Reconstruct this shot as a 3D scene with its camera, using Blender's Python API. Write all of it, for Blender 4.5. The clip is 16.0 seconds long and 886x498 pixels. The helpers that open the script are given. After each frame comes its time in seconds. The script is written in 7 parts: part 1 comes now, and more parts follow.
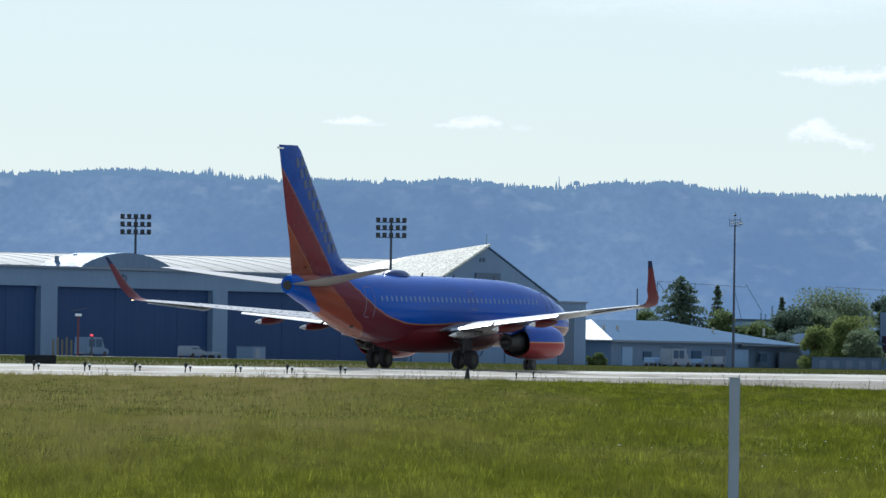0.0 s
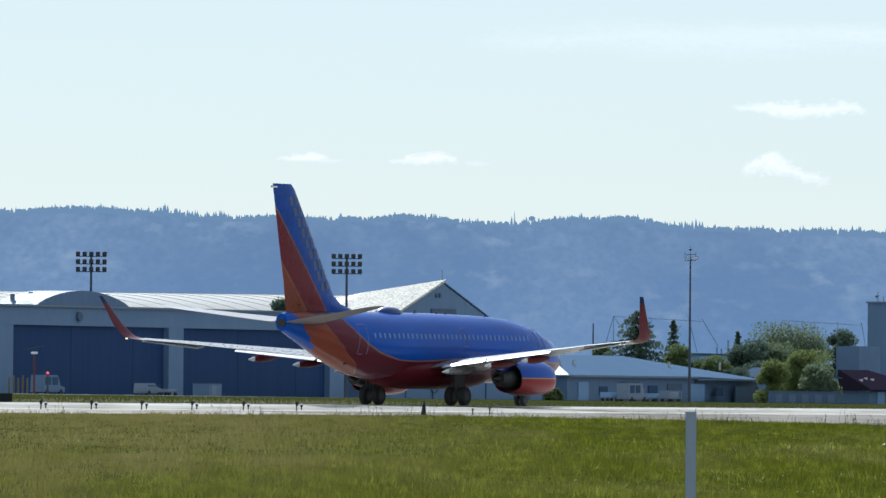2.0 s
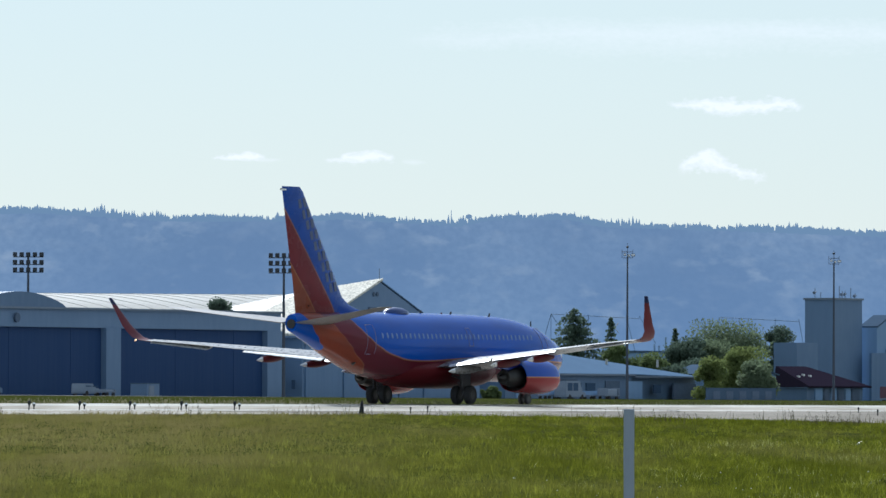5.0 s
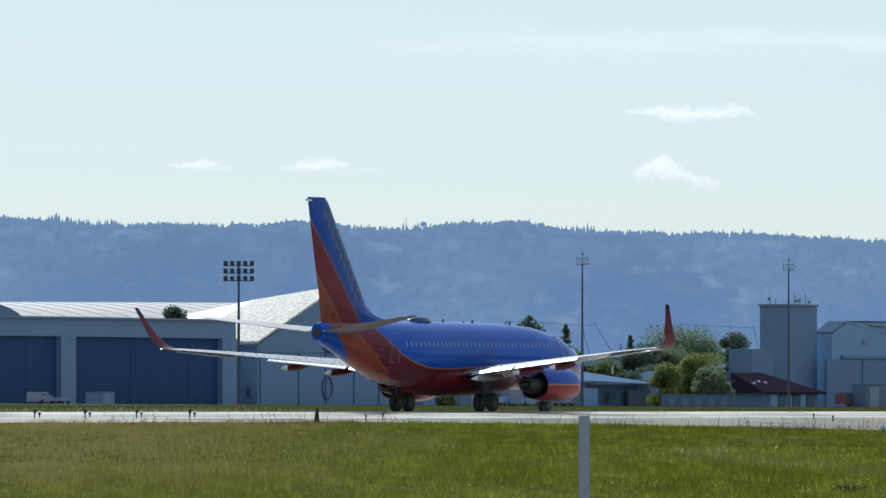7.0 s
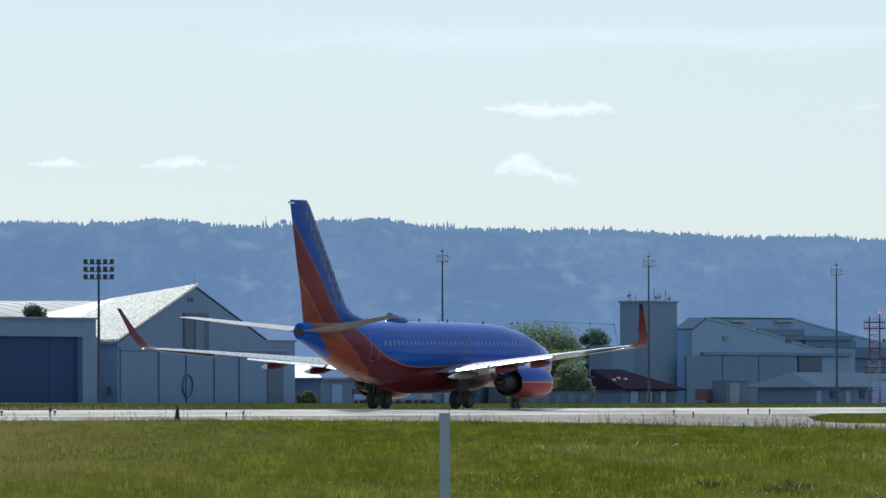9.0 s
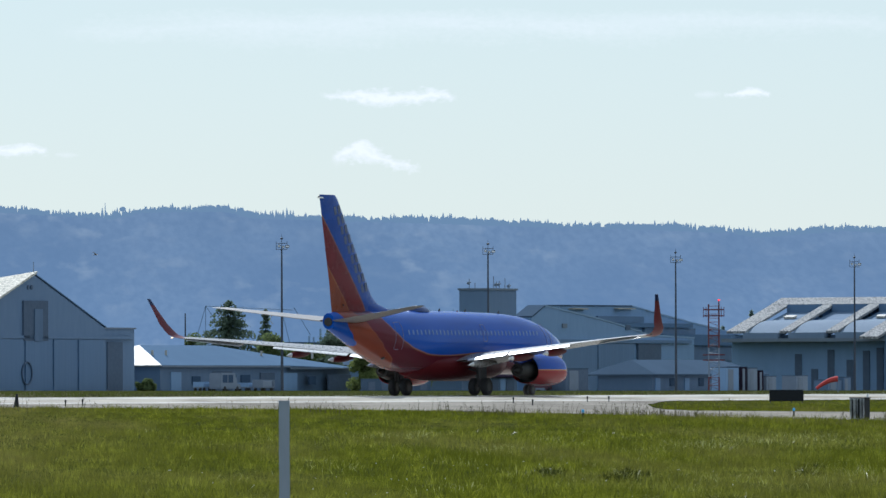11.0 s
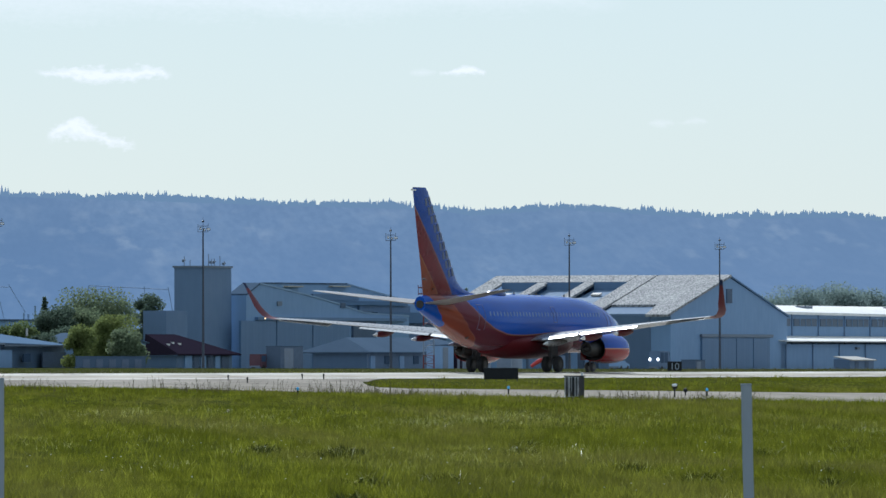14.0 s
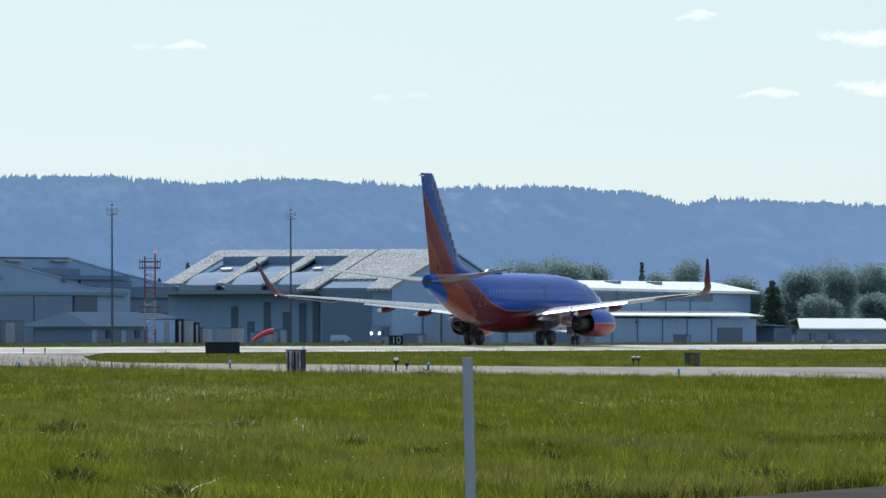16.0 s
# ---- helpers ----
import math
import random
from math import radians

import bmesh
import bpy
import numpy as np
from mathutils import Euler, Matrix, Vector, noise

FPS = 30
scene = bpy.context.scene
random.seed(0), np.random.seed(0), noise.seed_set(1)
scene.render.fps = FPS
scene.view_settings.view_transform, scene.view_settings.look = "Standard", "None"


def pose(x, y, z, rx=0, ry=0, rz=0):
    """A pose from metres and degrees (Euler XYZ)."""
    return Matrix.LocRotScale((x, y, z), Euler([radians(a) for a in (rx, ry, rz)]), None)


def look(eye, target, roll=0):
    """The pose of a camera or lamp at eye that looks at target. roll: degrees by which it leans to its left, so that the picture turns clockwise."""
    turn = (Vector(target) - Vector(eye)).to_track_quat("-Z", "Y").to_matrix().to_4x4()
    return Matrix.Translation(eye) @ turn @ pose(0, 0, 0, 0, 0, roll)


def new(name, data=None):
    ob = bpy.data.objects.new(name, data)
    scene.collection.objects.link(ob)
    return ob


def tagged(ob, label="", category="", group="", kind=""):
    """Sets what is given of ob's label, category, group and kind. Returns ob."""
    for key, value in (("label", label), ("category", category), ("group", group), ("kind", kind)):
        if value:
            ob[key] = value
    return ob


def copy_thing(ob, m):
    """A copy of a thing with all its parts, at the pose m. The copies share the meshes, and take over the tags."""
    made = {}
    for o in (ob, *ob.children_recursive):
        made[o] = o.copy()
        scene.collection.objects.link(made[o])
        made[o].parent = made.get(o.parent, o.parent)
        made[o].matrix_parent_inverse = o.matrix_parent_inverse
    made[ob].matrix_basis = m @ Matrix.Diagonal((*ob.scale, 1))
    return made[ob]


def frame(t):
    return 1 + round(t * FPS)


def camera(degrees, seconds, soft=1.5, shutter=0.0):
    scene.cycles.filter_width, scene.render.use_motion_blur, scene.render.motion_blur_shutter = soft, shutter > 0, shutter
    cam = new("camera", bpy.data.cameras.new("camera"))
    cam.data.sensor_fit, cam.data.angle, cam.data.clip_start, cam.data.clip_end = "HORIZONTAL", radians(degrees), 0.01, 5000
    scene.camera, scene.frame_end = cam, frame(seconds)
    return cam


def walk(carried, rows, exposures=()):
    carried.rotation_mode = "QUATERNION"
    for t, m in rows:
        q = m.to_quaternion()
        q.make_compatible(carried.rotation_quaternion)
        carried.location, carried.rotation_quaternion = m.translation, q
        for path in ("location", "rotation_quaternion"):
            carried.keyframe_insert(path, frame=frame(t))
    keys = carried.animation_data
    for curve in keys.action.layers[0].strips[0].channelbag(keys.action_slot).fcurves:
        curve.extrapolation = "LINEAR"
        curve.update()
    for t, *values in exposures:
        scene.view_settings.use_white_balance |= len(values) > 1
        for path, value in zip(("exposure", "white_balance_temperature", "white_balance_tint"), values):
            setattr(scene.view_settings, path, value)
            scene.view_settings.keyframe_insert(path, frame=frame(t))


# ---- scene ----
# The camera stands still on a tripod beside the airfield and pans after the departing aircraft.
EYE = 0.2  # the runway crown is z = 0; the field where the camera stands lies 2 m below its lens
cam = camera(5.675, 16.0, soft=1.5)
walk(cam, [
    (0.0, pose(0, 0, EYE, 90.7516, -0.798, -0.0000)),
    (0.5, pose(0, 0, EYE, 90.8391, -0.715, -0.0448)),
    (1.0, pose(0, 0, EYE, 90.9194, -0.593, -0.1952)),
    (1.5, pose(0, 0, EYE, 90.9675, -0.481, -0.1988)),
    (2.0, pose(0, 0, EYE, 90.9847, -0.489, -0.2802)),
    (2.5, pose(0, 0, EYE, 90.9503, -0.389, -0.3061)),
    (3.0, pose(0, 0, EYE, 90.8988, -0.343, -0.3576)),
    (3.5, pose(0, 0, EYE, 90.9158, -0.210, -0.5717)),
    (4.0, pose(0, 0, EYE, 90.9587, -0.139, -0.6112)),
    (6.5, pose(0, 0, EYE, 90.9966, -0.167, -0.8719)),
    (7.0, pose(0, 0, EYE, 91.0247, -0.000, -0.9652)),
    (7.5, pose(0, 0, EYE, 91.0273, 0.071, -1.0433)),
    (8.0, pose(0, 0, EYE, 91.0284, 0.150, -1.3055)),
    (10.5, pose(0, 0, EYE, 90.9450, 0.163, -2.6184)),
    (11.0, pose(0, 0, EYE, 90.9231, 0.207, -2.8889)),
    (11.5, pose(0, 0, EYE, 90.8823, 0.215, -3.0734)),
    (12.0, pose(0, 0, EYE, 90.8268, 0.130, -3.3519)),
    (12.5, pose(0, 0, EYE, 90.8036, 0.189, -3.6967)),
    (13.0, pose(0, 0, EYE, 90.8183, 0.129, -4.0036)),
    (13.5, pose(0, 0, EYE, 90.8048, 0.045, -4.3234)),
    (14.0, pose(0, 0, EYE, 90.7755, 0.109, -4.7167)),
    (14.5, pose(0, 0, EYE, 90.7508, 0.065, -5.1524)),
    (15.0, pose(0, 0, EYE, 90.7079, 0.079, -5.6064)),
    (15.5, pose(0, 0, EYE, 90.6649, 0.200, -6.0472)),
    (16.0, pose(0, 0, EYE, 90.6048, 0.169, -6.5018)),
], [(0, 0.02, 5500, 10), (4, 0.0, 5500, 10), (7, -0.06, 5500, 10), (14, -0.06, 5500, 10), (15, -0.04, 5500, 10), (16, 0.04, 5500, 10)])

# ---- plan ----
# Bearings are counted in ticks of 1/15818 rad to the right of the first view; the runway and the apron run at 30.06 degrees.
TICK = 1 / 15818
LEVEL = 207.5
PSI = radians(30.06)
ALONG = Vector((math.sin(PSI), math.cos(PSI), 0))
BEYOND = Vector((-math.cos(PSI), math.sin(PSI), 0))
TURN = 90 - 30.06


def field(a, b):
    """World x, y of a metres along the runway and b metres across towards the hangars."""
    return ALONG.x * a + BEYOND.x * b, ALONG.y * a + BEYOND.y * b


def along_at(u, b):
    """How far along the runway the bearing u meets the line b."""
    return b / math.tan(PSI - u * TICK)


def dist_at(u, b):
    return b / math.sin(PSI - u * TICK)


def height(v, d):
    return EYE + (LEVEL - v) * TICK * d


def smooth(e0, e1, x):
    t = min(1, max(0, (x - e0) / (e1 - e0)))
    return t * t * (3 - 2 * t)


PROFILE = ((-400, -1.8), (60, -1.8), (100, -1.8), (225, -0.5), (236, -0.35), (259, 0.0), (282, -0.12), (300, 0.05), (420, 0.25), (560, 0.6), (700, 0.7), (6000, 0.7))


def ground_z(x, y):
    a, b = x * ALONG.x + y * ALONG.y, x * BEYOND.x + y * BEYOND.y
    z = PROFILE[-1][1]
    for (b0, z0), (b1, z1) in zip(PROFILE, PROFILE[1:]):
        if b < b1:
            z = z0 + (z1 - z0) * max(0, (b - b0) / (b1 - b0))
            break
    return z - 0.00165 * min(900, max(-400, a - 979)) * smooth(300, 560, b)


def far_at(u, d):
    """A point on the ground at bearing u and distance d."""
    x, y = d * math.sin(u * TICK), d * math.cos(u * TICK)
    return Vector((x, y, ground_z(x, y)))


def line_at(u, b):
    """A point on the ground at bearing u on the line b."""
    x, y = field(along_at(u, b), b)
    return Vector((x, y, ground_z(x, y)))

# ---- light ----
SUN_AZ, SUN_EL = -12.0, 38.0  # ahead of the camera, a little to its left
sun = new("sun", bpy.data.lights.new("sun", "SUN"))
sun.data.energy, sun.data.angle, sun.data.color = 4.2, radians(0.5), (1.0, 0.95, 0.86)
sun_dir = Vector((math.sin(radians(SUN_AZ)) * math.cos(radians(SUN_EL)), math.cos(radians(SUN_AZ)) * math.cos(radians(SUN_EL)), math.sin(radians(SUN_EL))))
sun.matrix_world = look(sun_dir * 100, (0, 0, 0))
world = bpy.data.worlds.new("sky")
scene.world = world
world.use_nodes = True
wn = world.node_tree.nodes
sky = wn.new("ShaderNodeTexSky")
sky.sky_type, sky.sun_disc = "NISHITA", False
sky.sun_elevation, sky.sun_rotation = radians(SUN_EL), radians(SUN_AZ)
sky.air_density, sky.dust_density, sky.ozone_density = 1.0, 0.2, 3.0
wn["Background"].inputs["Strength"].default_value = 0.075
haze = wn.new("ShaderNodeMix")  # thin bright haze evens out the sky's colour
haze.data_type = "RGBA"
haze.inputs[0].default_value = 0.5
haze.inputs[7].default_value = (11.6, 12.3, 11.35, 1)
world.node_tree.links.new(sky.outputs[0], haze.inputs[6])
world.node_tree.links.new(haze.outputs[2], wn["Background"].inputs["Color"])


# ---- materials ----
class Mat:
    """A small wrapper round a node material."""

    def __init__(self, name, rough=0.6, metal=0.0, spec=0.5):
        self.m = bpy.data.materials.new(name)
        self.m.use_nodes = True
        self.t = self.m.node_tree
        self.b = self.t.nodes["Principled BSDF"]
        self.b.inputs["Roughness"].default_value = rough
        self.b.inputs["Metallic"].default_value = metal
        self.b.inputs["Specular IOR Level"].default_value = spec

    def n(self, kind, **values):
        node = self.t.nodes.new(kind)
        for k, v in values.items():
            node.inputs[k.replace("_", " ")].default_value = v
        return node

    def link(self, a, b):
        self.t.links.new(a, b)

    def math(self, op, a, b=0.0, c=None, clamp=False):
        node = self.t.nodes.new("ShaderNodeMath")
        node.operation, node.use_clamp = op, clamp
        for i, v in enumerate((a, b) if c is None else (a, b, c)):
            if isinstance(v, (int, float)):
                node.inputs[i].default_value = v
            else:
                self.link(v, node.inputs[i])
        return node.outputs[0]

    def mix(self, fac, a, b):
        node = self.t.nodes.new("ShaderNodeMix")
        node.data_type = "RGBA"
        for slot, v in ((0, fac), (6, a), (7, b)):
            if isinstance(v, (int, float)):
                node.inputs[slot].default_value = v
            elif isinstance(v, tuple):
                node.inputs[slot].default_value = (*v, 1)
            else:
                self.link(v, node.inputs[slot])
        return node.outputs[2]

    def coords(self, what="Object"):
        return self.t.nodes.new("ShaderNodeTexCoord").outputs[what]

    def noise(self, scale, detail=4, stretch=(1, 1, 1), what="Object", lo=0.35, hi=0.65, turn=0.0):
        m = self.t.nodes.new("ShaderNodeMapping")
        m.inputs["Rotation"].default_value = (0, 0, radians(turn))
        m.inputs["Scale"].default_value = stretch
        self.link(self.coords(what), m.inputs["Vector"])
        k = self.n("ShaderNodeTexNoise", Scale=scale, Detail=detail)
        self.link(m.outputs[0], k.inputs["Vector"])
        r = self.n("ShaderNodeMapRange", From_Min=lo, From_Max=hi)
        self.link(k.outputs["Fac"], r.inputs["Value"])
        return r.outputs[0]

    def color(self, c):
        if isinstance(c, tuple):
            self.b.inputs["Base Color"].default_value = (*c, 1)
        else:
            self.link(c, self.b.inputs["Base Color"])
        return self

    def bump(self, h, strength=0.3, distance=0.02):
        k = self.n("ShaderNodeBump", Strength=strength, Distance=distance)
        self.link(h, k.inputs["Height"])
        self.link(k.outputs[0], self.b.inputs["Normal"])
        return self


def worn(name, c, c2=None, rough=0.6, metal=0.0, scale=1.5, fine=12.0, stretch=(1, 1, 1), amount=0.6, bump=0.0, spec=0.5):
    """A surface whose colour varies at two scales between c and c2."""
    w = Mat(name, rough, metal, spec)
    c2 = c2 or tuple(v * 0.75 for v in c)
    big, small = w.noise(scale, 3, stretch), w.noise(fine, 5, stretch)
    f = w.math("MULTIPLY", w.math("ADD", w.math("MULTIPLY", big, 0.6), w.math("MULTIPLY", small, 0.4)), amount)
    w.color(w.mix(f, c, c2))
    r = w.math("ADD", w.math("MULTIPLY", small, 0.12), rough - 0.06)
    w.link(r, w.b.inputs["Roughness"])
    if bump:
        w.bump(small, bump)
    return w.m


def plain(name, c, rough=0.5, metal=0.0, spec=0.5, glow=0.0):
    w = Mat(name, rough, metal, spec).color(c)
    if glow:
        w.b.inputs["Emission Color"].default_value = (*c, 1)
        w.b.inputs["Emission Strength"].default_value = glow
    return w.m


def grass_ground():
    w = Mat("grass_ground", 1.0, 0, 0.0)
    big, mid = w.noise(0.05, 4), w.noise(0.9, 6)
    c = w.mix(mid, (0.022, 0.032, 0.007), (0.055, 0.066, 0.014))
    w.color(w.mix(w.math("MULTIPLY", big, 0.4), c, (0.10, 0.095, 0.035)))
    return w.bump(mid, 0.6, 0.1).m


def blade_material(name, a, b, dry, sap=0.25):
    w = Mat(name, 0.5, 0, 0.06)
    g = w.t.nodes.new("ShaderNodeNewGeometry").outputs["Random Per Island"]
    patch = w.noise(0.22, 4, (1, 0.07, 1), lo=0.48, hi=0.68)
    patch2 = w.noise(0.8, 4, (1, 0.09, 1), lo=0.42, hi=0.62)
    c = w.mix(g, a, b)
    tuft = w.noise(2.6, 3, (1, 0.1, 1), lo=0.38, hi=0.62)
    c = w.mix(w.math("MULTIPLY", tuft, 0.88), c, tuple(v * 0.45 for v in a))
    c = w.mix(w.math("MULTIPLY", patch2, 0.72), c, tuple(v * 0.6 for v in a))
    sep = w.t.nodes.new("ShaderNodeSeparateXYZ")
    w.link(w.coords(), sep.inputs[0])
    west = w.n("ShaderNodeMapRange", From_Min=-7.0, From_Max=7.0, To_Min=0.8, To_Max=0.0)  # the drier end of the field
    w.link(sep.outputs[0], west.inputs["Value"])
    out = w.n("ShaderNodeMapRange", From_Min=150.0, From_Max=290.0, To_Min=0.18, To_Max=1.1)
    w.link(sep.outputs[1], out.inputs["Value"])
    c = w.mix(w.math("ADD", w.math("MULTIPLY", patch, 0.3), w.math("MULTIPLY", w.math("MULTIPLY", west.outputs[0], out.outputs[0]), w.noise(0.6, 5, (1, 0.06, 1), lo=-0.15, hi=0.6)), None, True), c, dry)
    w.color(c)
    tr = w.n("ShaderNodeBsdfTranslucent")
    bright = w.mix(sap, c, (0.37, 0.41, 0.03))
    w.link(bright, tr.inputs["Color"])
    mx = w.n("ShaderNodeMixShader", Fac=0.55)
    w.link(w.b.outputs[0], mx.inputs[1])
    w.link(tr.outputs[0], mx.inputs[2])
    w.link(mx.outputs[0], w.t.nodes["Material Output"].inputs["Surface"])
    return w.m


def paved(name, c, c2, rough, spec=0.3):
    w = Mat(name, rough, 0, spec)
    big, mid, fine = w.noise(0.03, 4, (0.4, 1.5, 1), turn=-TURN), w.noise(0.35, 5, (0.06, 1.6, 1), turn=-TURN), w.noise(9, 4)
    blotch = w.noise(0.12, 4, (0.5, 1, 1), turn=-TURN, lo=0.45, hi=0.6)
    k = w.mix(big, c, c2)
    k = w.mix(w.math("MULTIPLY", mid, 0.55), k, tuple(v * 0.5 for v in c))
    k = w.mix(w.math("MULTIPLY", blotch, 0.3), k, tuple(v * 1.35 for v in c))
    grit, slab_tone = w.noise(0.6, 5, (1, 0.35, 1), turn=-TURN, lo=0.4, hi=0.62), w.noise(0.16, 3, (1, 0.12, 1), turn=-TURN, lo=0.42, hi=0.58)
    k = w.mix(w.math("MULTIPLY", grit, 0.5), k, tuple(v * 0.55 for v in c2))
    k = w.mix(w.math("MULTIPLY", slab_tone, 0.3), k, tuple(min(0.8, v * 1.4) for v in c))
    w.color(k)
    w.link(w.math("ADD", w.math("MULTIPLY", mid, 0.2), rough - 0.1), w.b.inputs["Roughness"])
    return w.bump(fine, 0.25, 0.01).m


M_GROUND = grass_ground()
M_BLADE = blade_material("grass_blades", (0.022, 0.034, 0.003), (0.3, 0.308, 0.03), (0.22, 0.16, 0.088))
M_BLADE_COARSE = blade_material("coarse_blades", (0.014, 0.026, 0.003), (0.34, 0.35, 0.04), (0.2, 0.155, 0.08), 0.25)
M_BLADE_DULL = blade_material("dull_blades", (0.065, 0.072, 0.038), (0.19, 0.185, 0.105), (0.22, 0.195, 0.13), 0.06)
M_STALK = worn("seed_stalks", (0.1, 0.09, 0.045), (0.14, 0.12, 0.065), 0.9, 0, 0.8, 5.0, spec=0.0)
M_ASPHALT = paved("old_road_asphalt", (0.11, 0.1, 0.088), (0.075, 0.07, 0.06), 0.9, 0.0)
# the sun's shine on leaves is put into this pale base colour
M_SHINE = blade_material("painted_shine_blades", (0.22, 0.235, 0.03), (0.46, 0.45, 0.1), (0.34, 0.3, 0.12))
M_SHINE.node_tree.nodes["Principled BSDF"].inputs["Roughness"].default_value = 0.38
M_SHINE.node_tree.nodes["Principled BSDF"].inputs["Specular IOR Level"].default_value = 0.1
# near-white glints painted into the base, with a little real gloss
M_GLINT = blade_material("painted_glint_blades", (0.4, 0.41, 0.12), (0.66, 0.65, 0.34), (0.5, 0.47, 0.22))
M_GLINT.node_tree.nodes["Principled BSDF"].inputs["Specular IOR Level"].default_value = 0.4
M_GLINT.node_tree.nodes["Principled BSDF"].inputs["Roughness"].default_value = 0.35
M_WEED = blade_material("dark_weeds", (0.012, 0.02, 0.008), (0.03, 0.04, 0.014), (0.03, 0.03, 0.014), 0.08)
M_WEED.node_tree.nodes["Principled BSDF"].inputs["Specular IOR Level"].default_value = 0.04
M_RUNWAY = paved("grooved_concrete", (0.545, 0.5, 0.425), (0.42, 0.378, 0.315), 0.6, 0.0)
M_TAXI = paved("taxiway_asphalt", (0.35, 0.318, 0.272), (0.265, 0.238, 0.2), 0.8, 0.0)
# paler concrete colour that stands for the sun glare on the crown
M_CROWN_GLARE = paved("crown_glare_concrete", (0.63, 0.59, 0.515), (0.46, 0.425, 0.365), 0.5, 0.03)
M_APRON = paved("apron_concrete", (0.3, 0.3, 0.29), (0.22, 0.22, 0.21), 0.6, 0.15)
M_WHITE_LINE = worn("runway_paint", (0.75, 0.75, 0.73), (0.5, 0.5, 0.48), 0.5)


# ---- mesh helpers ----
def part(name, bm, material, parent=None, label="", smooth_shade=False, at=None):
    me = bpy.data.meshes.new(name)
    bm.to_mesh(me)
    bm.free()
    if smooth_shade:
        me.shade_smooth()
        me.set_sharp_from_angle(angle=radians(38))
    if material:
        for m in material if isinstance(material, (list, tuple)) else (material,):
            me.materials.append(m)
    ob = new(name, me)
    if parent:
        ob.parent = parent
    if at is not None:
        ob.matrix_basis = at
    if label:
        tagged(ob, label)
    return ob


def thing(name, m, label, category, group="", kind=""):
    ob = new(name)
    ob.matrix_basis = m
    ob.empty_display_size = 0.2
    return tagged(ob, label, category, group, kind)


def box(bm, x0, y0, z0, x1, y1, z1, bevel=0.0):
    vs = [bm.verts.new(p) for p in ((x0, y0, z0), (x1, y0, z0), (x1, y1, z0), (x0, y1, z0), (x0, y0, z1), (x1, y0, z1), (x1, y1, z1), (x0, y1, z1))]
    fs = [bm.faces.new([vs[i] for i in q]) for q in ((3, 2, 1, 0), (4, 5, 6, 7), (0, 1, 5, 4), (1, 2, 6, 5), (2, 3, 7, 6), (3, 0, 4, 7))]
    if bevel:
        bmesh.ops.bevel(bm, geom=list({e for f in fs for e in f.edges}), offset=bevel, segments=1, affect="EDGES", profile=0.5)
    return bm


def boxes(*rows, bevel=0.0):
    bm = bmesh.new()
    for r in rows:
        box(bm, *r, bevel=bevel)
    return bm


def tube(bm, p, q, r0, r1=None, n=8, caps=True):
    p, q = Vector(p), Vector(q)
    r1 = r0 if r1 is None else r1
    turn = (q - p).to_track_quat("Z", "Y").to_matrix()
    rings = [[bm.verts.new(c + turn @ Vector((r * math.cos(k * math.tau / n), r * math.sin(k * math.tau / n), 0))) for k in range(n)] for c, r in ((p, r0), (q, r1))]
    for k in range(n):
        bm.faces.new((rings[0][k], rings[0][(k + 1) % n], rings[1][(k + 1) % n], rings[1][k]))
    if caps:
        bm.faces.new(rings[0][::-1]), bm.faces.new(rings[1])
    return bm


def loft(bm, rings, close=True, caps=True):
    vs = [[bm.verts.new(p) for p in r] for r in rings]
    n = len(vs[0])
    for a, b in zip(vs, vs[1:]):
        for k in range(n if close else n - 1):
            bm.faces.new((a[k], a[(k + 1) % n], b[(k + 1) % n], b[k]))
    if caps and close:
        bm.faces.new(vs[0][::-1]), bm.faces.new(vs[-1])
    bmesh.ops.recalc_face_normals(bm, faces=bm.faces)
    return bm


def ball(bm, c, r, squash=(1, 1, 1), n=2):
    res = bmesh.ops.create_icosphere(bm, subdivisions=n, radius=r)
    for v in res["verts"]:
        v.co = Vector((v.co.x * squash[0], v.co.y * squash[1], v.co.z * squash[2])) + Vector(c)
    return res["verts"]


# ---- ground ----
TAXI_LO = ((60, 136, 162, 175, 191, 205, 215, 226), (350, 361, 364, 372, 386, 399, 398, 392))
TAXI_HI = ((60, 161, 176, 190, 198.5, 203, 209, 220, 231, 236), (470, 440, 416, 417, 415, 421, 432, 454, 478, 490))


def ground_sheet():
    bs = [-900, -300, -60, 0, 40, 60, 100, 140, 170, 190, 210, 224.9, 225, 236, 247, 259, 271, 282, 290, 300, 340, 420, 480, 560, 640, 700, 1000, 1600, 2600, 4300]
    al = [-1500, -600, -200, 0, 60, 120, 180, 240, 300, 350, 400, 450, 500, 560, 640, 740, 860, 979, 1100, 1250, 1500, 1879, 2400, 3200, 4600]
    bm = bmesh.new()
    grid = []
    for b in bs:
        row = []
        for a in al:
            x, y = field(a, b)
            row.append(bm.verts.new((x, y, ground_z(x, y))))
        grid.append(row)
    for r0, r1 in zip(grid, grid[1:]):
        for k in range(len(al) - 1):
            bm.faces.new((r0[k], r0[k + 1], r1[k + 1], r1[k]))
    ob = part("ground", bm, M_GROUND)
    tagged(ob, "flat airfield grass rising gently to the runway", "ground", kind="structure")
    return ob


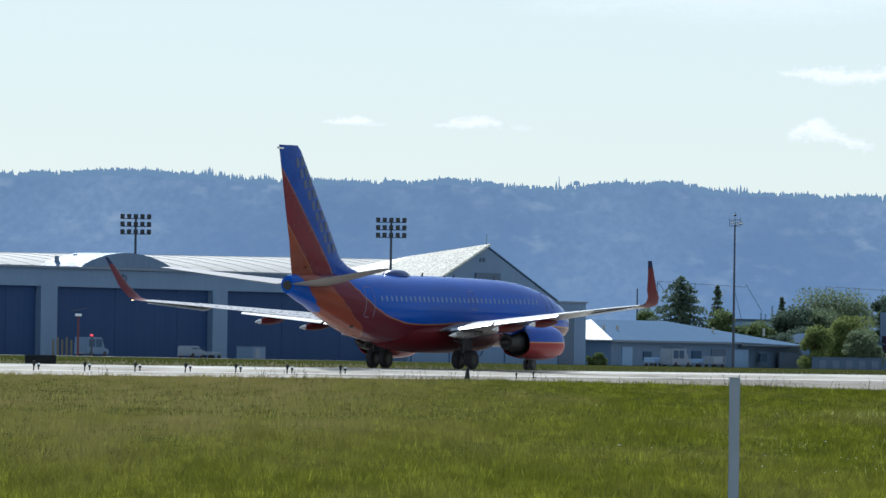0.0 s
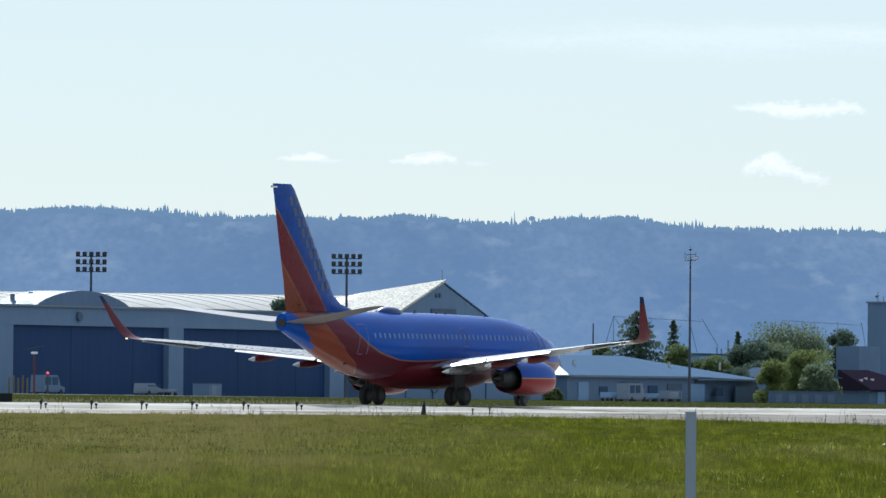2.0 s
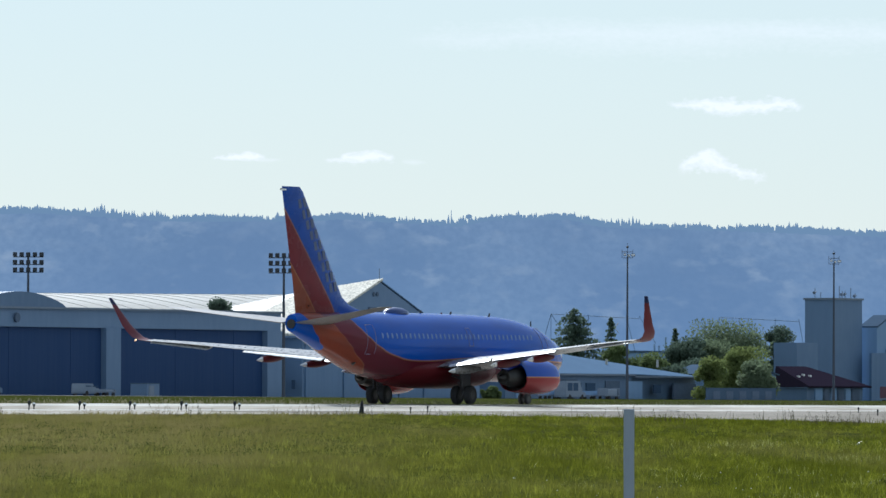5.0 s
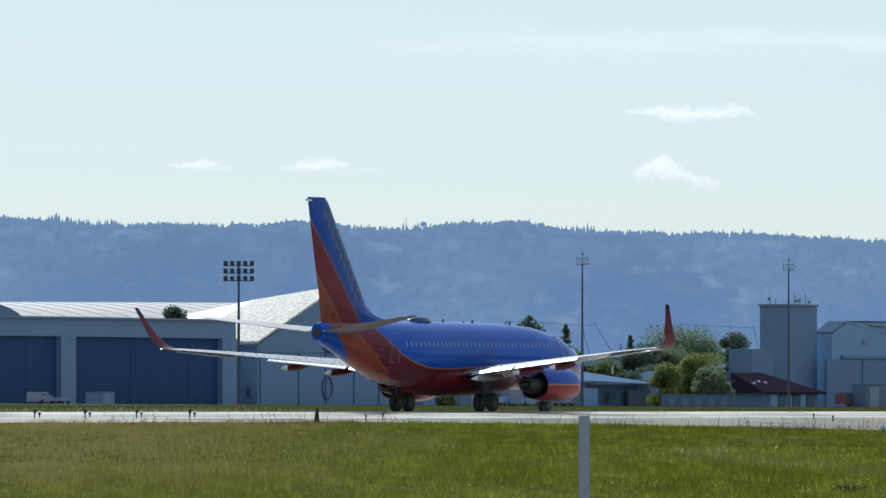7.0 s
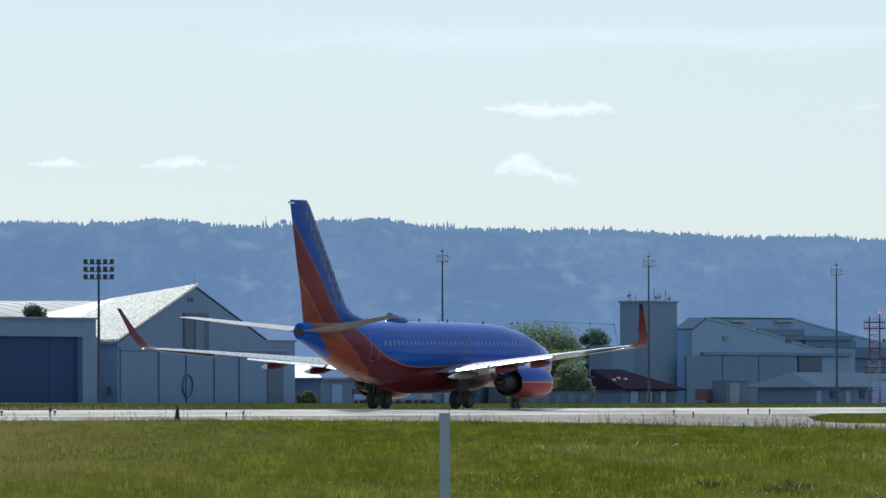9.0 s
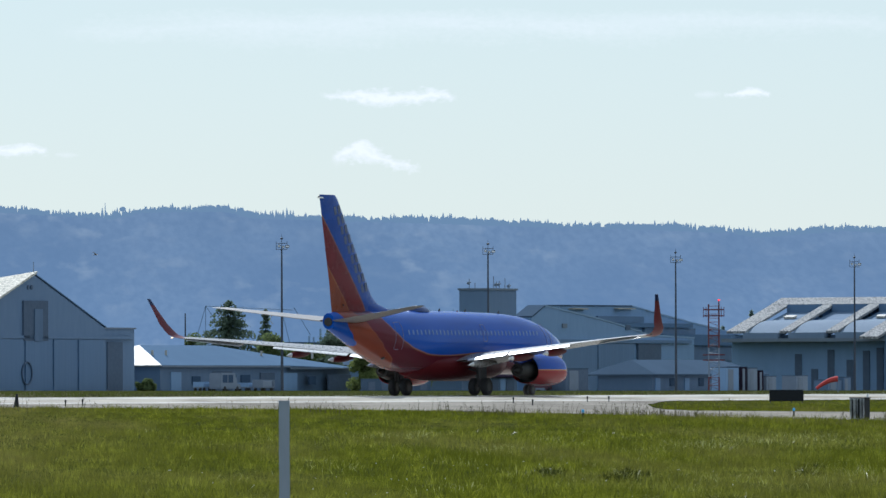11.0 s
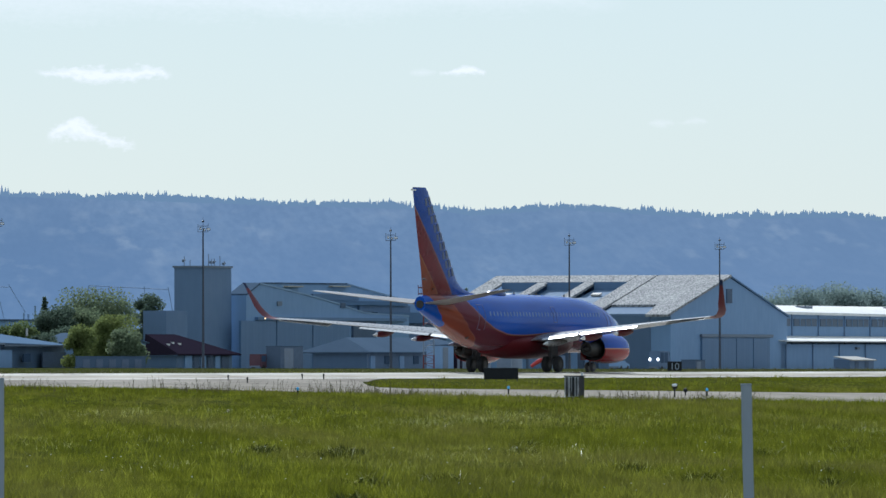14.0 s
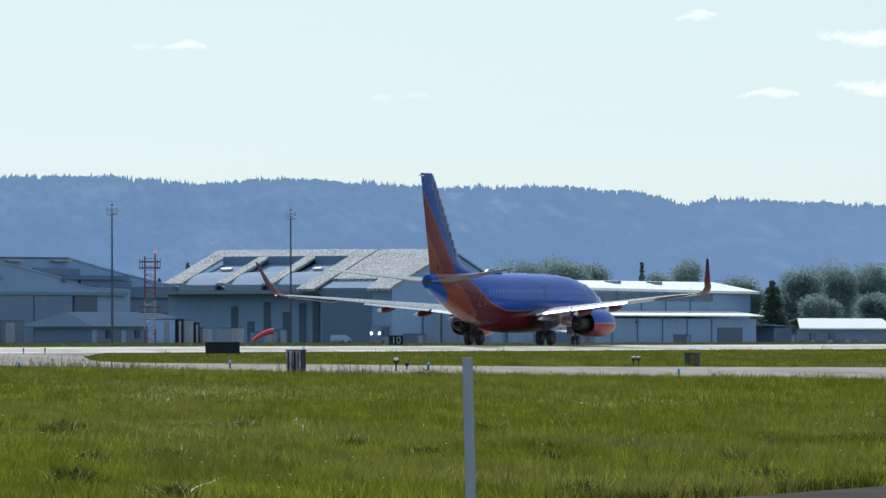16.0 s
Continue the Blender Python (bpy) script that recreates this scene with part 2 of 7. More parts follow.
def ribbon(name, edges, material, lift, label, steps=1):
    """A paved strip between pairs of (a, b) points, laid on the ground."""
    bm = bmesh.new()
    rows = []
    for (p, q) in edges:
        row = []
        for k in range(steps + 1):
            a, b = p[0] + (q[0] - p[0]) * k / steps, p[1] + (q[1] - p[1]) * k / steps
            x, y = field(a, b)
            row.append((x, y, ground_z(x, y) + lift))
        rows.append(row)
    for top in (True, False):
        vs = [[bm.verts.new((x, y, z if top else z - 0.3)) for x, y, z in r] for r in rows]
        for r0, r1 in zip(vs, vs[1:]):
            for k in range(steps):
                bm.faces.new((r0[k], r0[k + 1], r1[k + 1], r1[k]))
    bmesh.ops.recalc_face_normals(bm, faces=bm.faces)
    ob = part(name, bm, material)
    return tagged(ob, label, name.split("_")[0], kind="structure")


ground_sheet()
STATIONS = [-900, -200, 100, 250, 350, 400, 450, 500, 560, 640, 740, 860, 1000, 1250, 1600, 2400]
ribbon("runway", [((a, 236), (a, 282)) for a in STATIONS], M_RUNWAY, 0.03, "sunlit grooved concrete runway, glaring and rubber-streaked", 8)
ribbon("runway_shoulder", [((a, 225.5), (a, 235.9)) for a in (392, 420, 450, 464)] + [((466, 225.5), (466.1, 235.9)), ((478, 231), (478.1, 235.9)), ((489, 235.6), (489.1, 235.9))], M_TAXI, 0.028, "paved asphalt shoulder beside the runway", 2)
ribbon("runway_shoulder", [((a, 225.5), (a, 235.9)) for a in (-900, -200, 100, 250, 350, 391.9)], M_RUNWAY, 0.028, "pale concrete shoulder beside the runway", 2)
# the crown's glare, painted as a paler strip laid over the runway
ribbon("runway_keel", [((a, 251), (a, 263)) for a in STATIONS], M_CROWN_GLARE, 0.034, "pale strip along the runway crown, sun glare in its colour", 2)
ribbon("taxiway", [((350, 60), (470, 60)), ((358, 110), (455, 110)), ((361, 136), (447, 145)), ((364, 162), (440, 161)), ((372, 175), (416, 176)), ((386, 191), (417, 190)), ((393, 198.5), (415, 198.6)), ((397, 203), (421, 203)), ((398.6, 209), (432, 209)), ((396, 220), (454, 220)), ((392, 225.4), (465, 225.4))], M_TAXI, 0.026, "grey asphalt exit taxiway curving off the runway", 2)
ribbon("apron", [((a, 480), (a, 598)) for a in (700, 860, 979, 1100, 1250, 1500, 1879)], M_APRON, 0.03, "pale concrete apron in front of the hangars", 4)


def paint_stripe(name, a0, a1, b0, b1, label):
    bm = bmesh.new()
    n = max(1, int((a1 - a0) / 60))
    rows = []
    for k in range(n + 1):
        a = a0 + (a1 - a0) * k / n
        rows.append([bm.verts.new((*field(a, b), ground_z(*field(a, b)) + 0.036)) for b in (b0, b1)])
    for r0, r1 in zip(rows, rows[1:]):
        bm.faces.new((r0[0], r1[0], r1[1], r0[1]))
    tagged(part(name, bm, M_WHITE_LINE), label, "road marking", kind="structure")


paint_stripe("runway_edge_line", 200, 1400, 238.2, 239.1, "worn white runway edge line")
paint_stripe("runway_edge_line", 200, 1400, 279.0, 279.9, "worn white runway edge line")
for k in range(14):
    paint_stripe("runway_centre_line", 420 + 61 * k, 450 + 61 * k, 258.55, 259.45, "worn white runway centre line dash")


# ---- the airliner ----
def body_paint():
    """Blue above, red belly, orange flank at the tail, gold lines between; the pattern follows the body in x, z."""
    w = Mat("airliner_paint", 0.16, 0, 0.5)
    sep = w.t.nodes.new("ShaderNodeSeparateXYZ")
    w.link(w.coords(), sep.inputs[0])
    y, z = sep.outputs[1], sep.outputs[2]

    def edge(points, lo, hi):
        """Height of a painted line as a function of the station y, as a soft ramp through points."""
        r = w.t.nodes.new("ShaderNodeValToRGB")
        r.color_ramp.interpolation = "CARDINAL"
        els = r.color_ramp.elements
        pts = [((yy + 16) / 33, (zz - lo) / (hi - lo)) for yy, zz in points]
        els[0].position, els[1].position = pts[0][0], pts[-1][0]
        els[0].color, els[1].color = (*(pts[0][1],) * 3, 1), (*(pts[-1][1],) * 3, 1)
        for p, v in pts[1:-1]:
            els.new(p).color = (v, v, v, 1)
        w.link(w.math("DIVIDE", w.math("ADD", y, 16.0), 33.0), r.inputs[0])
        return w.math("ADD", w.math("MULTIPLY", r.outputs[0], hi - lo), lo)

    red_top = edge([(-11.6, 6.6), (-10.7, 5.6), (-9.9, 4.73), (-9.3, 4.2), (-8.4, 3.62), (-7.2, 3.1), (-5.3, 2.68), (-3.1, 2.54), (0, 2.62), (3, 2.75), (7, 2.75), (16.6, 2.5)], 0, 8)
    orange_front = edge([(-14.4, 7.2), (-12.8, 5.45), (-11.65, 4.35), (-10.9, 3.75), (-9.95, 3.06), (-8.3, 2.2), (-7.0, 1.5), (-5.0, 0.6), (16, 0)], 0, 8)
    orange_rear = edge([(-15.6, 7.4), (-14.6, 5.6), (-13.8, 4.4), (-12.95, 3.7), (-12.0, 3.1), (-11.0, 2.2), (-9.5, 0.6), (16, 0)], 0, 8)
    soft = lambda d, width=0.03: w.math("MULTIPLY_ADD", d, 1 / width, 0.5, True)
    band = lambda d, half: w.math("SUBTRACT", 1.0, soft(w.math("SUBTRACT", w.math("ABSOLUTE", d), half)))
    d_red, d_of, d_or = w.math("SUBTRACT", red_top, z), w.math("SUBTRACT", orange_front, z), w.math("SUBTRACT", orange_rear, z)
    blue, red, orange, gold = (0.004, 0.074, 0.42), (0.115, 0.014, 0.026), (0.235, 0.05, 0.024), (0.36, 0.16, 0.07)
    c = w.mix(soft(d_red), blue, red)
    c = w.mix(band(d_red, 0.035), c, gold)
    c = w.mix(soft(d_of), c, orange)
    c = w.mix(band(d_of, 0.02), c, (0.26, 0.09, 0.05))
    c = w.mix(soft(d_or), c, blue)
    grime = w.noise(0.8, 4, (1, 0.25, 1))
    c = w.mix(w.math("MULTIPLY", grime, 0.18), c, (0.02, 0.02, 0.03))
    w.color(c)
    w.b.inputs["Specular IOR Level"].default_value = 0.18
    w.link(w.math("ADD", w.math("MULTIPLY", grime, 0.1), 0.16), w.b.inputs["Roughness"])
    return w.m


def fin_paint():
    w = Mat("fin_paint", 0.22, 0, 0.2)
    sep = w.t.nodes.new("ShaderNodeSeparateXYZ")
    w.link(w.coords(), sep.inputs[0])
    y, z = sep.outputs[1], sep.outputs[2]
    soft = lambda d, width=0.03: w.math("MULTIPLY_ADD", d, 1 / width, 0.5, True)
    band = lambda d, half: w.math("SUBTRACT", 1.0, soft(w.math("SUBTRACT", w.math("ABSOLUTE", d), half)))
    # the blue edge runs from the trailing edge at the top to the root ahead; the orange below it likewise
    d_blue = w.math("SUBTRACT", y, w.math("MULTIPLY_ADD", w.math("SUBTRACT", z, 5.2), -0.922, -10.43))
    d_orange = w.math("SUBTRACT", y, w.math("MULTIPLY_ADD", w.math("SUBTRACT", z, 5.2), -0.955, -12.5))
    blue, red, orange, gold = (0.007, 0.06, 0.33), (0.16, 0.018, 0.028), (0.25, 0.055, 0.026), (0.36, 0.16, 0.07)
    c = w.mix(soft(d_orange), orange, red)
    c = w.mix(band(d_orange, 0.04), c, gold)
    c = w.mix(soft(d_blue), c, blue)
    c = w.mix(band(d_blue, 0.045), c, gold)
    grime = w.noise(0.9, 4)
    w.color(w.mix(w.math("MULTIPLY", grime, 0.15), c, (0.03, 0.02, 0.02)))
    w.link(w.math("ADD", w.math("MULTIPLY", grime, 0.12), 0.2), w.b.inputs["Roughness"])
    return w.m


def nacelle_paint():
    w = Mat("nacelle_paint", 0.26, 0, 0.22)
    sep = w.t.nodes.new("ShaderNodeSeparateXYZ")
    w.link(w.coords(), sep.inputs[0])
    soft = lambda d, width=0.03: w.math("MULTIPLY_ADD", d, 1 / width, 0.5, True)
    z = sep.outputs[2]
    c = w.mix(soft(w.math("SUBTRACT", z, 1.62)), (0.27, 0.02, 0.022), (0.005, 0.055, 0.36))
    c = w.mix(w.math("SUBTRACT", 1.0, soft(w.math("SUBTRACT", w.math("ABSOLUTE", w.math("SUBTRACT", z, 1.62)), 0.025))), c, (0.55, 0.25, 0.05))
    w.color(c)
    return w.m


def winglet_paint():
    w = Mat("winglet_paint", 0.4, 0, 0.15)
    sep = w.t.nodes.new("ShaderNodeSeparateXYZ")
    w.link(w.coords(), sep.inputs[0])
    z = sep.outputs[2]
    grime = w.noise(1.5, 4)
    c = w.mix(w.math("MULTIPLY", grime, 0.35), (0.12, 0.014, 0.022), (0.09, 0.01, 0.016))
    tip = w.math("MULTIPLY_ADD", w.math("SUBTRACT", z, 5.85), 12.0, 0.5, True)
    w.color(w.mix(tip, c, (0.005, 0.012, 0.06)))
    return w.m


M_BODY, M_FIN, M_NACELLE = body_paint(), fin_paint(), nacelle_paint()
M_WING = worn("wing_grey", (0.215, 0.205, 0.195), (0.17, 0.162, 0.152), 0.3, 0.0, 0.6, 4.0, spec=0.85)
M_TAILPLANE = worn("tailplane_grey", (0.15, 0.14, 0.13), (0.12, 0.112, 0.104), 0.46, 0.0, 0.6, 4.0, spec=0.65)
M_FLAP = worn("flap_grey", (0.72, 0.72, 0.7), (0.6, 0.6, 0.58), 0.32, 0.5, 0.8, 5.0)
M_RED = worn("red_paint", (0.1, 0.007, 0.011), (0.075, 0.006, 0.009), 0.45, spec=0.12)
M_WINGLET = winglet_paint()
M_BLUE = worn("blue_paint", (0.014, 0.04, 0.30), (0.012, 0.03, 0.22), 0.22)
M_GOLD = worn("gold_lettering", (0.085, 0.1, 0.17), (0.05, 0.075, 0.16), 0.4)
M_TYRE = worn("tyre_rubber", (0.018, 0.018, 0.019), (0.03, 0.03, 0.03), 0.75)
M_STRUT = worn("gear_steel", (0.075, 0.075, 0.08), (0.05, 0.05, 0.05), 0.5, 0.3)
M_DARK = worn("dark_exhaust", (0.05, 0.048, 0.046), (0.02, 0.02, 0.02), 0.45, 0.6)
M_GLASS = plain("cabin_pane", (0.02, 0.025, 0.03), 0.06, 0, 0.6)
M_PANE_FRAME = plain("pane_surround", (0.12, 0.19, 0.4), 0.3)
M_OUTLINE = plain("door_outline_paint", (0.22, 0.2, 0.3), 0.3)
M_RADOME = worn("radome_dark", (0.008, 0.035, 0.17), (0.008, 0.03, 0.13), 0.35)
M_BEACON = plain("beacon_lens", (0.12, 0.012, 0.01), 0.15, 0, 0.6)
M_LAMP_WARM = plain("nav_lamp", (1.0, 0.66, 0.34), 0.2, glow=2.2)

M_LENS_TAIL = plain("tail_light_white", (0.8, 0.8, 0.78), 0.3)

GEAR = 16.6  # nose to main gear


def foil(chord, thick, n=14, camber=0.0):
    """An airfoil outline (aft, up), trailing edge first, going over the top."""
    up, dn = [], []
    for k in range(n + 1):
        x = 0.5 * (1 + math.cos(math.pi * k / n))
        t = 5 * thick * (0.2969 * math.sqrt(x) - 0.126 * x - 0.3516 * x * x + 0.2843 * x ** 3 - 0.1036 * x ** 4)
        c = camber * 4 * x * (1 - x)
        up.append((x * chord, (c + t) * chord))
        dn.append((x * chord, (c - t) * chord))
    return up + dn[-2:0:-1]


def wing_shape(side, sections, camber=0.015):
    """Sections: span, aft station of the leading edge, chord, height, thickness, twist in degrees (nose up), cant."""
    rings = []
    for span, le, chord, z, th, twist, cant in sections:
        ring = []
        s, c = math.sin(radians(twist)), math.cos(radians(twist))
        for x, h in foil(chord, th, camber=camber):
            x, h = x * c + h * s, h * c - x * s
            ring.append((side * (span - h * math.sin(radians(cant))), GEAR - (le + x), z + h * math.cos(radians(cant))))
        rings.append(ring)
    return loft(bmesh.new(), rings)


BODY = ((0.02, 0.05, 0.05, 2.62), (0.12, 0.30, 0.30, 2.63), (0.4, 0.58, 0.56, 2.66), (0.9, 0.90, 0.86, 2.73), (1.6, 1.20, 1.15, 2.86), (2.3, 1.4, 1.29, 2.89), (3.0, 1.56, 1.47, 2.98), (3.9, 1.70, 1.63, 3.06), (5.0, 1.81, 1.77, 3.15), (6.4, 1.87, 1.88, 3.24), (8.2, 1.88, 1.94, 3.30), (10, 1.88, 1.965, 3.325), (12, 1.88, 1.98, 3.34), (15, 1.88, 2.0, 3.36), (18, 1.88, 2.0, 3.36), (20.5, 1.88, 1.99, 3.37), (22, 1.85, 1.94, 3.41), (23.5, 1.77, 1.85, 3.49), (25, 1.62, 1.69, 3.64), (26.5, 1.41, 1.47, 3.86), (28, 1.15, 1.22, 4.10), (29.3, 0.9, 0.97, 4.33), (30.5, 0.67, 0.78, 4.50), (31.2, 0.5, 0.63, 4.59), (31.6, 0.43, 0.54, 4.63), (31.75, 0.4, 0.5, 4.64))


def body_half(x):
    xs = [s[0] for s in BODY]
    return [float(np.interp(x, xs, [s[k] for s in BODY])) for k in (1, 2, 3)]


def airliner():
    top = thing("airliner", pose(0, 0, 0), "blue, red and orange twin-jet airliner rolling down the runway", "airplane")
    n = 40
    rings = [[(w * math.cos(k * math.tau / n), GEAR - x, zc + h * math.sin(k * math.tau / n)) for k in range(n)] for x, w, h, zc in BODY]
    part("fuselage", loft(bmesh.new(), rings), M_BODY, top, "glossy blue body with red belly and orange tail flank", True)
    # belly fairing between the wings
    rings = []
    for x, w, d in ((9.5, 0.8, 0.02), (10.6, 1.7, 0.22), (12.0, 2.05, 0.34), (15, 2.12, 0.38), (18, 2.08, 0.36), (20, 1.6, 0.2), (21.4, 0.8, 0.02)):
        rings.append([(w * math.cos(a), GEAR - x, 2.05 + (0.75 + d) * math.sin(a) * (1.0 if math.sin(a) < 0 else 0.6)) for a in (k * math.tau / 24 for k in range(24))])
    part("belly_fairing", loft(bmesh.new(), rings), M_RED, top, smooth_shade=True)
    part("exhaust_pipe", tube(bmesh.new(), (0, GEAR - 31.6, 4.6), (0.02, GEAR - 31.84, 4.6), 0.3, 0.26, 20), M_DARK, top, "sooty auxiliary exhaust pipe", True)
    for side in (-1, 1):
        wing = part("wing", wing_shape(side, ((1.2, 11.3, 7.2, 2.24, 0.13, 1.5, 0), (1.9, 11.75, 6.5, 2.31, 0.125, 1.2, 0), (3.8, 12.75, 5.3, 2.53, 0.115, 0.8, 0), (5.7, 13.75, 4.35, 2.75, 0.11, 0.4, 0), (9.5, 15.7, 3.3, 3.12, 0.095, 0, 0), (13.5, 17.72, 2.3, 3.48, 0.09, -0.5, 0), (16.4, 19.15, 1.62, 3.70, 0.10, -1, 0))), M_WING, top, "pale grey swept wing", True)
        part("winglet", wing_shape(side, ((16.4, 19.15, 1.62, 3.70, 0.10, -1, 0), (16.85, 19.45, 1.5, 3.76, 0.09, -1, 12), (17.18, 19.75, 1.38, 3.92, 0.085, -1, 35), (17.40, 20.05, 1.26, 4.22, 0.08, -1, 60), (17.53, 20.55, 1.12, 4.6, 0.08, -1, 75), (17.78, 21.35, 0.7, 5.45, 0.08, -1, 76), (18.0, 22.05, 0.42, 6.24, 0.08, -1, 77)), 0.0), M_WINGLET, wing, "red blended winglet", True)
        # flaps lowered a little for take-off
        for name, secs in (("inboard_flap", ((2.9, 18.07, 0.5, 2.37, 0.09, 21.5, 0), (5.55, 18.0, 0.48, 2.7, 0.09, 21.5, 0))), ("outboard_flap", ((5.75, 17.99, 0.48, 2.73, 0.09, 21.5, 0), (8.2, 18.6, 0.44, 2.97, 0.09, 21.5, 0), (10.5, 19.16, 0.38, 3.19, 0.09, 21.5, 0)))):
            part(name, wing_shape(side, secs, 0.02), M_FLAP, wing, "lowered grey flap", True)
        for name, secs in (("aileron", ((12.75, 19.15, 0.8, 3.36, 0.09, 13, 0), (16.1, 20.25, 0.56, 3.71, 0.09, 13, 0))),):
            part(name, wing_shape(side, secs, 0.01), M_FLAP, wing, "", True)
        for span, x0, x1, z in ((3.6, 15.9, 19.5, 2.12), (6.4, 16.2, 19.5, 2.48), (9.1, 17.0, 20.0, 2.78)):
            rings = []
            for k in range(9):
                f = k / 8
                r = 0.02 + 0.19 * math.sin(math.pi * min(1, f * 0.9 + 0.06)) ** 0.7
                rings.append([(side * span + r * 0.75 * math.cos(a), GEAR - (x0 + (x1 - x0) * f), z - 0.18 * f + r * 1.15 * math.sin(a)) for a in (j * math.tau / 12 for j in range(12))])
            fairing = part("flap_track_fairing", loft(bmesh.new(), rings[:8]), M_WING if span < 4 else M_RED, wing, "grey canoe-shaped fairing" if span < 4 else "red canoe-shaped fairing", True)
            part("fairing_tail", loft(bmesh.new(), [[(x, y - 0.005, z) for x, y, z in r] for r in rings[7:]] + [[(side * span + 0.02 * math.cos(a), GEAR - x1 - 0.22, z - 0.2 + 0.02 * math.sin(a)) for a in (j * math.tau / 12 for j in range(12))]]), M_FLAP, fairing, "pale metal tail of the fairing", True)
        # engine
        ex = side * 4.83
        eng = part("engine", engine_cowl(ex), M_NACELLE, top, "blue and red engine cowling with flattened base", True)
        bm = bmesh.new()
        loft(bm, [[(ex + r * math.cos(a), GEAR - x, 1.6 + r * math.sin(a)) for a in (k * math.tau / 24 for k in range(24))] for x, r in ((13.2, 0.62), (14.3, 0.6), (15.0, 0.48), (15.35, 0.42))])
        part("core_nozzle", bm, M_DARK, eng, "dark metal exhaust nozzle", True)
        part("exhaust_plug", loft(bmesh.new(), [[(ex + r * math.cos(a), GEAR - x, 1.6 + r * math.sin(a)) for a in (k * math.tau / 16 for k in range(16))] for x, r in ((15.0, 0.3), (15.5, 0.22), (15.9, 0.04))]), M_DARK, eng, "", True)
        part("fan_disc", tube(bmesh.new(), (ex, GEAR - 10.75, 1.56), (ex, GEAR - 10.85, 1.56), 0.8, 0.8, 24), M_DARK, eng)
        part("bypass_duct", tube(bmesh.new(), (ex, GEAR - 13.5, 1.57), (ex, GEAR - 13.6, 1.57), 0.9, 0.9, 24), M_DARK, eng)
        bm = bmesh.new()
        loft(bm, [[(ex + 0.2 * s1, GEAR - x, z) for s1, z in ((-1, zb), (1, zb), (0.8, zt), (-0.8, zt))] for x, zb, zt in ((11.0, 2.35, 2.5), (12.2, 2.2, 2.75), (14.2, 1.9, 2.62), (16.0, 2.15, 2.55))])
        part("pylon", bm, M_BLUE, eng)
        # tailplane
        part("stabilizer", wing_shape(side, ((0.45, 28.15, 4.0, 4.68, 0.09, 0, 0), (3.5, 30.15, 2.75, 5.06, 0.09, 0, 0), (6.7, 32.2, 1.5, 5.48, 0.09, 0, 0), (7.17, 32.6, 1.1, 5.53, 0.06, 0, 0)), 0), M_TAILPLANE, top, "grey swept tailplane", True)
        part("navigation_light", boxes((side * 17.0 - 0.03, GEAR - 21.05, 3.74, side * 17.0 + 0.03, GEAR - 20.9, 3.8)), M_LAMP_WARM if side < 0 else M_GLASS, wing, "small wingtip light")
    # fin with its dorsal fillet, in profile
    rings = []
    for z, le, te, th in ((4.6, 21.9, 31.4, 0.30), (5.25, 22.2, 31.3, 0.34), (5.45, 23.9, 31.35, 0.40), (5.75, 25.2, 31.4, 0.44), (6.2, 26.0, 31.48, 0.44), (7, 26.62, 31.6, 0.42), (9, 28.1, 32.1, 0.34), (11, 29.6, 32.55, 0.25), (12.2, 30.5, 32.82, 0.2), (12.48, 30.85, 32.88, 0.12)):
        rings.append([(h * th / 0.12 / (te - le), GEAR - (le + x), z) for x, h in foil(te - le, 0.12)])
    fin = part("fin", loft(bmesh.new(), rings), M_FIN, top, "tall fin in blue, red and orange with gold lines", True)
    # gold lettering along the leading edge, as plain slanted bars
    for side in (-1, 1):
        for k in range(9):
            z = 6.75 + 0.6 * k
            le = 26.62 + (z - 7) * 0.748
            th = float(np.interp(z, (6.5, 7, 9, 11, 12.2), (0.43, 0.42, 0.34, 0.25, 0.2))) * 0.5
            x = le + 0.84 - 0.025 * k
            for dx, dz, half, rise in ((-0.26, 0.04, 0.15, 0.25), (0.26, -0.05, 0.15, 0.25)):
                bm = bmesh.new()
                cx, cz = x + dx + 0.1 * dz, z + dz
                pts = [(cx - half, cz - rise + half * 0.2), (cx + half, cz - rise - half * 0.2), (cx + half + rise * 0.6, cz + rise - half * 0.2), (cx - half + rise * 0.6, cz + rise + half * 0.2)]
                loft(bm, [[(side * o, GEAR - px, pz) for px, pz in pts] for o in (th * 0.6, th * 0.98 + 0.01)])
                part("lettering_bar", bm, M_GOLD, fin)
    part("tip_light", boxes((-0.1, GEAR - 32.95, 12.24, 0.1, GEAR - 32.5, 12.33), bevel=0.01), M_LENS_TAIL, fin, "white light strip at the fin's tip")
    part("rudder_seam", boxes((-0.19, GEAR - 30.04, 5.6, 0.19, GEAR - 30.01, 5.7)), M_DARK, fin)
    part("tail_antenna", tube(bmesh.new(), (0, GEAR - 32.4, 12.3), (0, GEAR - 33.0, 12.34), 0.05, 0.03, 6), M_STRUT, fin)
    # aerials and the internet dome on the spine
    rings = [[(0.62 * s1 * math.cos(a), GEAR - x, 5.3 + 0.42 * s1 * max(0, math.sin(a))) for a in (k * math.tau / 20 for k in range(20))] for x, s1 in ((21.0, 0.05), (20.8, 0.5), (20.4, 0.8), (19.9, 0.9), (19.2, 0.85), (18.6, 0.5), (18.3, 0.05))]
    part("antenna_dome", loft(bmesh.new(), rings), M_RADOME, top, "dark antenna dome on the roof", True)
    for z0, z1, x in ((5.3, 5.42, 14.2), (1.3, 1.12, 15.2)):
        part("beacon", tube(bmesh.new(), (0, GEAR - x, z0), (0, GEAR - x, z1), 0.08, 0.05, 10), M_BEACON, top, "small red beacon lens")
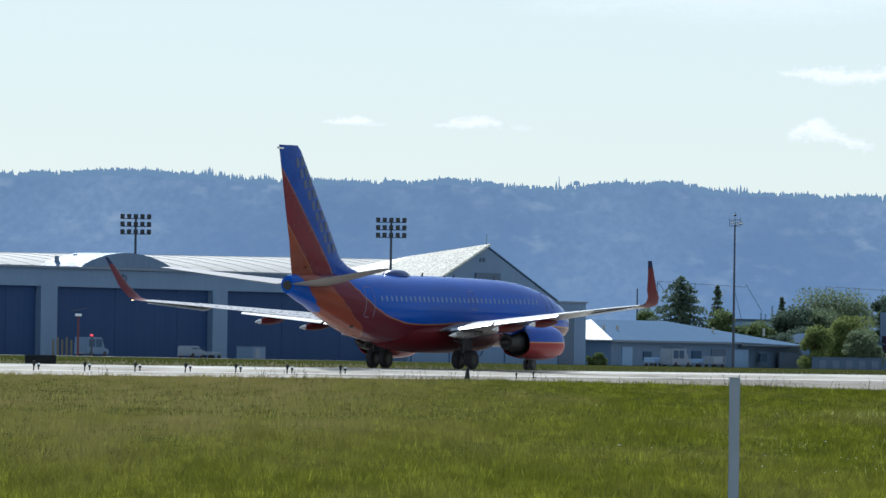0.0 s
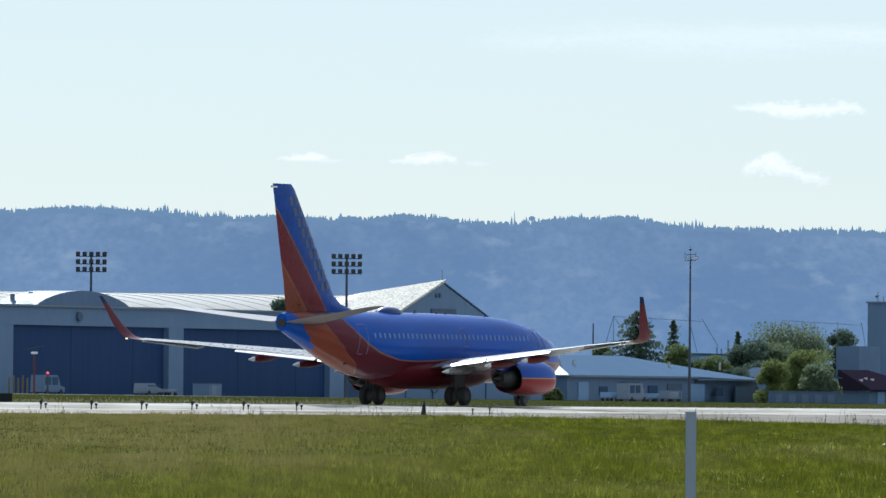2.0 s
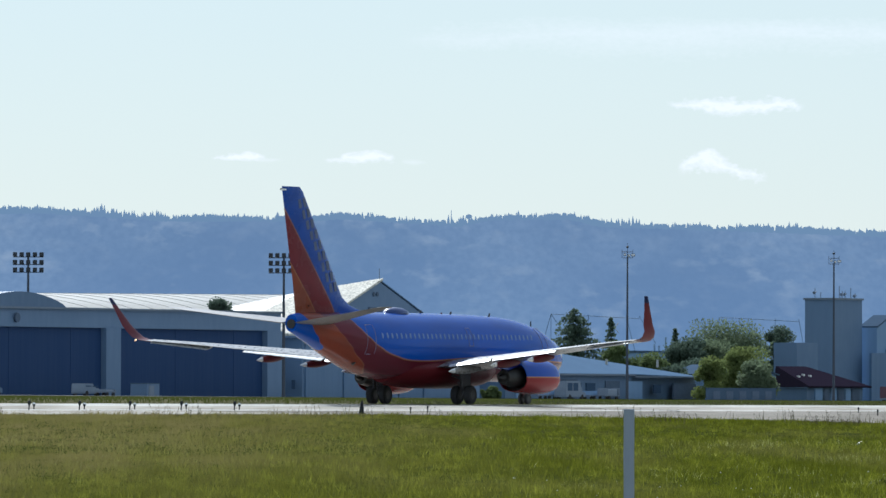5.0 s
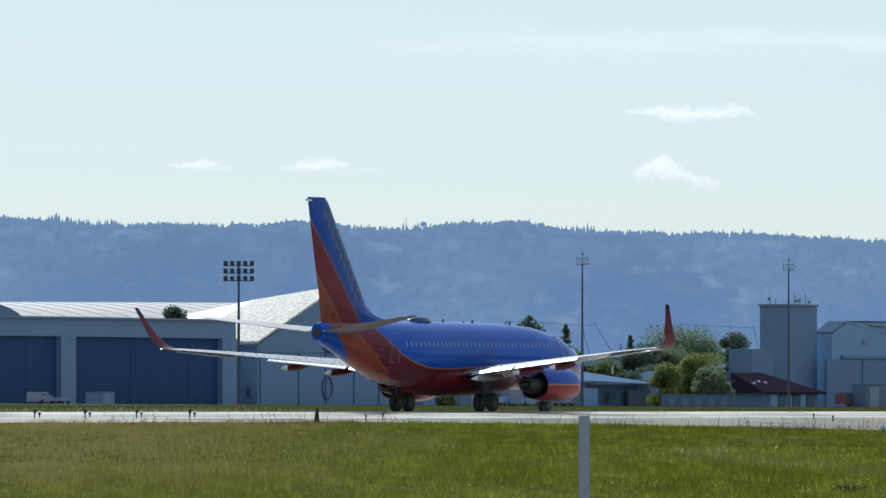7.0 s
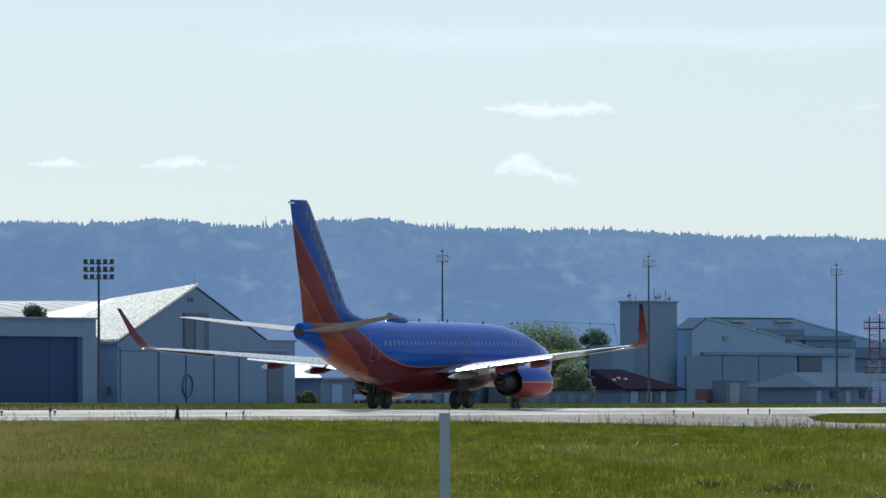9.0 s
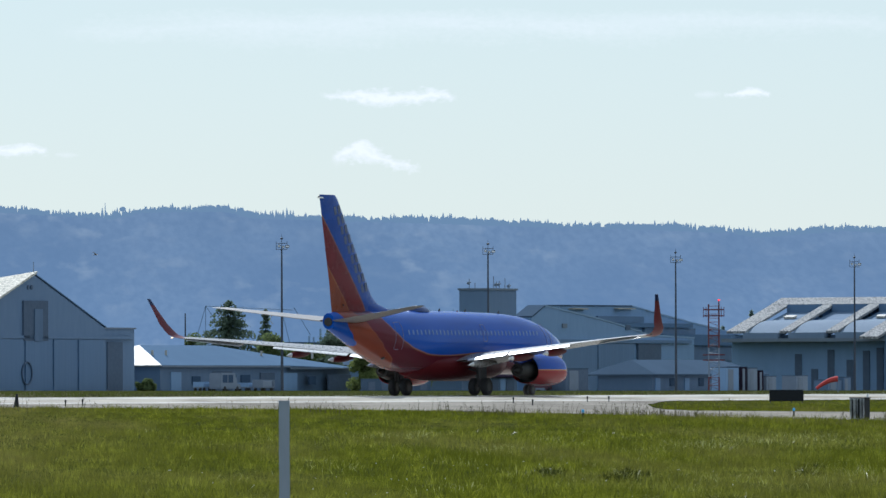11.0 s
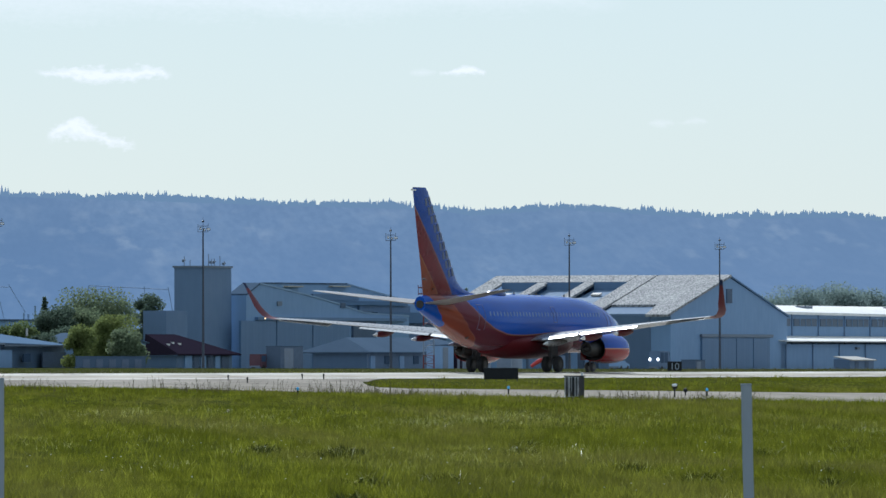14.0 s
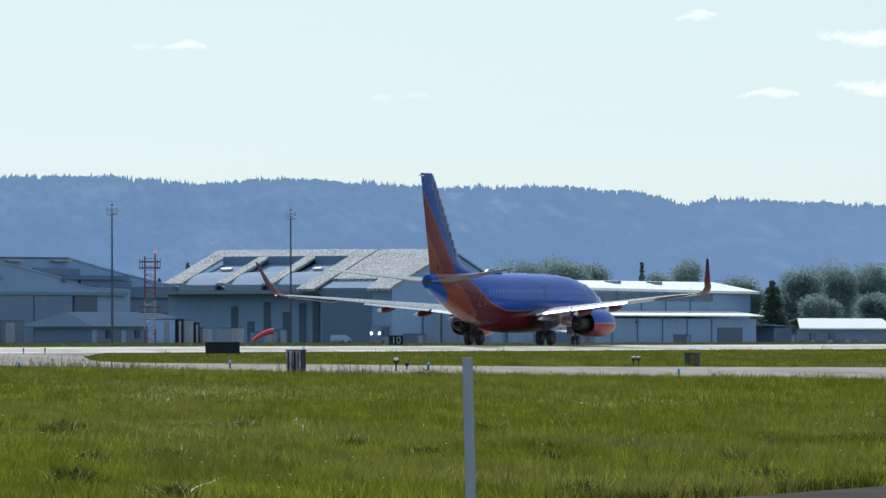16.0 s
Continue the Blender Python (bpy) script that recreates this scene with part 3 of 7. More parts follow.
    for x, h in ((16.6, 0.22), (13.0, 0.2), (8.3, 0.24)):
        crown = body_half(x)[2] + body_half(x)[1]
        part("blade_antenna", loft(bmesh.new(), [[(0.012 * s1, GEAR - x - o, z) for s1, o in ((-1, 0), (1, 0), (1, c), (-1, c))] for z, c in ((crown - 0.05, 0.3), (crown + h * 0.8, 0.12))]), M_STRUT, top)
    # windows and doors on both flanks
    pane = bmesh.new()
    loft(pane, [[(0.0, 0.10 * math.copysign(abs(math.cos(a)) ** 0.6, math.cos(a)), 0.17 * math.copysign(abs(math.sin(a)) ** 0.6, math.sin(a))) for a in (k * math.tau / 10 for k in range(10))], [(0.02, 0.085 * math.copysign(abs(math.cos(a)) ** 0.6, math.cos(a)), 0.15 * math.copysign(abs(math.sin(a)) ** 0.6, math.sin(a))) for a in (k * math.tau / 10 for k in range(10))]])
    first = None
    for side in (-1, 1):
        for k in range(36):
            x = 6.3 + 0.508 * k
            if 13.5 < x < 13.9:
                continue
            w, h, zc = body_half(x)
            z = 3.98
            off = w * math.sqrt(max(0, 1 - ((z - zc) / h) ** 2))
            m = pose(side * (off - 0.004), GEAR - x, z, 0, -14 if side > 0 else 14, 0 if side > 0 else 180)
            if first is None:
                first = part("cabin_window", pane, M_PANE_FRAME, top, "", False, m)
            else:
                ob = new("cabin_window", first.data)
                ob.parent, ob.matrix_basis = top, m
        for x, z0, z1, half in ((25.2, 2.9, 4.6, 0.4), (13.9, 3.45, 4.5, 0.26), (4.6, 2.65, 4.55, 0.42)):
            bm = bmesh.new()
            for k in range(10):
                za, zb = z0 + (z1 - z0) * k / 10, z0 + (z1 - z0) * (k + 1) / 10
                for e in (-half, half):
                    pts = []
                    for zz in (za, zb):
                        w, h, zc = body_half(x + e)
                        pts.append((w * math.sqrt(max(0.02, 1 - ((zz - zc) / h) ** 2)) + 0.006, zz))
                    tube(bm, (side * pts[0][0], GEAR - x - e, pts[0][1]), (side * pts[1][0], GEAR - x - e, pts[1][1]), 0.016, n=4)
            for zz in (z0, z1):
                w, h, zc = body_half(x)
                o = w * math.sqrt(max(0.02, 1 - ((zz - zc) / h) ** 2)) + 0.006
                tube(bm, (side * o, GEAR - x - half, zz), (side * o, GEAR - x + half, zz), 0.016, n=4)
            part("door_outline", bm, M_OUTLINE, top, "pale outline of a cabin door")
    part("outflow_valve", tube(bmesh.new(), (0.6, -9.2, 2.48), (0.725, -9.2, 2.335), 0.13, 0.13, 12), M_DARK, top, "small dark round valve opening")
    # landing gear
    for side in (-1, 1):
        gear = part("main_gear", tube(bmesh.new(), (side * 2.86, 0, 0.55), (side * 2.6, 0.1, 2.2), 0.13, 0.16, 12), M_STRUT, top, "steel main landing gear leg")
        bm = bmesh.new()
        tube(bm, (side * 2.7, 0.1, 1.5), (side * 1.3, 0.2, 1.9), 0.07, n=8)
        tube(bm, (side * 2.85, -0.15, 0.75), (side * 2.75, -0.45, 1.3), 0.05, n=6)
        part("side_brace", bm, M_STRUT, gear)
        part("gear_door", boxes((side * 3.0 - 0.03, -0.45, 0.95, side * 3.0 + 0.03, 0.55, 2.1), bevel=0.01), M_STRUT, gear)
        for o in (-0.43, 0.43):
            wheel_part(gear, side * 2.86 + o, 0.0, 0.56, 0.2)
    gear = part("nose_gear", tube(bmesh.new(), (0, 12.6, 0.4), (0, 12.45, 1.9), 0.09, 0.12, 12), M_STRUT, top, "steel nose landing gear leg")
    part("drag_brace", tube(bmesh.new(), (0, 12.55, 1.0), (0, 13.5, 1.7), 0.05, n=6), M_STRUT, gear)
    for o in (-0.2, 0.2):
        wheel_part(gear, o, 12.6, 0.35, 0.1)
    for s1 in (-1, 1):
        part("gear_door", boxes((s1 * 0.42 - 0.02, 11.9, 0.85, s1 * 0.42 + 0.02, 13.6, 1.45), bevel=0.01), M_RED, gear)
    return top


def engine_cowl(ex):
    bm = bmesh.new()
    rings = []
    for x, r in ((10.75, 0.78), (10.2, 0.80), (10.05, 0.86), (10.12, 0.94), (10.4, 1.01), (11.0, 1.08), (12.0, 1.1), (12.9, 1.07), (13.6, 1.0), (14.15, 0.93), (14.15, 0.89), (13.5, 0.93)):
        ring = []
        for k in range(32):
            a = k * math.tau / 32
            s, c = math.sin(a), math.cos(a)
            ring.append((ex + r * c * (1.03 if s < 0 else 1), GEAR - x, 1.58 + r * (s if s > -0.55 else -0.55 + (s + 0.55) * 0.75)))
        rings.append(ring)
    return loft(bm, rings, caps=False)


def wheel_part(parent, x, y, r, half):
    bm = bmesh.new()
    prof = ((-half, r * 0.62), (-half, r * 0.86), (-half * 0.72, r * 0.97), (0, r), (half * 0.72, r * 0.97), (half, r * 0.86), (half, r * 0.62))
    loft(bm, [[(x + o, y + q * math.cos(a), r + q * math.sin(a)) for a in (k * math.tau / 24 for k in range(24))] for o, q in prof])
    wheel = part("wheel", bm, M_TYRE, parent, "black rubber tyre", True)
    part("hub", tube(bmesh.new(), (x - half * 1.02, y, r), (x + half * 1.02, y, r), r * 0.5, n=16), M_DARK, wheel)


jet = airliner()


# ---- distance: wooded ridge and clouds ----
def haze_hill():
    """Far wooded slopes, the blue haze of miles of air painted into their emission."""
    w = Mat("haze_painted_slopes", 1.0, 0, 0.0)
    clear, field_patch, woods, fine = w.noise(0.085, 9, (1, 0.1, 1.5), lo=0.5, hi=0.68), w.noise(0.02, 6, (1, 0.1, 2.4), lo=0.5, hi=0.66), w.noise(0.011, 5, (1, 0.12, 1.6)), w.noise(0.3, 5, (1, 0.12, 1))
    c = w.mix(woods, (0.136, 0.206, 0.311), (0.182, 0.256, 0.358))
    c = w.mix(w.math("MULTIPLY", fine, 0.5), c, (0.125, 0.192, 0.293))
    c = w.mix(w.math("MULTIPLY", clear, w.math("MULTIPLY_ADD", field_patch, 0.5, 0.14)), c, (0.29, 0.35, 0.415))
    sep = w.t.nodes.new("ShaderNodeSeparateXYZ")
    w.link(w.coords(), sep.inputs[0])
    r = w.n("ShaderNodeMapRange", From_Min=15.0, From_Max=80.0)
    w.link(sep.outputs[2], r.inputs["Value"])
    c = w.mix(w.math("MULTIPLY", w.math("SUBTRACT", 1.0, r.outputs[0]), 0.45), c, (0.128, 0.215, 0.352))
    east = w.n("ShaderNodeMapRange", From_Min=350.0, From_Max=750.0, To_Max=0.3)  # haze painted paler towards the right-hand end
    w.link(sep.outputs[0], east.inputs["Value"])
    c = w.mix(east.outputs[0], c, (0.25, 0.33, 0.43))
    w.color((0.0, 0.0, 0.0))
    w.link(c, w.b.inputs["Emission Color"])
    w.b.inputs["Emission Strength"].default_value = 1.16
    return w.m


RIDGE = ((-2600, -120), (-1200, -128), (-786, -125), (-534, -133), (-386, -124), (-306, -119), (-46, -120), (14, -124), (114, -117), (214, -111), (274, -123), (414, -124), (464, -112), (614, -107), (782, -102), (1014, -93), (1174, -89), (1304, -83), (1354, -75), (1514, -86), (1790, -68), (2011, -70), (2150, -57), (2211, -39), (2301, -48), (2579, -35), (3400, -25), (5200, -10))
FAR = 4300


def ridge_v(u):
    return float(np.interp(u, [p[0] for p in RIDGE], [p[1] for p in RIDGE])) + 6


def hills():
    bm = bmesh.new()
    cols = []
    for k in range(261):
        u = -2600 + k * 30
        s, c = math.sin(u * TICK), math.cos(u * TICK)
        zt = height(ridge_v(u), FAR)
        col = []
        for j in range(9):
            f = j / 8
            d = FAR - 420 * (1 - f) ** 1.3 + 60 * noise.noise((u * 0.004, f * 2, 3.0)) * (1 - f)
            z = -2 + (zt + 2) * (f ** 0.8) + 5 * noise.noise((u * 0.006, f * 3.0, 0.0)) * math.sin(math.pi * f)
            col.append(bm.verts.new((d * s, d * c, z)))
        col.append(bm.verts.new(((FAR + 200) * s, (FAR + 200) * c, -4)))
        cols.append(col)
    for a, b in zip(cols, cols[1:]):
        for j in range(9):
            bm.faces.new((a[j], b[j], b[j + 1], a[j + 1]))
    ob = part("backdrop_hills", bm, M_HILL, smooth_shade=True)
    tagged(ob, "long wooded ridge, blue with distance, with pale clearings", "hill", kind="structure")
    # conifers along the crest, seen as a ragged edge
    vs, fs = [], []
    rng = random.Random(5)
    for k in range(5200):
        u = rng.uniform(-1900, 4200)
        grove = noise.noise((u * 0.011, 4.1, 0)) + 0.6 * noise.noise((u * 0.045, 8.3, 0))
        dense = 0.75 + 0.7 * noise.noise((u * 0.02, 1.7, 0)) + 0.4 * noise.noise((u * 0.09, 2.7, 0))
        fir = rng.random() < 0.35 + 0.5 * max(0, grove)
        h = rng.uniform(0.5, 1.9) * dense + (rng.uniform(0.4, 2.6) * (0.55 + 1.2 * max(0, grove)) if fir else 0)
        d = FAR - rng.uniform(0, 50)
        x, y, z = d * math.sin(u * TICK), d * math.cos(u * TICK), height(ridge_v(u), FAR) - 1.2
        r = h * rng.uniform(0.13, 0.2) + 0.28 if fir else h * rng.uniform(0.3, 0.55) + 0.4
        i = len(vs)
        for q in range(6):
            a = q * math.tau / 6
            vs.append((x + r * math.cos(a), y + r * math.sin(a), z))
        for q in range(6):
            a = (q + 0.5) * math.tau / 6
            vs.append((x + (0.6 if fir else 0.85) * r * math.cos(a), y + (0.6 if fir else 0.85) * r * math.sin(a), z + 1.2 + h * (0.45 if fir else 0.7)))
        vs.append((x + rng.uniform(-0.15, 0.15), y, z + 1.2 + h))
        for q in range(6):
            p = (q + 1) % 6
            fs += [(i + q, i + p, i + 6 + q), (i + p, i + 6 + p, i + 6 + q), (i + 6 + q, i + 6 + p, i + 12)]
    me = bpy.data.meshes.new("crest_trees")
    me.from_pydata(vs, [], fs)
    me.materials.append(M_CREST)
    tagged(new("crest_trees", me), "ragged line of far conifers along the ridge", "trees", kind="stuff")
    # a water tank and a radio mast on the crest
    for u, tall, tank in ((201, 7.5, False), (232, 3.6, True)):
        d = FAR - 20
        x, y, z = d * math.sin(u * TICK), d * math.cos(u * TICK), height(ridge_v(u), FAR) - 1
        bm = bmesh.new()
        tube(bm, (0, 0, 0), (0, 0, tall), 0.35, 0.12, 6)
        if tank:
            ball(bm, (0, 0, tall), 1.5, (1.1, 1.1, 0.8))
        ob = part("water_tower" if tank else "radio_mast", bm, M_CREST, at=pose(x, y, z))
        tagged(ob, "tiny far water tower on the wooded crest" if tank else "thin far radio mast on the wooded crest", "water tower" if tank else "mast")


def cloud_material(seed, soft, spine, girth):
    """White vapour, thin at its ragged edges; spine and girth give height and thickness at even steps along it."""
    w = Mat("cloud_vapour_" + soft, 1.0, 0, 0)
    sep = w.t.nodes.new("ShaderNodeSeparateXYZ")
    w.link(w.coords("Generated"), sep.inputs[0])
    x, z = sep.outputs[0], sep.outputs[2]

    def along(values):
        r = w.t.nodes.new("ShaderNodeValToRGB")
        r.color_ramp.interpolation = "B_SPLINE"
        els = r.color_ramp.elements
        els[0].position, els[1].position = 0.0, 1.0
        els[0].color, els[1].color = (*(values[0],) * 3, 1), (*(values[-1],) * 3, 1)
        for q, v in enumerate(values[1:-1]):
            els.new((q + 1) / (len(values) - 1)).color = (v, v, v, 1)
        w.link(x, r.inputs[0])
        return r.outputs[0]

    def puffs(scale, stretch, detail):
        m = w.t.nodes.new("ShaderNodeMapping")
        m.inputs["Location"].default_value = (seed * 3.1, 0, seed * 1.7)
        m.inputs["Scale"].default_value = stretch
        w.link(w.coords(), m.inputs["Vector"])
        k = w.n("ShaderNodeTexNoise", Scale=scale, Detail=detail, Roughness=0.55)
        w.link(m.outputs[0], k.inputs["Vector"])
        return w.math("SUBTRACT", k.outputs["Fac"], 0.5)

    wisp = soft == "wisp"
    coarse, fine = puffs(0.05 if wisp else 0.14, (0.2, 1, 1) if wisp else (0.6, 1, 1), 3.0), puffs(0.5, (0.5, 1, 1), 4.0)
    off = w.math("ABSOLUTE", w.math("ADD", w.math("SUBTRACT", z, along(spine)), w.math("MULTIPLY", coarse, 0.55)))
    body = w.math("SUBTRACT", along(girth), w.math("ADD", off, w.math("MULTIPLY", fine, 0.3)))
    r = w.n("ShaderNodeMapRange", From_Min=-0.02, From_Max=0.4 if wisp else 0.2, To_Max=0.4 if wisp else 0.85)
    w.link(body, r.inputs["Value"])
    ends = w.math("MULTIPLY", w.math("MULTIPLY", x, w.math("SUBTRACT", 1.0, x)), 14.0, clamp=True)
    sides = w.math("MULTIPLY", w.math("MULTIPLY", z, w.math("SUBTRACT", 1.0, z)), 12.0, clamp=True)
    alpha = w.math("MULTIPLY", w.math("MAXIMUM", r.outputs[0], 0.0), w.math("MULTIPLY", ends, sides))
    em = w.n("ShaderNodeEmission", Strength=1.08)
    em.inputs["Color"].default_value = (1.0, 0.97, 0.92, 1)
    tr = w.t.nodes.new("ShaderNodeBsdfTransparent")
    mx = w.t.nodes.new("ShaderNodeMixShader")
    w.link(alpha, mx.inputs[0])
    w.link(tr.outputs[0], mx.inputs[1])
    w.link(em.outputs[0], mx.inputs[2])
    w.link(mx.outputs[0], w.t.nodes["Material Output"].inputs["Surface"])
    return w.m


FLAT, ARCH, LONG, HUMP = ((0.5, 0.5, 0.5, 0.5, 0.5), (0.1, 0.24, 0.3, 0.2, 0.06)), ((0.4, 0.62, 0.66, 0.54, 0.42, 0.32, 0.26), (0.1, 0.22, 0.25, 0.2, 0.17, 0.13, 0.05)), ((0.62, 0.56, 0.46, 0.44, 0.5, 0.58, 0.5), (0.08, 0.16, 0.24, 0.28, 0.22, 0.26, 0.08)), ((0.4, 0.48, 0.58, 0.6, 0.5), (0.04, 0.14, 0.26, 0.24, 0.06))


def clouds():
    d = 4700
    k = d * TICK
    rows = ((703, -316, 215, 44, "puff", LONG), (681, -209, 140, 62, "puff", ARCH), (-175, -224, 84, 22, "puff", HUMP), (-128, -219, 55, 12, "wisp", FLAT), (38, -222, 112, 30, "puff", HUMP), (135, -216, 40, 16, "wisp", FLAT), (1338, -318, 76, 28, "puff", HUMP), (1268, -319, 44, 20, "wisp", FLAT), (1690, -227, 44, 22, "wisp", FLAT), (1746, -229, 50, 22, "wisp", HUMP), (2244, -369, 72, 28, "puff", HUMP), (2560, -331, 190, 44, "puff", LONG), (2373, -231, 105, 30, "puff", HUMP), (2560, -243, 140, 48, "puff", LONG), (620, -436, 900, 90, "wisp", FLAT), (1180, -442, 800, 80, "wisp", LONG))
    for i, (u, v, w, h, soft, shape) in enumerate(rows):
        x, y, z = d * math.sin(u * TICK), d * math.cos(u * TICK), height(v, d)
        bm = bmesh.new()
        n = 12
        # a shallow shell, bulging towards the middle
        grid = [[bm.verts.new(((a / n - 0.5) * w * k * 1.15, -6 * math.sin(math.pi * a / n) * math.sin(math.pi * b / 6), (b / 6 - 0.5) * h * k * 1.4)) for a in range(n + 1)] for b in range(7)]
        for r0, r1 in zip(grid, grid[1:]):
            for a in range(n):
                bm.faces.new((r0[a], r0[a + 1], r1[a + 1], r1[a]))
        ob = part("cloud", bm, cloud_material(i, soft, *shape), at=pose(x, y, z, 0, 0, -math.degrees(u * TICK)))
        ob.visible_shadow = False
        tagged(ob, "small white fair-weather cloud" if soft == "puff" else "thin veil of high white cloud", "cloud", kind="structure")


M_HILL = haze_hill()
# crest trees and masts glow in the same painted haze colour
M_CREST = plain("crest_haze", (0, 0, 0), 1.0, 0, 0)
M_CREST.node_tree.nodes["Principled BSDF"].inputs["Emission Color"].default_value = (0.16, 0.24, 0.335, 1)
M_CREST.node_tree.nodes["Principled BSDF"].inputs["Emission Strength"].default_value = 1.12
hills()
clouds()

# ---- buildings ----
def gravelled(name, pale, dark, spec, relief=0.5):
    """Coarse stone chippings on felt: pale grains with dark gaps."""
    w = Mat(name, 0.75, 0, spec)
    grain, patch = w.noise(3.2, 3, lo=0.42, hi=0.58), w.noise(0.35, 4, lo=0.4, hi=0.62)
    c = w.mix(w.math("MULTIPLY_ADD", grain, 0.85, w.math("MULTIPLY", patch, 0.15)), dark, pale)
    w.color(c)
    return w.bump(grain, relief, 0.06).m


# distance haze is put into these blue wall and door colours, palest farthest off
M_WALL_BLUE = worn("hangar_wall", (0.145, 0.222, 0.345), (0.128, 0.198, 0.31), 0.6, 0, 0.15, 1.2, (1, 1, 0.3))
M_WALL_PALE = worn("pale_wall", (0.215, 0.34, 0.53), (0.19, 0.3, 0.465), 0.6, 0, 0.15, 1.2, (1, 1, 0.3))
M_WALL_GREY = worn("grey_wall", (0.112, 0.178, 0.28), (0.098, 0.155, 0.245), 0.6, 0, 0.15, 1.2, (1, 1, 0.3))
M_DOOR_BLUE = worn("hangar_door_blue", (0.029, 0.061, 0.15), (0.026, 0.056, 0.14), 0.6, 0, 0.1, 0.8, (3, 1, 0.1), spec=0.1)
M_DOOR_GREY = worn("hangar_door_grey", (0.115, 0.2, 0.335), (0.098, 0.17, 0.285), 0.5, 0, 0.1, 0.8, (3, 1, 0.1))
# doorways and open bays are flat panels, inner shade put into this colour
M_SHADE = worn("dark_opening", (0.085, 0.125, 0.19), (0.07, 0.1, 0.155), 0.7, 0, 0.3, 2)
M_ROOF = worn("white_metal_roof", (0.44, 0.415, 0.36), (0.35, 0.33, 0.29), 0.55, 0.0, 0.2, 3.0, bump=0.1, spec=0.3)
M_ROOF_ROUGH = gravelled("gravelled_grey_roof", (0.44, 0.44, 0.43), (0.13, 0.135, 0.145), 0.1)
# these two near-white roof colours have the sun glare put into them
M_ROOF_GLARE = gravelled("glare_gravel_roof", (0.86, 0.81, 0.69), (0.42, 0.39, 0.32), 0.1, 0.15)
M_ROOF_WHITE = worn("glare_white_roof", (0.84, 0.82, 0.77), (0.66, 0.65, 0.61), 0.55, 0.0, 1.0, 4.0, amount=0.8, bump=0.25)
# grey panes close to the wall's own tone
M_GREY_PANE = worn("grey_window", (0.08, 0.115, 0.17), (0.12, 0.165, 0.23), 0.5, 0, 0.4, 3.0)
M_ROOF_GREY = worn("grey_metal_roof", (0.095, 0.135, 0.195), (0.075, 0.11, 0.16), 0.9, 0, 0.2, 2.5, spec=0.0)
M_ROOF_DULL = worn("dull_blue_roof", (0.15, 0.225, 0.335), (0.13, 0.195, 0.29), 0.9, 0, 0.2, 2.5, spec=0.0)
M_ROOF_EDGE = worn("pale_roof_edge", (0.25, 0.36, 0.5), (0.22, 0.32, 0.45), 0.6)
M_ROOF_RED = worn("dark_red_roof", (0.03, 0.023, 0.037), (0.025, 0.02, 0.033), 0.9, spec=0.0)
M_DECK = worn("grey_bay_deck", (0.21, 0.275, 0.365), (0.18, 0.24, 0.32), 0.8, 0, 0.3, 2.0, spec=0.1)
# shade of the recesses is put into this darker colour
M_BAY = worn("bay_shade_tint", (0.165, 0.24, 0.35), (0.14, 0.2, 0.3), 0.8, 0, 0.4, 2.0, spec=0.1)
M_WINDOW = plain("window_glass", (0.055, 0.092, 0.155), 0.4, 0, 0.03)
M_TRUCK_RED = worn("dull_red_paint", (0.13, 0.07, 0.085), (0.1, 0.06, 0.075), 0.7, spec=0.1)
M_TRIM = worn("steel_trim", (0.17, 0.21, 0.27), (0.13, 0.16, 0.2), 0.5)


def left_edge(u, b, depth):
    """Where along the runway a block must start for its far corner to lie at bearing u."""
    return along_at(u, b + depth)


def site(a, b):
    """The frame of a building: its x along the runway, its y away from it."""
    x, y = field(a, b)
    return pose(x, y, ground_z(x, y), 0, 0, TURN)


def add(top, name, rows, material, label="", bevel=0.0):
    return part(name, boxes(*rows, bevel=bevel), material, top, label)


def slab(top, name, pts, thick, material, label=""):
    """A roof plane through the given corners, with thickness below."""
    bm = bmesh.new()
    loft(bm, [[(x, y, z - thick) for x, y, z in pts], pts])
    return part(name, bm, material, top, label)


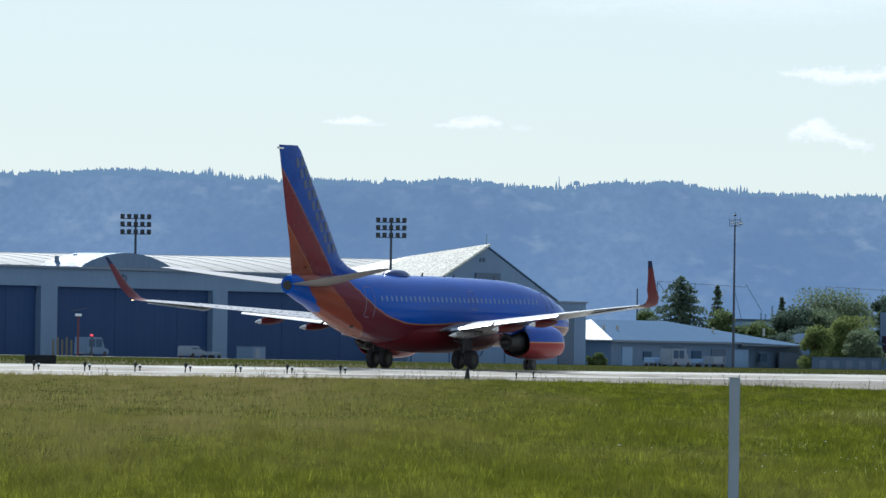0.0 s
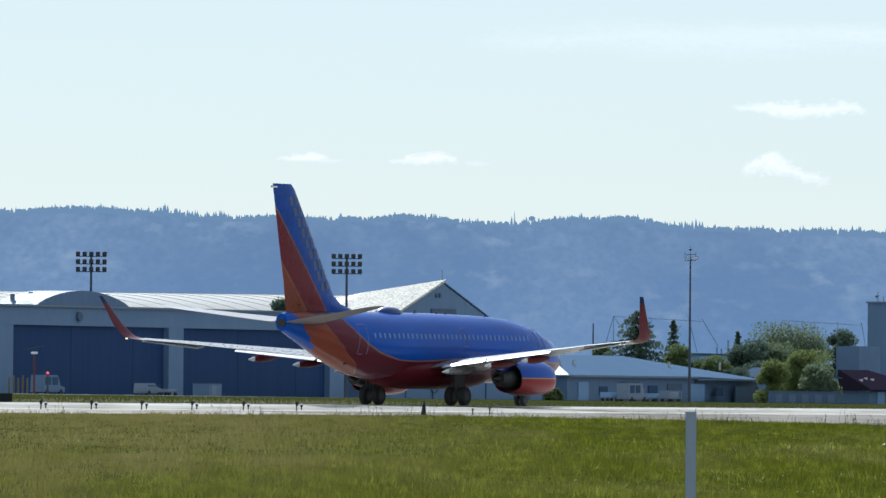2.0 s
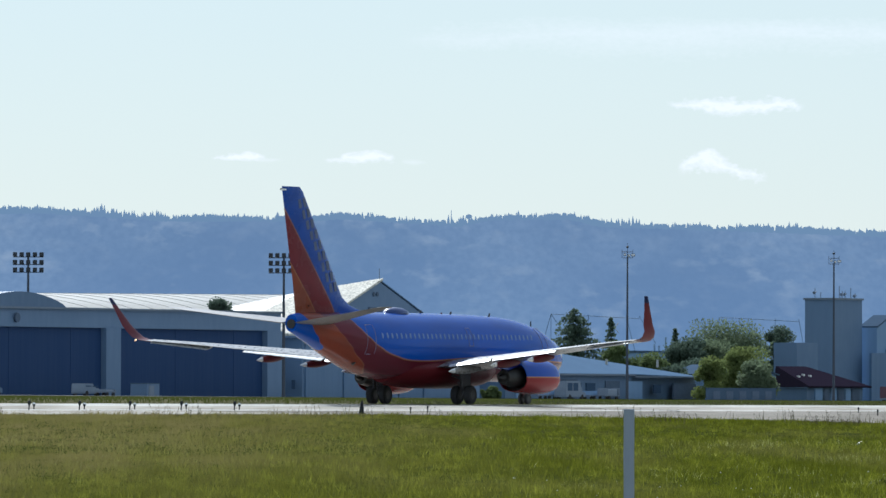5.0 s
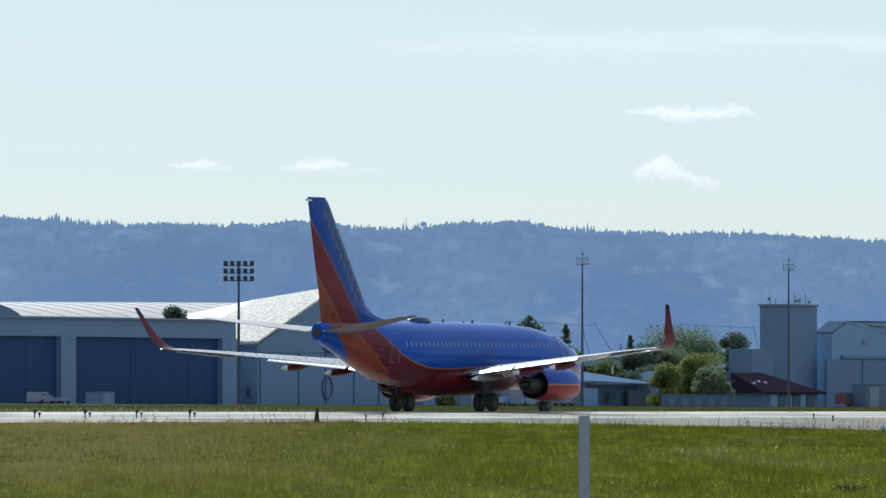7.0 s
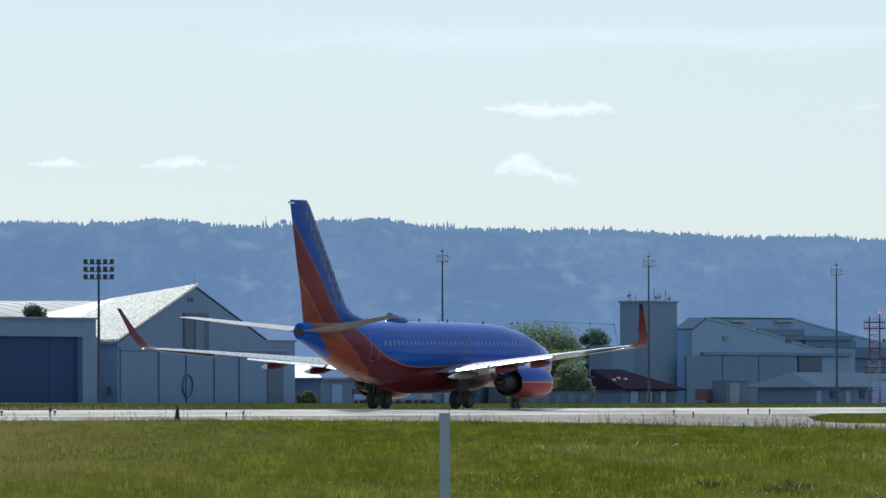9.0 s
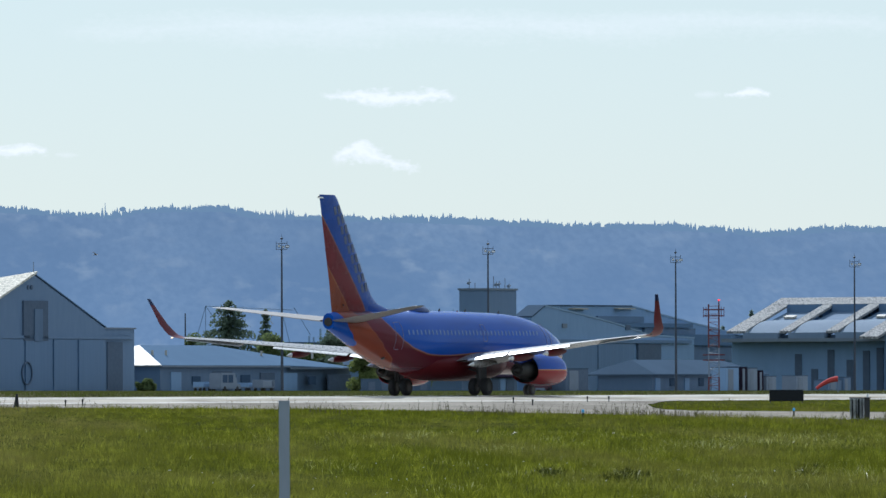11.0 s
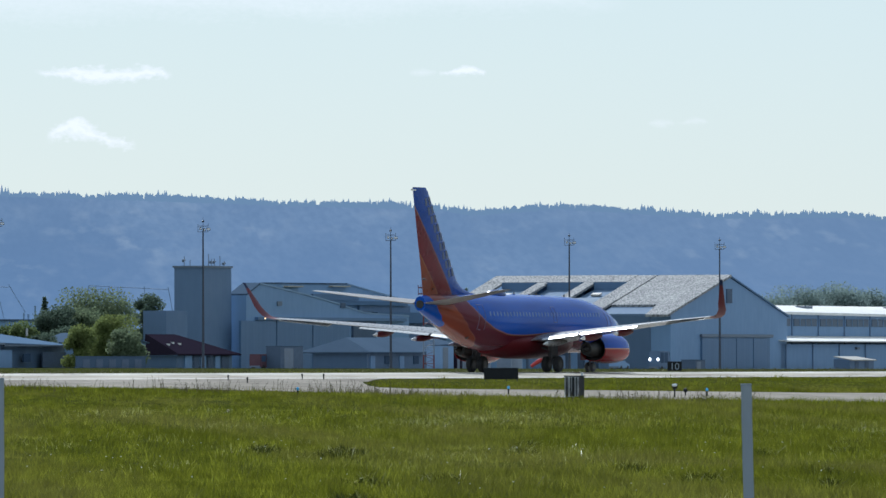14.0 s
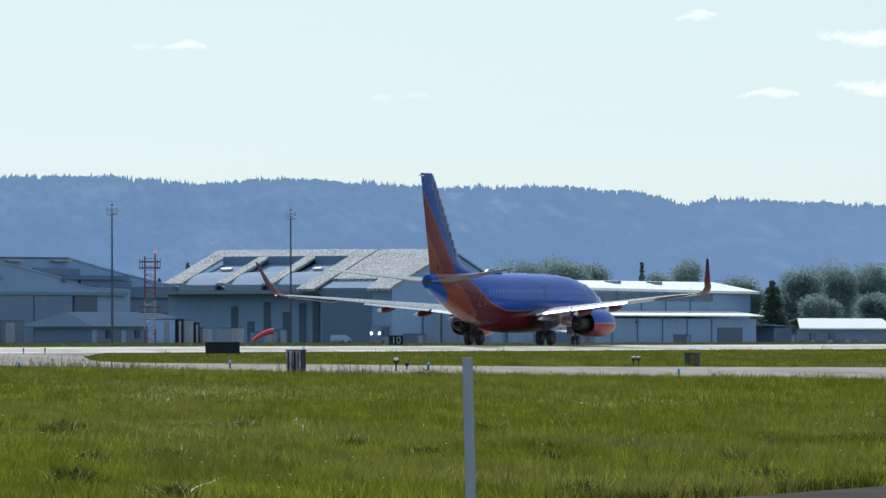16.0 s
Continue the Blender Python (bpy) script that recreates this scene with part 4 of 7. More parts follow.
def big_hangar():
    b = 600
    a0, a1 = along_at(-1150, b), along_at(-100, b)
    top = thing("hangar", site(a0, b), "long grey military hangar with dark blue doors and pale arched roof", "hangar")
    L = a1 - a0
    ze, zd, zt = 11.0, 8.7, 13.5
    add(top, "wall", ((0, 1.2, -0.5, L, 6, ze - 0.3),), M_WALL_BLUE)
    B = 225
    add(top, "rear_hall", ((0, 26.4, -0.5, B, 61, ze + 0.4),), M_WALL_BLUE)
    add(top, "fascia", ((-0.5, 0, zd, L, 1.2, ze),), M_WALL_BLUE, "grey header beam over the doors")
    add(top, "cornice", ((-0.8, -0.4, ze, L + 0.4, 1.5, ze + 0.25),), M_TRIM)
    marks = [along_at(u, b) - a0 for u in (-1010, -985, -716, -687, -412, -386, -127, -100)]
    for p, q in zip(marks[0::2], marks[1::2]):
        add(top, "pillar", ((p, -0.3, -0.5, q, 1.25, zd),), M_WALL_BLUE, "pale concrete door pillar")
    for p, q in zip([0] + marks[1::2], marks[0::2]):
        n = max(3, round((q - p) / 7))
        for k in range(n):
            x0, x1 = p + (q - p) * k / n, p + (q - p) * (k + 1) / n
            add(top, "door_leaf", ((x0 + 0.01, 0.5 + 0.03 * (k % 2), -0.4, x1 - 0.01, 0.66 + 0.03 * (k % 2), zd - 0.02),), M_DOOR_BLUE, "dark blue sliding door leaf")
    # arched roof in bays, each between two ribs
    bays = 40
    for k in range(bays):
        x0, x1 = B * k / bays, B * (k + 1) / bays - 0.3
        crown = 12.75 + 0.0085 * x0
        arc = [(26 + 36 * f, ze + 0.5 + (crown - ze - 0.5) * math.sin(math.pi * f) ** 0.8) for f in (j / 14 for j in range(15))]
        bm = bmesh.new()
        loft(bm, [[(x, y, z) for y, z in arc] + [(x, y, z - 0.4) for y, z in arc[::-1]] for x in (x0, x1)])
        part("roof_bay", bm, M_ROOF, top, "", True)
        bm = bmesh.new()
        loft(bm, [[(x, y, z - 0.06) for y, z in arc] + [(x, y, z - 0.4) for y, z in arc[::-1]] for x in (x1, x1 + 0.3)])
        part("roof_rib", bm, M_TRIM, top)
    # rounded gable over the entrance bay
    ua, ub = along_at(-648, b) - a0, along_at(-478, b) - a0
    arc = [(ua + (ub - ua) * f, ze + 2.15 * math.sin(math.pi * f) ** 0.7) for f in (j / 16 for j in range(17))]
    bm = bmesh.new()
    loft(bm, [[(x, -0.2, z) for x, z in arc], [(x, 6, z) for x, z in arc]])
    part("rounded_gable", bm, M_WALL_GREY, top, "grey rounded gable on the eave")
    for u, h in ((-632, 1.6), (-600, 1.9), (-528, 2.0), (-498, 1.8)):
        x = along_at(u, b) - a0
        part("roof_vent", tube(bmesh.new(), (x, 4.5, ze - 0.3), (x, 4.5, ze + h), 0.35, 0.3, 10), M_TRIM, top)
    x = along_at(-569, b) - a0
    part("emblem", tube(bmesh.new(), (x, -0.05, ze - 1.15), (x, -0.35, ze - 1.15), 0.6, 0.6, 20), M_SHADE, top, "round dark emblem on the fascia")
    # a door and windows on the plain wall at the end
    for u in (-90, -60, -35):
        x = along_at(u, b) - a0
        add(top, "side_window", ((x - 1, 1.1, 1.0, x + 1.2, 1.2, 2.2),), M_WINDOW)
    return top


def gable_hangar():
    b = 600
    a0, am, a1, a2 = (along_at(u, b) for u in (-62, 74, 199, 254))
    top = thing("gable_hangar", site(a0, b), "grey hangar with steep gable and glaring pale roof", "hangar")
    W, m, E = a1 - a0, am - a0, a2 - a0
    zp, ze = 16.0, 8.9
    bm = bmesh.new()
    loft(bm, [[(0, y, -0.5), (W, y, -0.5), (W, y, ze - 0.15), (m, y, zp - 0.2), (0, y, ze - 0.8)] for y in (0, 0.4)])
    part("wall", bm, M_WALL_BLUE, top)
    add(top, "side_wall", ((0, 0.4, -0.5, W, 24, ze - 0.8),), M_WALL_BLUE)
    # sun glare is painted into the near slope's pale gravel; the opposite slope stays dull
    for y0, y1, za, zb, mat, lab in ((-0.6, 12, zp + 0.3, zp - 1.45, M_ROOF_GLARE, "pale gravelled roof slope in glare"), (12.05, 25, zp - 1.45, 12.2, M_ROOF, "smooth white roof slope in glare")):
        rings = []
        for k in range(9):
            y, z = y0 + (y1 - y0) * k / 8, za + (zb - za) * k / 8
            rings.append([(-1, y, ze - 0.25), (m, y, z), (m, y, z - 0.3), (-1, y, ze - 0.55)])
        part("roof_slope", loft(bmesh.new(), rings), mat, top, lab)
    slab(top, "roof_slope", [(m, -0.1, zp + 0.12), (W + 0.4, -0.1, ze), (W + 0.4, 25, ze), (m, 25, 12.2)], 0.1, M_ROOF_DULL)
    add(top, "annex", ((W, 0.2, -0.5, E, 20, 8.6),), M_WALL_BLUE, "flat-topped grey side annex")
    add(top, "annex_cornice", ((W, 0, 8.6, E + 0.3, 20.3, 8.8),), M_TRIM)
    add(top, "lintel", ((0.5, -0.25, 7.2, E - 1, 0, 7.6),), M_WALL_BLUE)
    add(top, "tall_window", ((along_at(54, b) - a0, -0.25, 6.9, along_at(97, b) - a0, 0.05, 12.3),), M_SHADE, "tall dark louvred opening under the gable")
    add(top, "window_mullion", ((along_at(72, b) - a0, -0.4, 6.9, along_at(86, b) - a0, -0.2, 11.2),), M_WALL_GREY)
    xs = [along_at(u, b) - a0 for u in (-60, 8, 56, 106, 150, 197)]
    for p, q in zip(xs, xs[1:]):
        add(top, "door_leaf", ((p + 0.3, -0.2, -0.3, q - 0.3, 0.02, 7.1),), M_DOOR_GREY, "grey-blue sliding hangar door leaf")
    add(top, "side_door", ((along_at(205, b) - a0, 0.05, -0.3, along_at(232, b) - a0, 0.2, 6.8),), M_SHADE)
    bm = bmesh.new()
    cx, cz = along_at(59, b) - a0, height(170, dist_at(59, b)) - ground_z(*field(a0, b))
    ring = [(cx + 1.35 * math.cos(q * math.tau / 20), -0.3, cz + 1.5 * math.sin(q * math.tau / 20)) for q in range(20)]
    for p, q in zip(ring, ring[1:] + ring[:1]):
        tube(bm, p, q, 0.12, n=6)
    part("door_emblem", bm, M_SHADE, top, "dark oval ring painted on the door")
    for u in (64, 70):
        x = along_at(u, b) - a0
        part("gable_vent", tube(bmesh.new(), (x, -0.12, zp - 1.9), (x, 0.05, zp - 1.9), 0.32, 0.32, 12), M_SHADE, top)
    part("finial", tube(bmesh.new(), (m, 0, zp), (m, 0, zp + 1.6), 0.06, 0.04, 6), M_TRIM, top)
    return top


def low_building():
    b = 600
    a0, ar, a1, a2 = (along_at(u, b) for u in (300, 345, 480, 655))
    top = thing("low_building", site(a0, b), "long low grey building with hipped metal roof", "building")
    L, r = a2 - a0, a1 - a0
    ze, zr, dep = 3.75, 6.6, 16
    add(top, "wall", ((0.6, 0.6, -0.5, r + 8, dep - 0.6, ze), (r + 8, 1.5, -0.5, L - 1, dep - 2, ze - 0.2)), M_WALL_GREY)
    # sun glare on the hip end is painted as a paler roof material
    slab(top, "roof_hip", [(0, 0, ze), (8, 8, zr), (8, 8.1, zr), (0, dep, ze)], 0.15, M_ROOF, "hipped roof end, its glare put into pale colour")
    slab(top, "roof_slope", [(0, 0, ze), (r + 8, 0, ze), (r, 8, zr), (8, 8, zr)], 0.15, M_ROOF_DULL)
    slab(top, "roof_slope", [(r, 8, zr), (r + 8, 0, ze), (L, 0.5, ze - 0.4), (L - 6, 8, ze + 0.6)], 0.15, M_ROOF_DULL)
    slab(top, "back_slope", [(8, 8.05, zr), (r, 8.05, zr), (L - 6, dep, ze), (0, dep, ze)], 0.15, M_ROOF_GREY)
    add(top, "eave_gutter", ((0, -0.15, ze - 0.28, r + 8, 0.1, ze - 0.05), (r + 8, -0.1, ze - 0.5, L, 0.3, ze - 0.3)), M_TRIM)
    for u0, u1, z0, z1, mat in ((322, 340, 0, 2.8, M_WALL_PALE), (360, 374, 1.0, 2.2, M_WINDOW), (396, 430, 0, 2.9, M_SHADE), (446, 462, 1.0, 2.4, M_WINDOW), (480, 505, 0.3, 2.7, M_SHADE), (520, 545, 0, 2.7, M_WALL_PALE), (566, 578, 1.0, 2.2, M_WINDOW), (600, 640, 0, 2.4, M_SHADE)):
        add(top, "door" if z0 < 0.5 else "window", ((along_at(u0, b) - a0, 0.45, z0, along_at(u1, b) - a0, 0.7, z1),), mat)
    for k, u in enumerate((328, 352, 520, 610)):
        part("roof_vent", tube(bmesh.new(), (along_at(u, b) - a0, 4, ze + 1), (along_at(u, b) - a0, 4, ze + 2.1), 0.18, 0.18, 8), M_ROOF, top)
    return top


def stack_building():
    b = 700
    a0, a1 = left_edge(502, b, 3), along_at(592, b)
    top = thing("flat_building", site(a0, b), "flat-roofed grey building with exhaust stacks", "building")
    h = 8.3
    add(top, "wall", ((0, 0, -1, a1 - a0, 3, h),), M_WALL_PALE)
    add(top, "parapet", ((-0.2, -0.2, h, a1 - a0 + 0.2, 3.2, h + 0.3),), M_ROOF_GREY)
    for x, z in ((9, 9.7), (10.6, 9.5), (13, 10.9)):
        part("stack", tube(bmesh.new(), (x, 1.5, h), (x, 1.5, z), 0.17, 0.17, 10), M_ROOF_EDGE, top)
    return top


def tower_building():
    b = 630
    a0, a1 = left_edge(827, b, 5), along_at(928, b)
    d = dist_at(900, b)
    top = thing("tower_building", site(a0, b), "square grey tower block with roof aerials beside a hangar", "building")
    W = a1 - a0
    zt = height(26, d) - ground_z(*field(a0, b))
    add(top, "wall", ((0, 0, -1, W, 5, zt),), M_WALL_BLUE)
    add(top, "parapet", ((-0.2, -0.2, zt, W + 0.2, 5.2, zt + 0.3),), M_TRIM)
    for k, (x, y, h) in enumerate(((0.5, 3.5, 1.8), (1.5, 3, 1.2), (W * 0.5, 1, 1.4), (W * 0.6, 2, 2.2), (W * 0.7, 1.5, 1.5), (W * 0.8, 1, 1.9), (W * 0.95, 1, 1.1))):
        bm = bmesh.new()
        tube(bm, (x, y, zt), (x, y, zt + h), 0.06, n=6)
        if k % 2 == 0:
            tube(bm, (x - 0.4, y, zt + h * 0.6), (x + 0.4, y, zt + h * 0.7), 0.25, 0.1, 8)
        part("roof_aerial", bm, M_TRIM, top)
    # lower wing to its side and a lean-to with dark red roof
    w0 = left_edge(772, b - 2, 4) - a0
    w1 = along_at(850, b - 2) - a0
    g0 = ground_z(*field(a0, b))
    bm = bmesh.new()
    z0 = z1 = height(103, d) - g0
    loft(bm, [[(w0, -2, -1), (w1, -2, -1), (w1, -2, z1), (w0, -2, z0)], [(w0, 2, -1), (w1, 2, -1), (w1, 2, z1), (w0, 2, z0)]])
    part("low_wing", bm, M_WALL_BLUE, top)
    r0, r1 = left_edge(772, b - 14, 6) - a0, along_at(930, b - 14) - a0
    zr, ze = height(143, d * 0.97) - g0, height(178, d * 0.97) - g0
    slab(top, "lean_to_roof", [(r0, -14, ze), (r1 + 3, -14, ze), (r1 - 8, -8.2, zr), (r0 + 0.5, -8.2, zr)], 0.25, M_ROOF_RED, "dark red lean-to roof")
    slab(top, "lean_to_end", [(r0 - 0.1, -14, ze), (r0 + 0.5, -8.2, zr), (r0 + 0.5, -8.1, zr), (r0 - 0.1, -8.0, ze)], 0.2, M_ROOF_RED)
    add(top, "lean_to_wall", ((r0 + 0.5, -13.4, -1, r1 + 1, -8.2, ze - 0.25),), M_WALL_GREY)
    for u, y in ((816, -11.4), (824, -10.9), (836, -11.2)):
        x, z = along_at(u, b + y) - a0, ze + (zr - ze) * (y + 14) / 5.8
        add(top, "roof_light", ((x - 0.22, y - 0.2, z - 0.2, x + 0.22, y + 0.2, z + 0.22),), M_ROOF_WHITE, "small white roof light")
    for k in range(6):
        x = r0 + 3 + k * (r1 - r0 - 4) / 6
        add(top, "lean_to_door", ((x, -13.6, 0, x + 3, -13.38, 2.2),), M_SHADE if k % 2 else M_WALL_PALE)
    return top


def sloped_hangars():
    for i, (b, depth, us, lab) in enumerate(((628, 3, ((924, 210), (924, 74), (978, 55), (1065, 76), (1107, 88), (1165, 108), (1212, 111), (1242, 113), (1242, 210)), "grey hangar with long sloping roof"), (668, 3, ((975, 210), (975, 54), (1132, 56), (1191, 73), (1235, 85), (1334, 110), (1342, 112), (1342, 210)), "grey hangar behind with pale roof edges"))):
        a0 = left_edge(us[0][0], b, depth)
        top = thing("sloped_hangar", site(a0, b), lab, "hangar")
        z0 = ground_z(*field(a0, b))
        out = [(max(0, along_at(u, b) - a0) if u > us[0][0] else 0, height(v, dist_at(u, b)) - z0) for u, v in us]
        bm = bmesh.new()
        loft(bm, [[(x, 0, z) for x, z in out], [(x, depth, z) for x, z in out]])
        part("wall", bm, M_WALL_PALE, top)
        for p, q in zip(range(1, len(out) - 2), range(2, len(out) - 1)):
            (x0, za), (x1, zb) = out[p], out[q]
            # rising slopes face the sun and are coloured darker to offset its glare
            slab(top, "roof_slope", [(x0, -0.12, za + 0.24), (x1, -0.12, zb + 0.24), (x1, depth, zb + 0.24), (x0, depth, za + 0.24)], 0.25, M_ROOF_GREY if zb > za else M_ROOF_EDGE)
        W = out[-1][0]
        if i == 0:
            add(top, "door_header", ((3, -0.6, 7.9, W - 2, 0, 8.4),), M_DOOR_GREY)
            xs = [along_at(u, b) - a0 for u in (940, 1004, 1068, 1134)]
            for p, q in zip(xs, xs[1:]):
                add(top, "door_leaf", ((p + 0.2, -0.4, 0, q - 0.2, -0.02, 7.8),), M_DOOR_GREY)
            add(top, "dark_bay", ((along_at(1140, b) - a0, -0.4, 0, along_at(1180, b) - a0, -0.02, 7.8),), M_SHADE)
            add(top, "wall_vent", ((along_at(1120, b) - a0, -0.2, 10.0, along_at(1128, b) - a0, -0.02, 10.8),), M_SHADE)
            add(top, "wall_sign", ((along_at(1008, b) - a0, -0.2, 10.2, along_at(1016, b) - a0, -0.02, 10.9),), M_TRIM)
        else:
            # roof bays, skylights and eave bands on the long slope
            def face(name, u0, u1, v0, v1, mat, out_by, label=""):
                x0, x1 = along_at(u0, b) - a0, along_at(u1, b) - a0
                d = dist_at((u0 + u1) / 2, b)
                add(top, name, ((x0, -out_by, height(v1, d) - z0, x1, -0.02, height(v0, d) - z0),), mat, label)
            for u0, u1 in ((1020, 1047), (1100, 1131)):
                face("skylight", u0, u1, 58, 60.5, M_ROOF, 0.9, "pale skylight strip")
            # flat panels; the stepped roof's light and shade is put into their colours
            face("recess_shade_panel", 1068, 1149, 73, 84, M_BAY, 0.5, "flat roof panel with recess shade in its colour")
            face("roof_band", 1098, 1232, 85.5, 93, M_ROOF_DULL, 0.9, "paler roof band")
            face("wall_shade_band", 1150, 1240, 94, 105, M_WALL_GREY, 0.5)
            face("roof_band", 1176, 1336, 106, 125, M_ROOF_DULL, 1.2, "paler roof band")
            face("wall_shade_band", 1190, 1322, 126, 152, M_WALL_GREY, 0.5)
    # low annex with a pale hipped roof
    b = 585
    a0, a1 = along_at(1173, b), along_at(1375, b)
    top = thing("annex_building", site(a0, b), "low annex with dull blue hipped roof", "building")
    W = a1 - a0
    add(top, "wall", ((1, 1, -1, W - 1, 10, 2.7),), M_WALL_GREY)
    slab(top, "roof_slope", [(0, 0, 2.7), (W, 0, 2.7), (W - 5, 6, 4.9), (4, 6, 4.9)], 0.2, M_ROOF_GREY)
    slab(top, "roof_back", [(4, 6.05, 4.9), (W - 5, 6.05, 4.9), (W, 12, 2.7), (0, 12, 2.7)], 0.2, M_ROOF_GREY)
    slab(top, "roof_hip", [(0, 0, 2.7), (4, 6, 4.9), (4, 6.05, 4.9), (0, 12, 2.7)], 0.2, M_ROOF_GREY)
    slab(top, "roof_hip", [(W, 0, 2.7), (W - 5, 6, 4.9), (W - 5, 6.05, 4.9), (W, 12, 2.7)], 0.2, M_ROOF_GREY)
    for k in range(7):
        x = 2 + k * (W - 5) / 7
        add(top, "window" if k % 2 else "door", ((x, 0.85, 0.9 if k % 2 else 0, x + 1.6, 1.02, 2.1),), M_WINDOW if k % 2 else M_WALL_PALE)


def skylight_hangar():
    b = 600
    a0, am, a1 = 1353, 1379, 1404
    top = thing("skylight_hangar", site(a0, b), "wide grey hangar, its pale roof slope cut by deep skylight bays", "hangar")
    W, m, D = a1 - a0, am - a0, 43
    z0 = ground_z(*field(am, b))
    zp, ze = 16.1 - z0, 9.3 - z0
    pitch = (zp - ze) / m
    bm = bmesh.new()
    loft(bm, [[(2, y, -1), (W, y, -1), (W, y, ze), (m, y, zp - 0.4), (2, y, ze)] for y in (0, 12.9)])
    part("wall", bm, M_WALL_PALE, top)
    add(top, "lower_wall", ((6, 12.9, -1, W, D, ze + 0.4),), M_WALL_PALE)
    # the slope in glare is painted paler than the other slope
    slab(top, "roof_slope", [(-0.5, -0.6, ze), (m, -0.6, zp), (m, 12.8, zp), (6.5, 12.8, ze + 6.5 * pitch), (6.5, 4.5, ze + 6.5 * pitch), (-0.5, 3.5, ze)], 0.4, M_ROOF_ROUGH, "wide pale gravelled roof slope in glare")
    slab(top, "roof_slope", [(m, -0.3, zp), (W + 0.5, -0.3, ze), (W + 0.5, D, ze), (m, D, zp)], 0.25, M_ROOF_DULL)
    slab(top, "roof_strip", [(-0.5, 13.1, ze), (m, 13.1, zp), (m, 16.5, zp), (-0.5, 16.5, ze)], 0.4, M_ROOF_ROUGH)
    # added dark sheet that paints the shade below the gravelled slope
    slab(top, "eave_shade_panel", [(1.9, 4.3, ze + 0.12), (6.6, 4.6, ze + 4.6 * pitch + 0.12), (6.6, 12.85, ze + 4.6 * pitch + 0.12), (1.9, 12.85, ze + 0.12)], 0.3, M_BAY, "added roof panel with shade in its dark colour")
    for y0, y1 in ((22.5, 24.6), (31.2, 33.2), (39.6, 43)):
        slab(top, "roof_strip", [(4, y0, ze + 4 * pitch), (m, y0, zp), (m, y1, zp), (4, y1, ze + 4 * pitch)], 0.4, M_ROOF_ROUGH, "pale roof strip between skylight bays")
    slab(top, "roof_crest", [(m - 4.5, 16.55, zp - 4.5 * pitch + 0.05), (m, 16.55, zp + 0.05), (m, D, zp + 0.05), (m - 4.5, D, zp - 4.5 * pitch + 0.05)], 0.35, M_ROOF_ROUGH)
    for y0, y1 in ((16.5, 22.5), (24.6, 31.2), (33.2, 39.6)):
        slab(top, "skylight_bay", [(4.2, y0, ze + 0.5), (m - 3, y0, zp - 2.0), (m - 3, y1, zp - 2.0), (4.2, y1, ze + 0.5)], 0.5, M_BAY, "skylight bay with recess shade in its colour")
        x0, x1 = 4.3, m - 10.6
        deck = [(x0 + (x1 - x0) * k / 10, ze + 0.55 + (zp - ze - 4.4) * (k / 10) + 0.75 * math.sin(math.pi * k / 10)) for k in range(11)]
        part("bay_deck", loft(bmesh.new(), [[(x, y, z) for x, z in deck] + [(x, y, z - 0.2) for x, z in reversed(deck)] for y in (y0 + 0.05, y1 - 0.05)]), M_DECK, top, "shallow vaulted deck of the bay", True)
        add(top, "bay_back", ((m - 5.2, y0, zp - 3.4, m - 4.6, y1, zp - 1.2),), M_DOOR_GREY)
        add(top, "bay_eave", ((3.2, y0, ze - 0.9, 4.4, y1, ze + 0.75),), M_DECK, "pale eave wall of the bay")
        if y0 == 24.6:
            continue
        # the pane's glint is painted with the white roof material
        slab(top, "bay_glass", [(m - 10.4, y0 + 2.6, zp - 3.3), (m - 9.4, y0 + 2.6, zp - 3.0), (m - 9.4, y1 - 1.8, zp - 3.0), (m - 10.4, y1 - 1.8, zp - 3.3)], 0.3, M_ROOF, "skylight pane with its glint in the white colour")
    add(top, "eave_band", ((2, 12.9, ze - 0.8, 6, D, ze - 0.2),), M_TRIM)
    for k, (y, h) in enumerate(((15, 7.5), (17.5, 7.0), (20.5, 5.5), (24, 7.2), (27, 4), (30, 6.5))):
        add(top, "dark_door", ((5.8, y, -0.4, 6.05, y + 1.2, h),), M_SHADE)
    add(top, "door_header", ((14, -0.5, 5.6, 44, 0, 6.1),), M_TRIM)
    for k in range(4):
        add(top, "door_leaf", ((14.3 + 7.2 * k, -0.35, -0.2, 21.2 + 7.2 * k, -0.02, 5.5),), M_DOOR_GREY)
    add(top, "gable_vent", ((m - 1.0, -0.2, ze + 2, m + 1.2, 0.02, ze + 4.4),), M_SHADE)
    # thin sheet of darker wall colour that paints shade at the corner
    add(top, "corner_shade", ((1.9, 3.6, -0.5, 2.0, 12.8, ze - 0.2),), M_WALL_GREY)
    return top


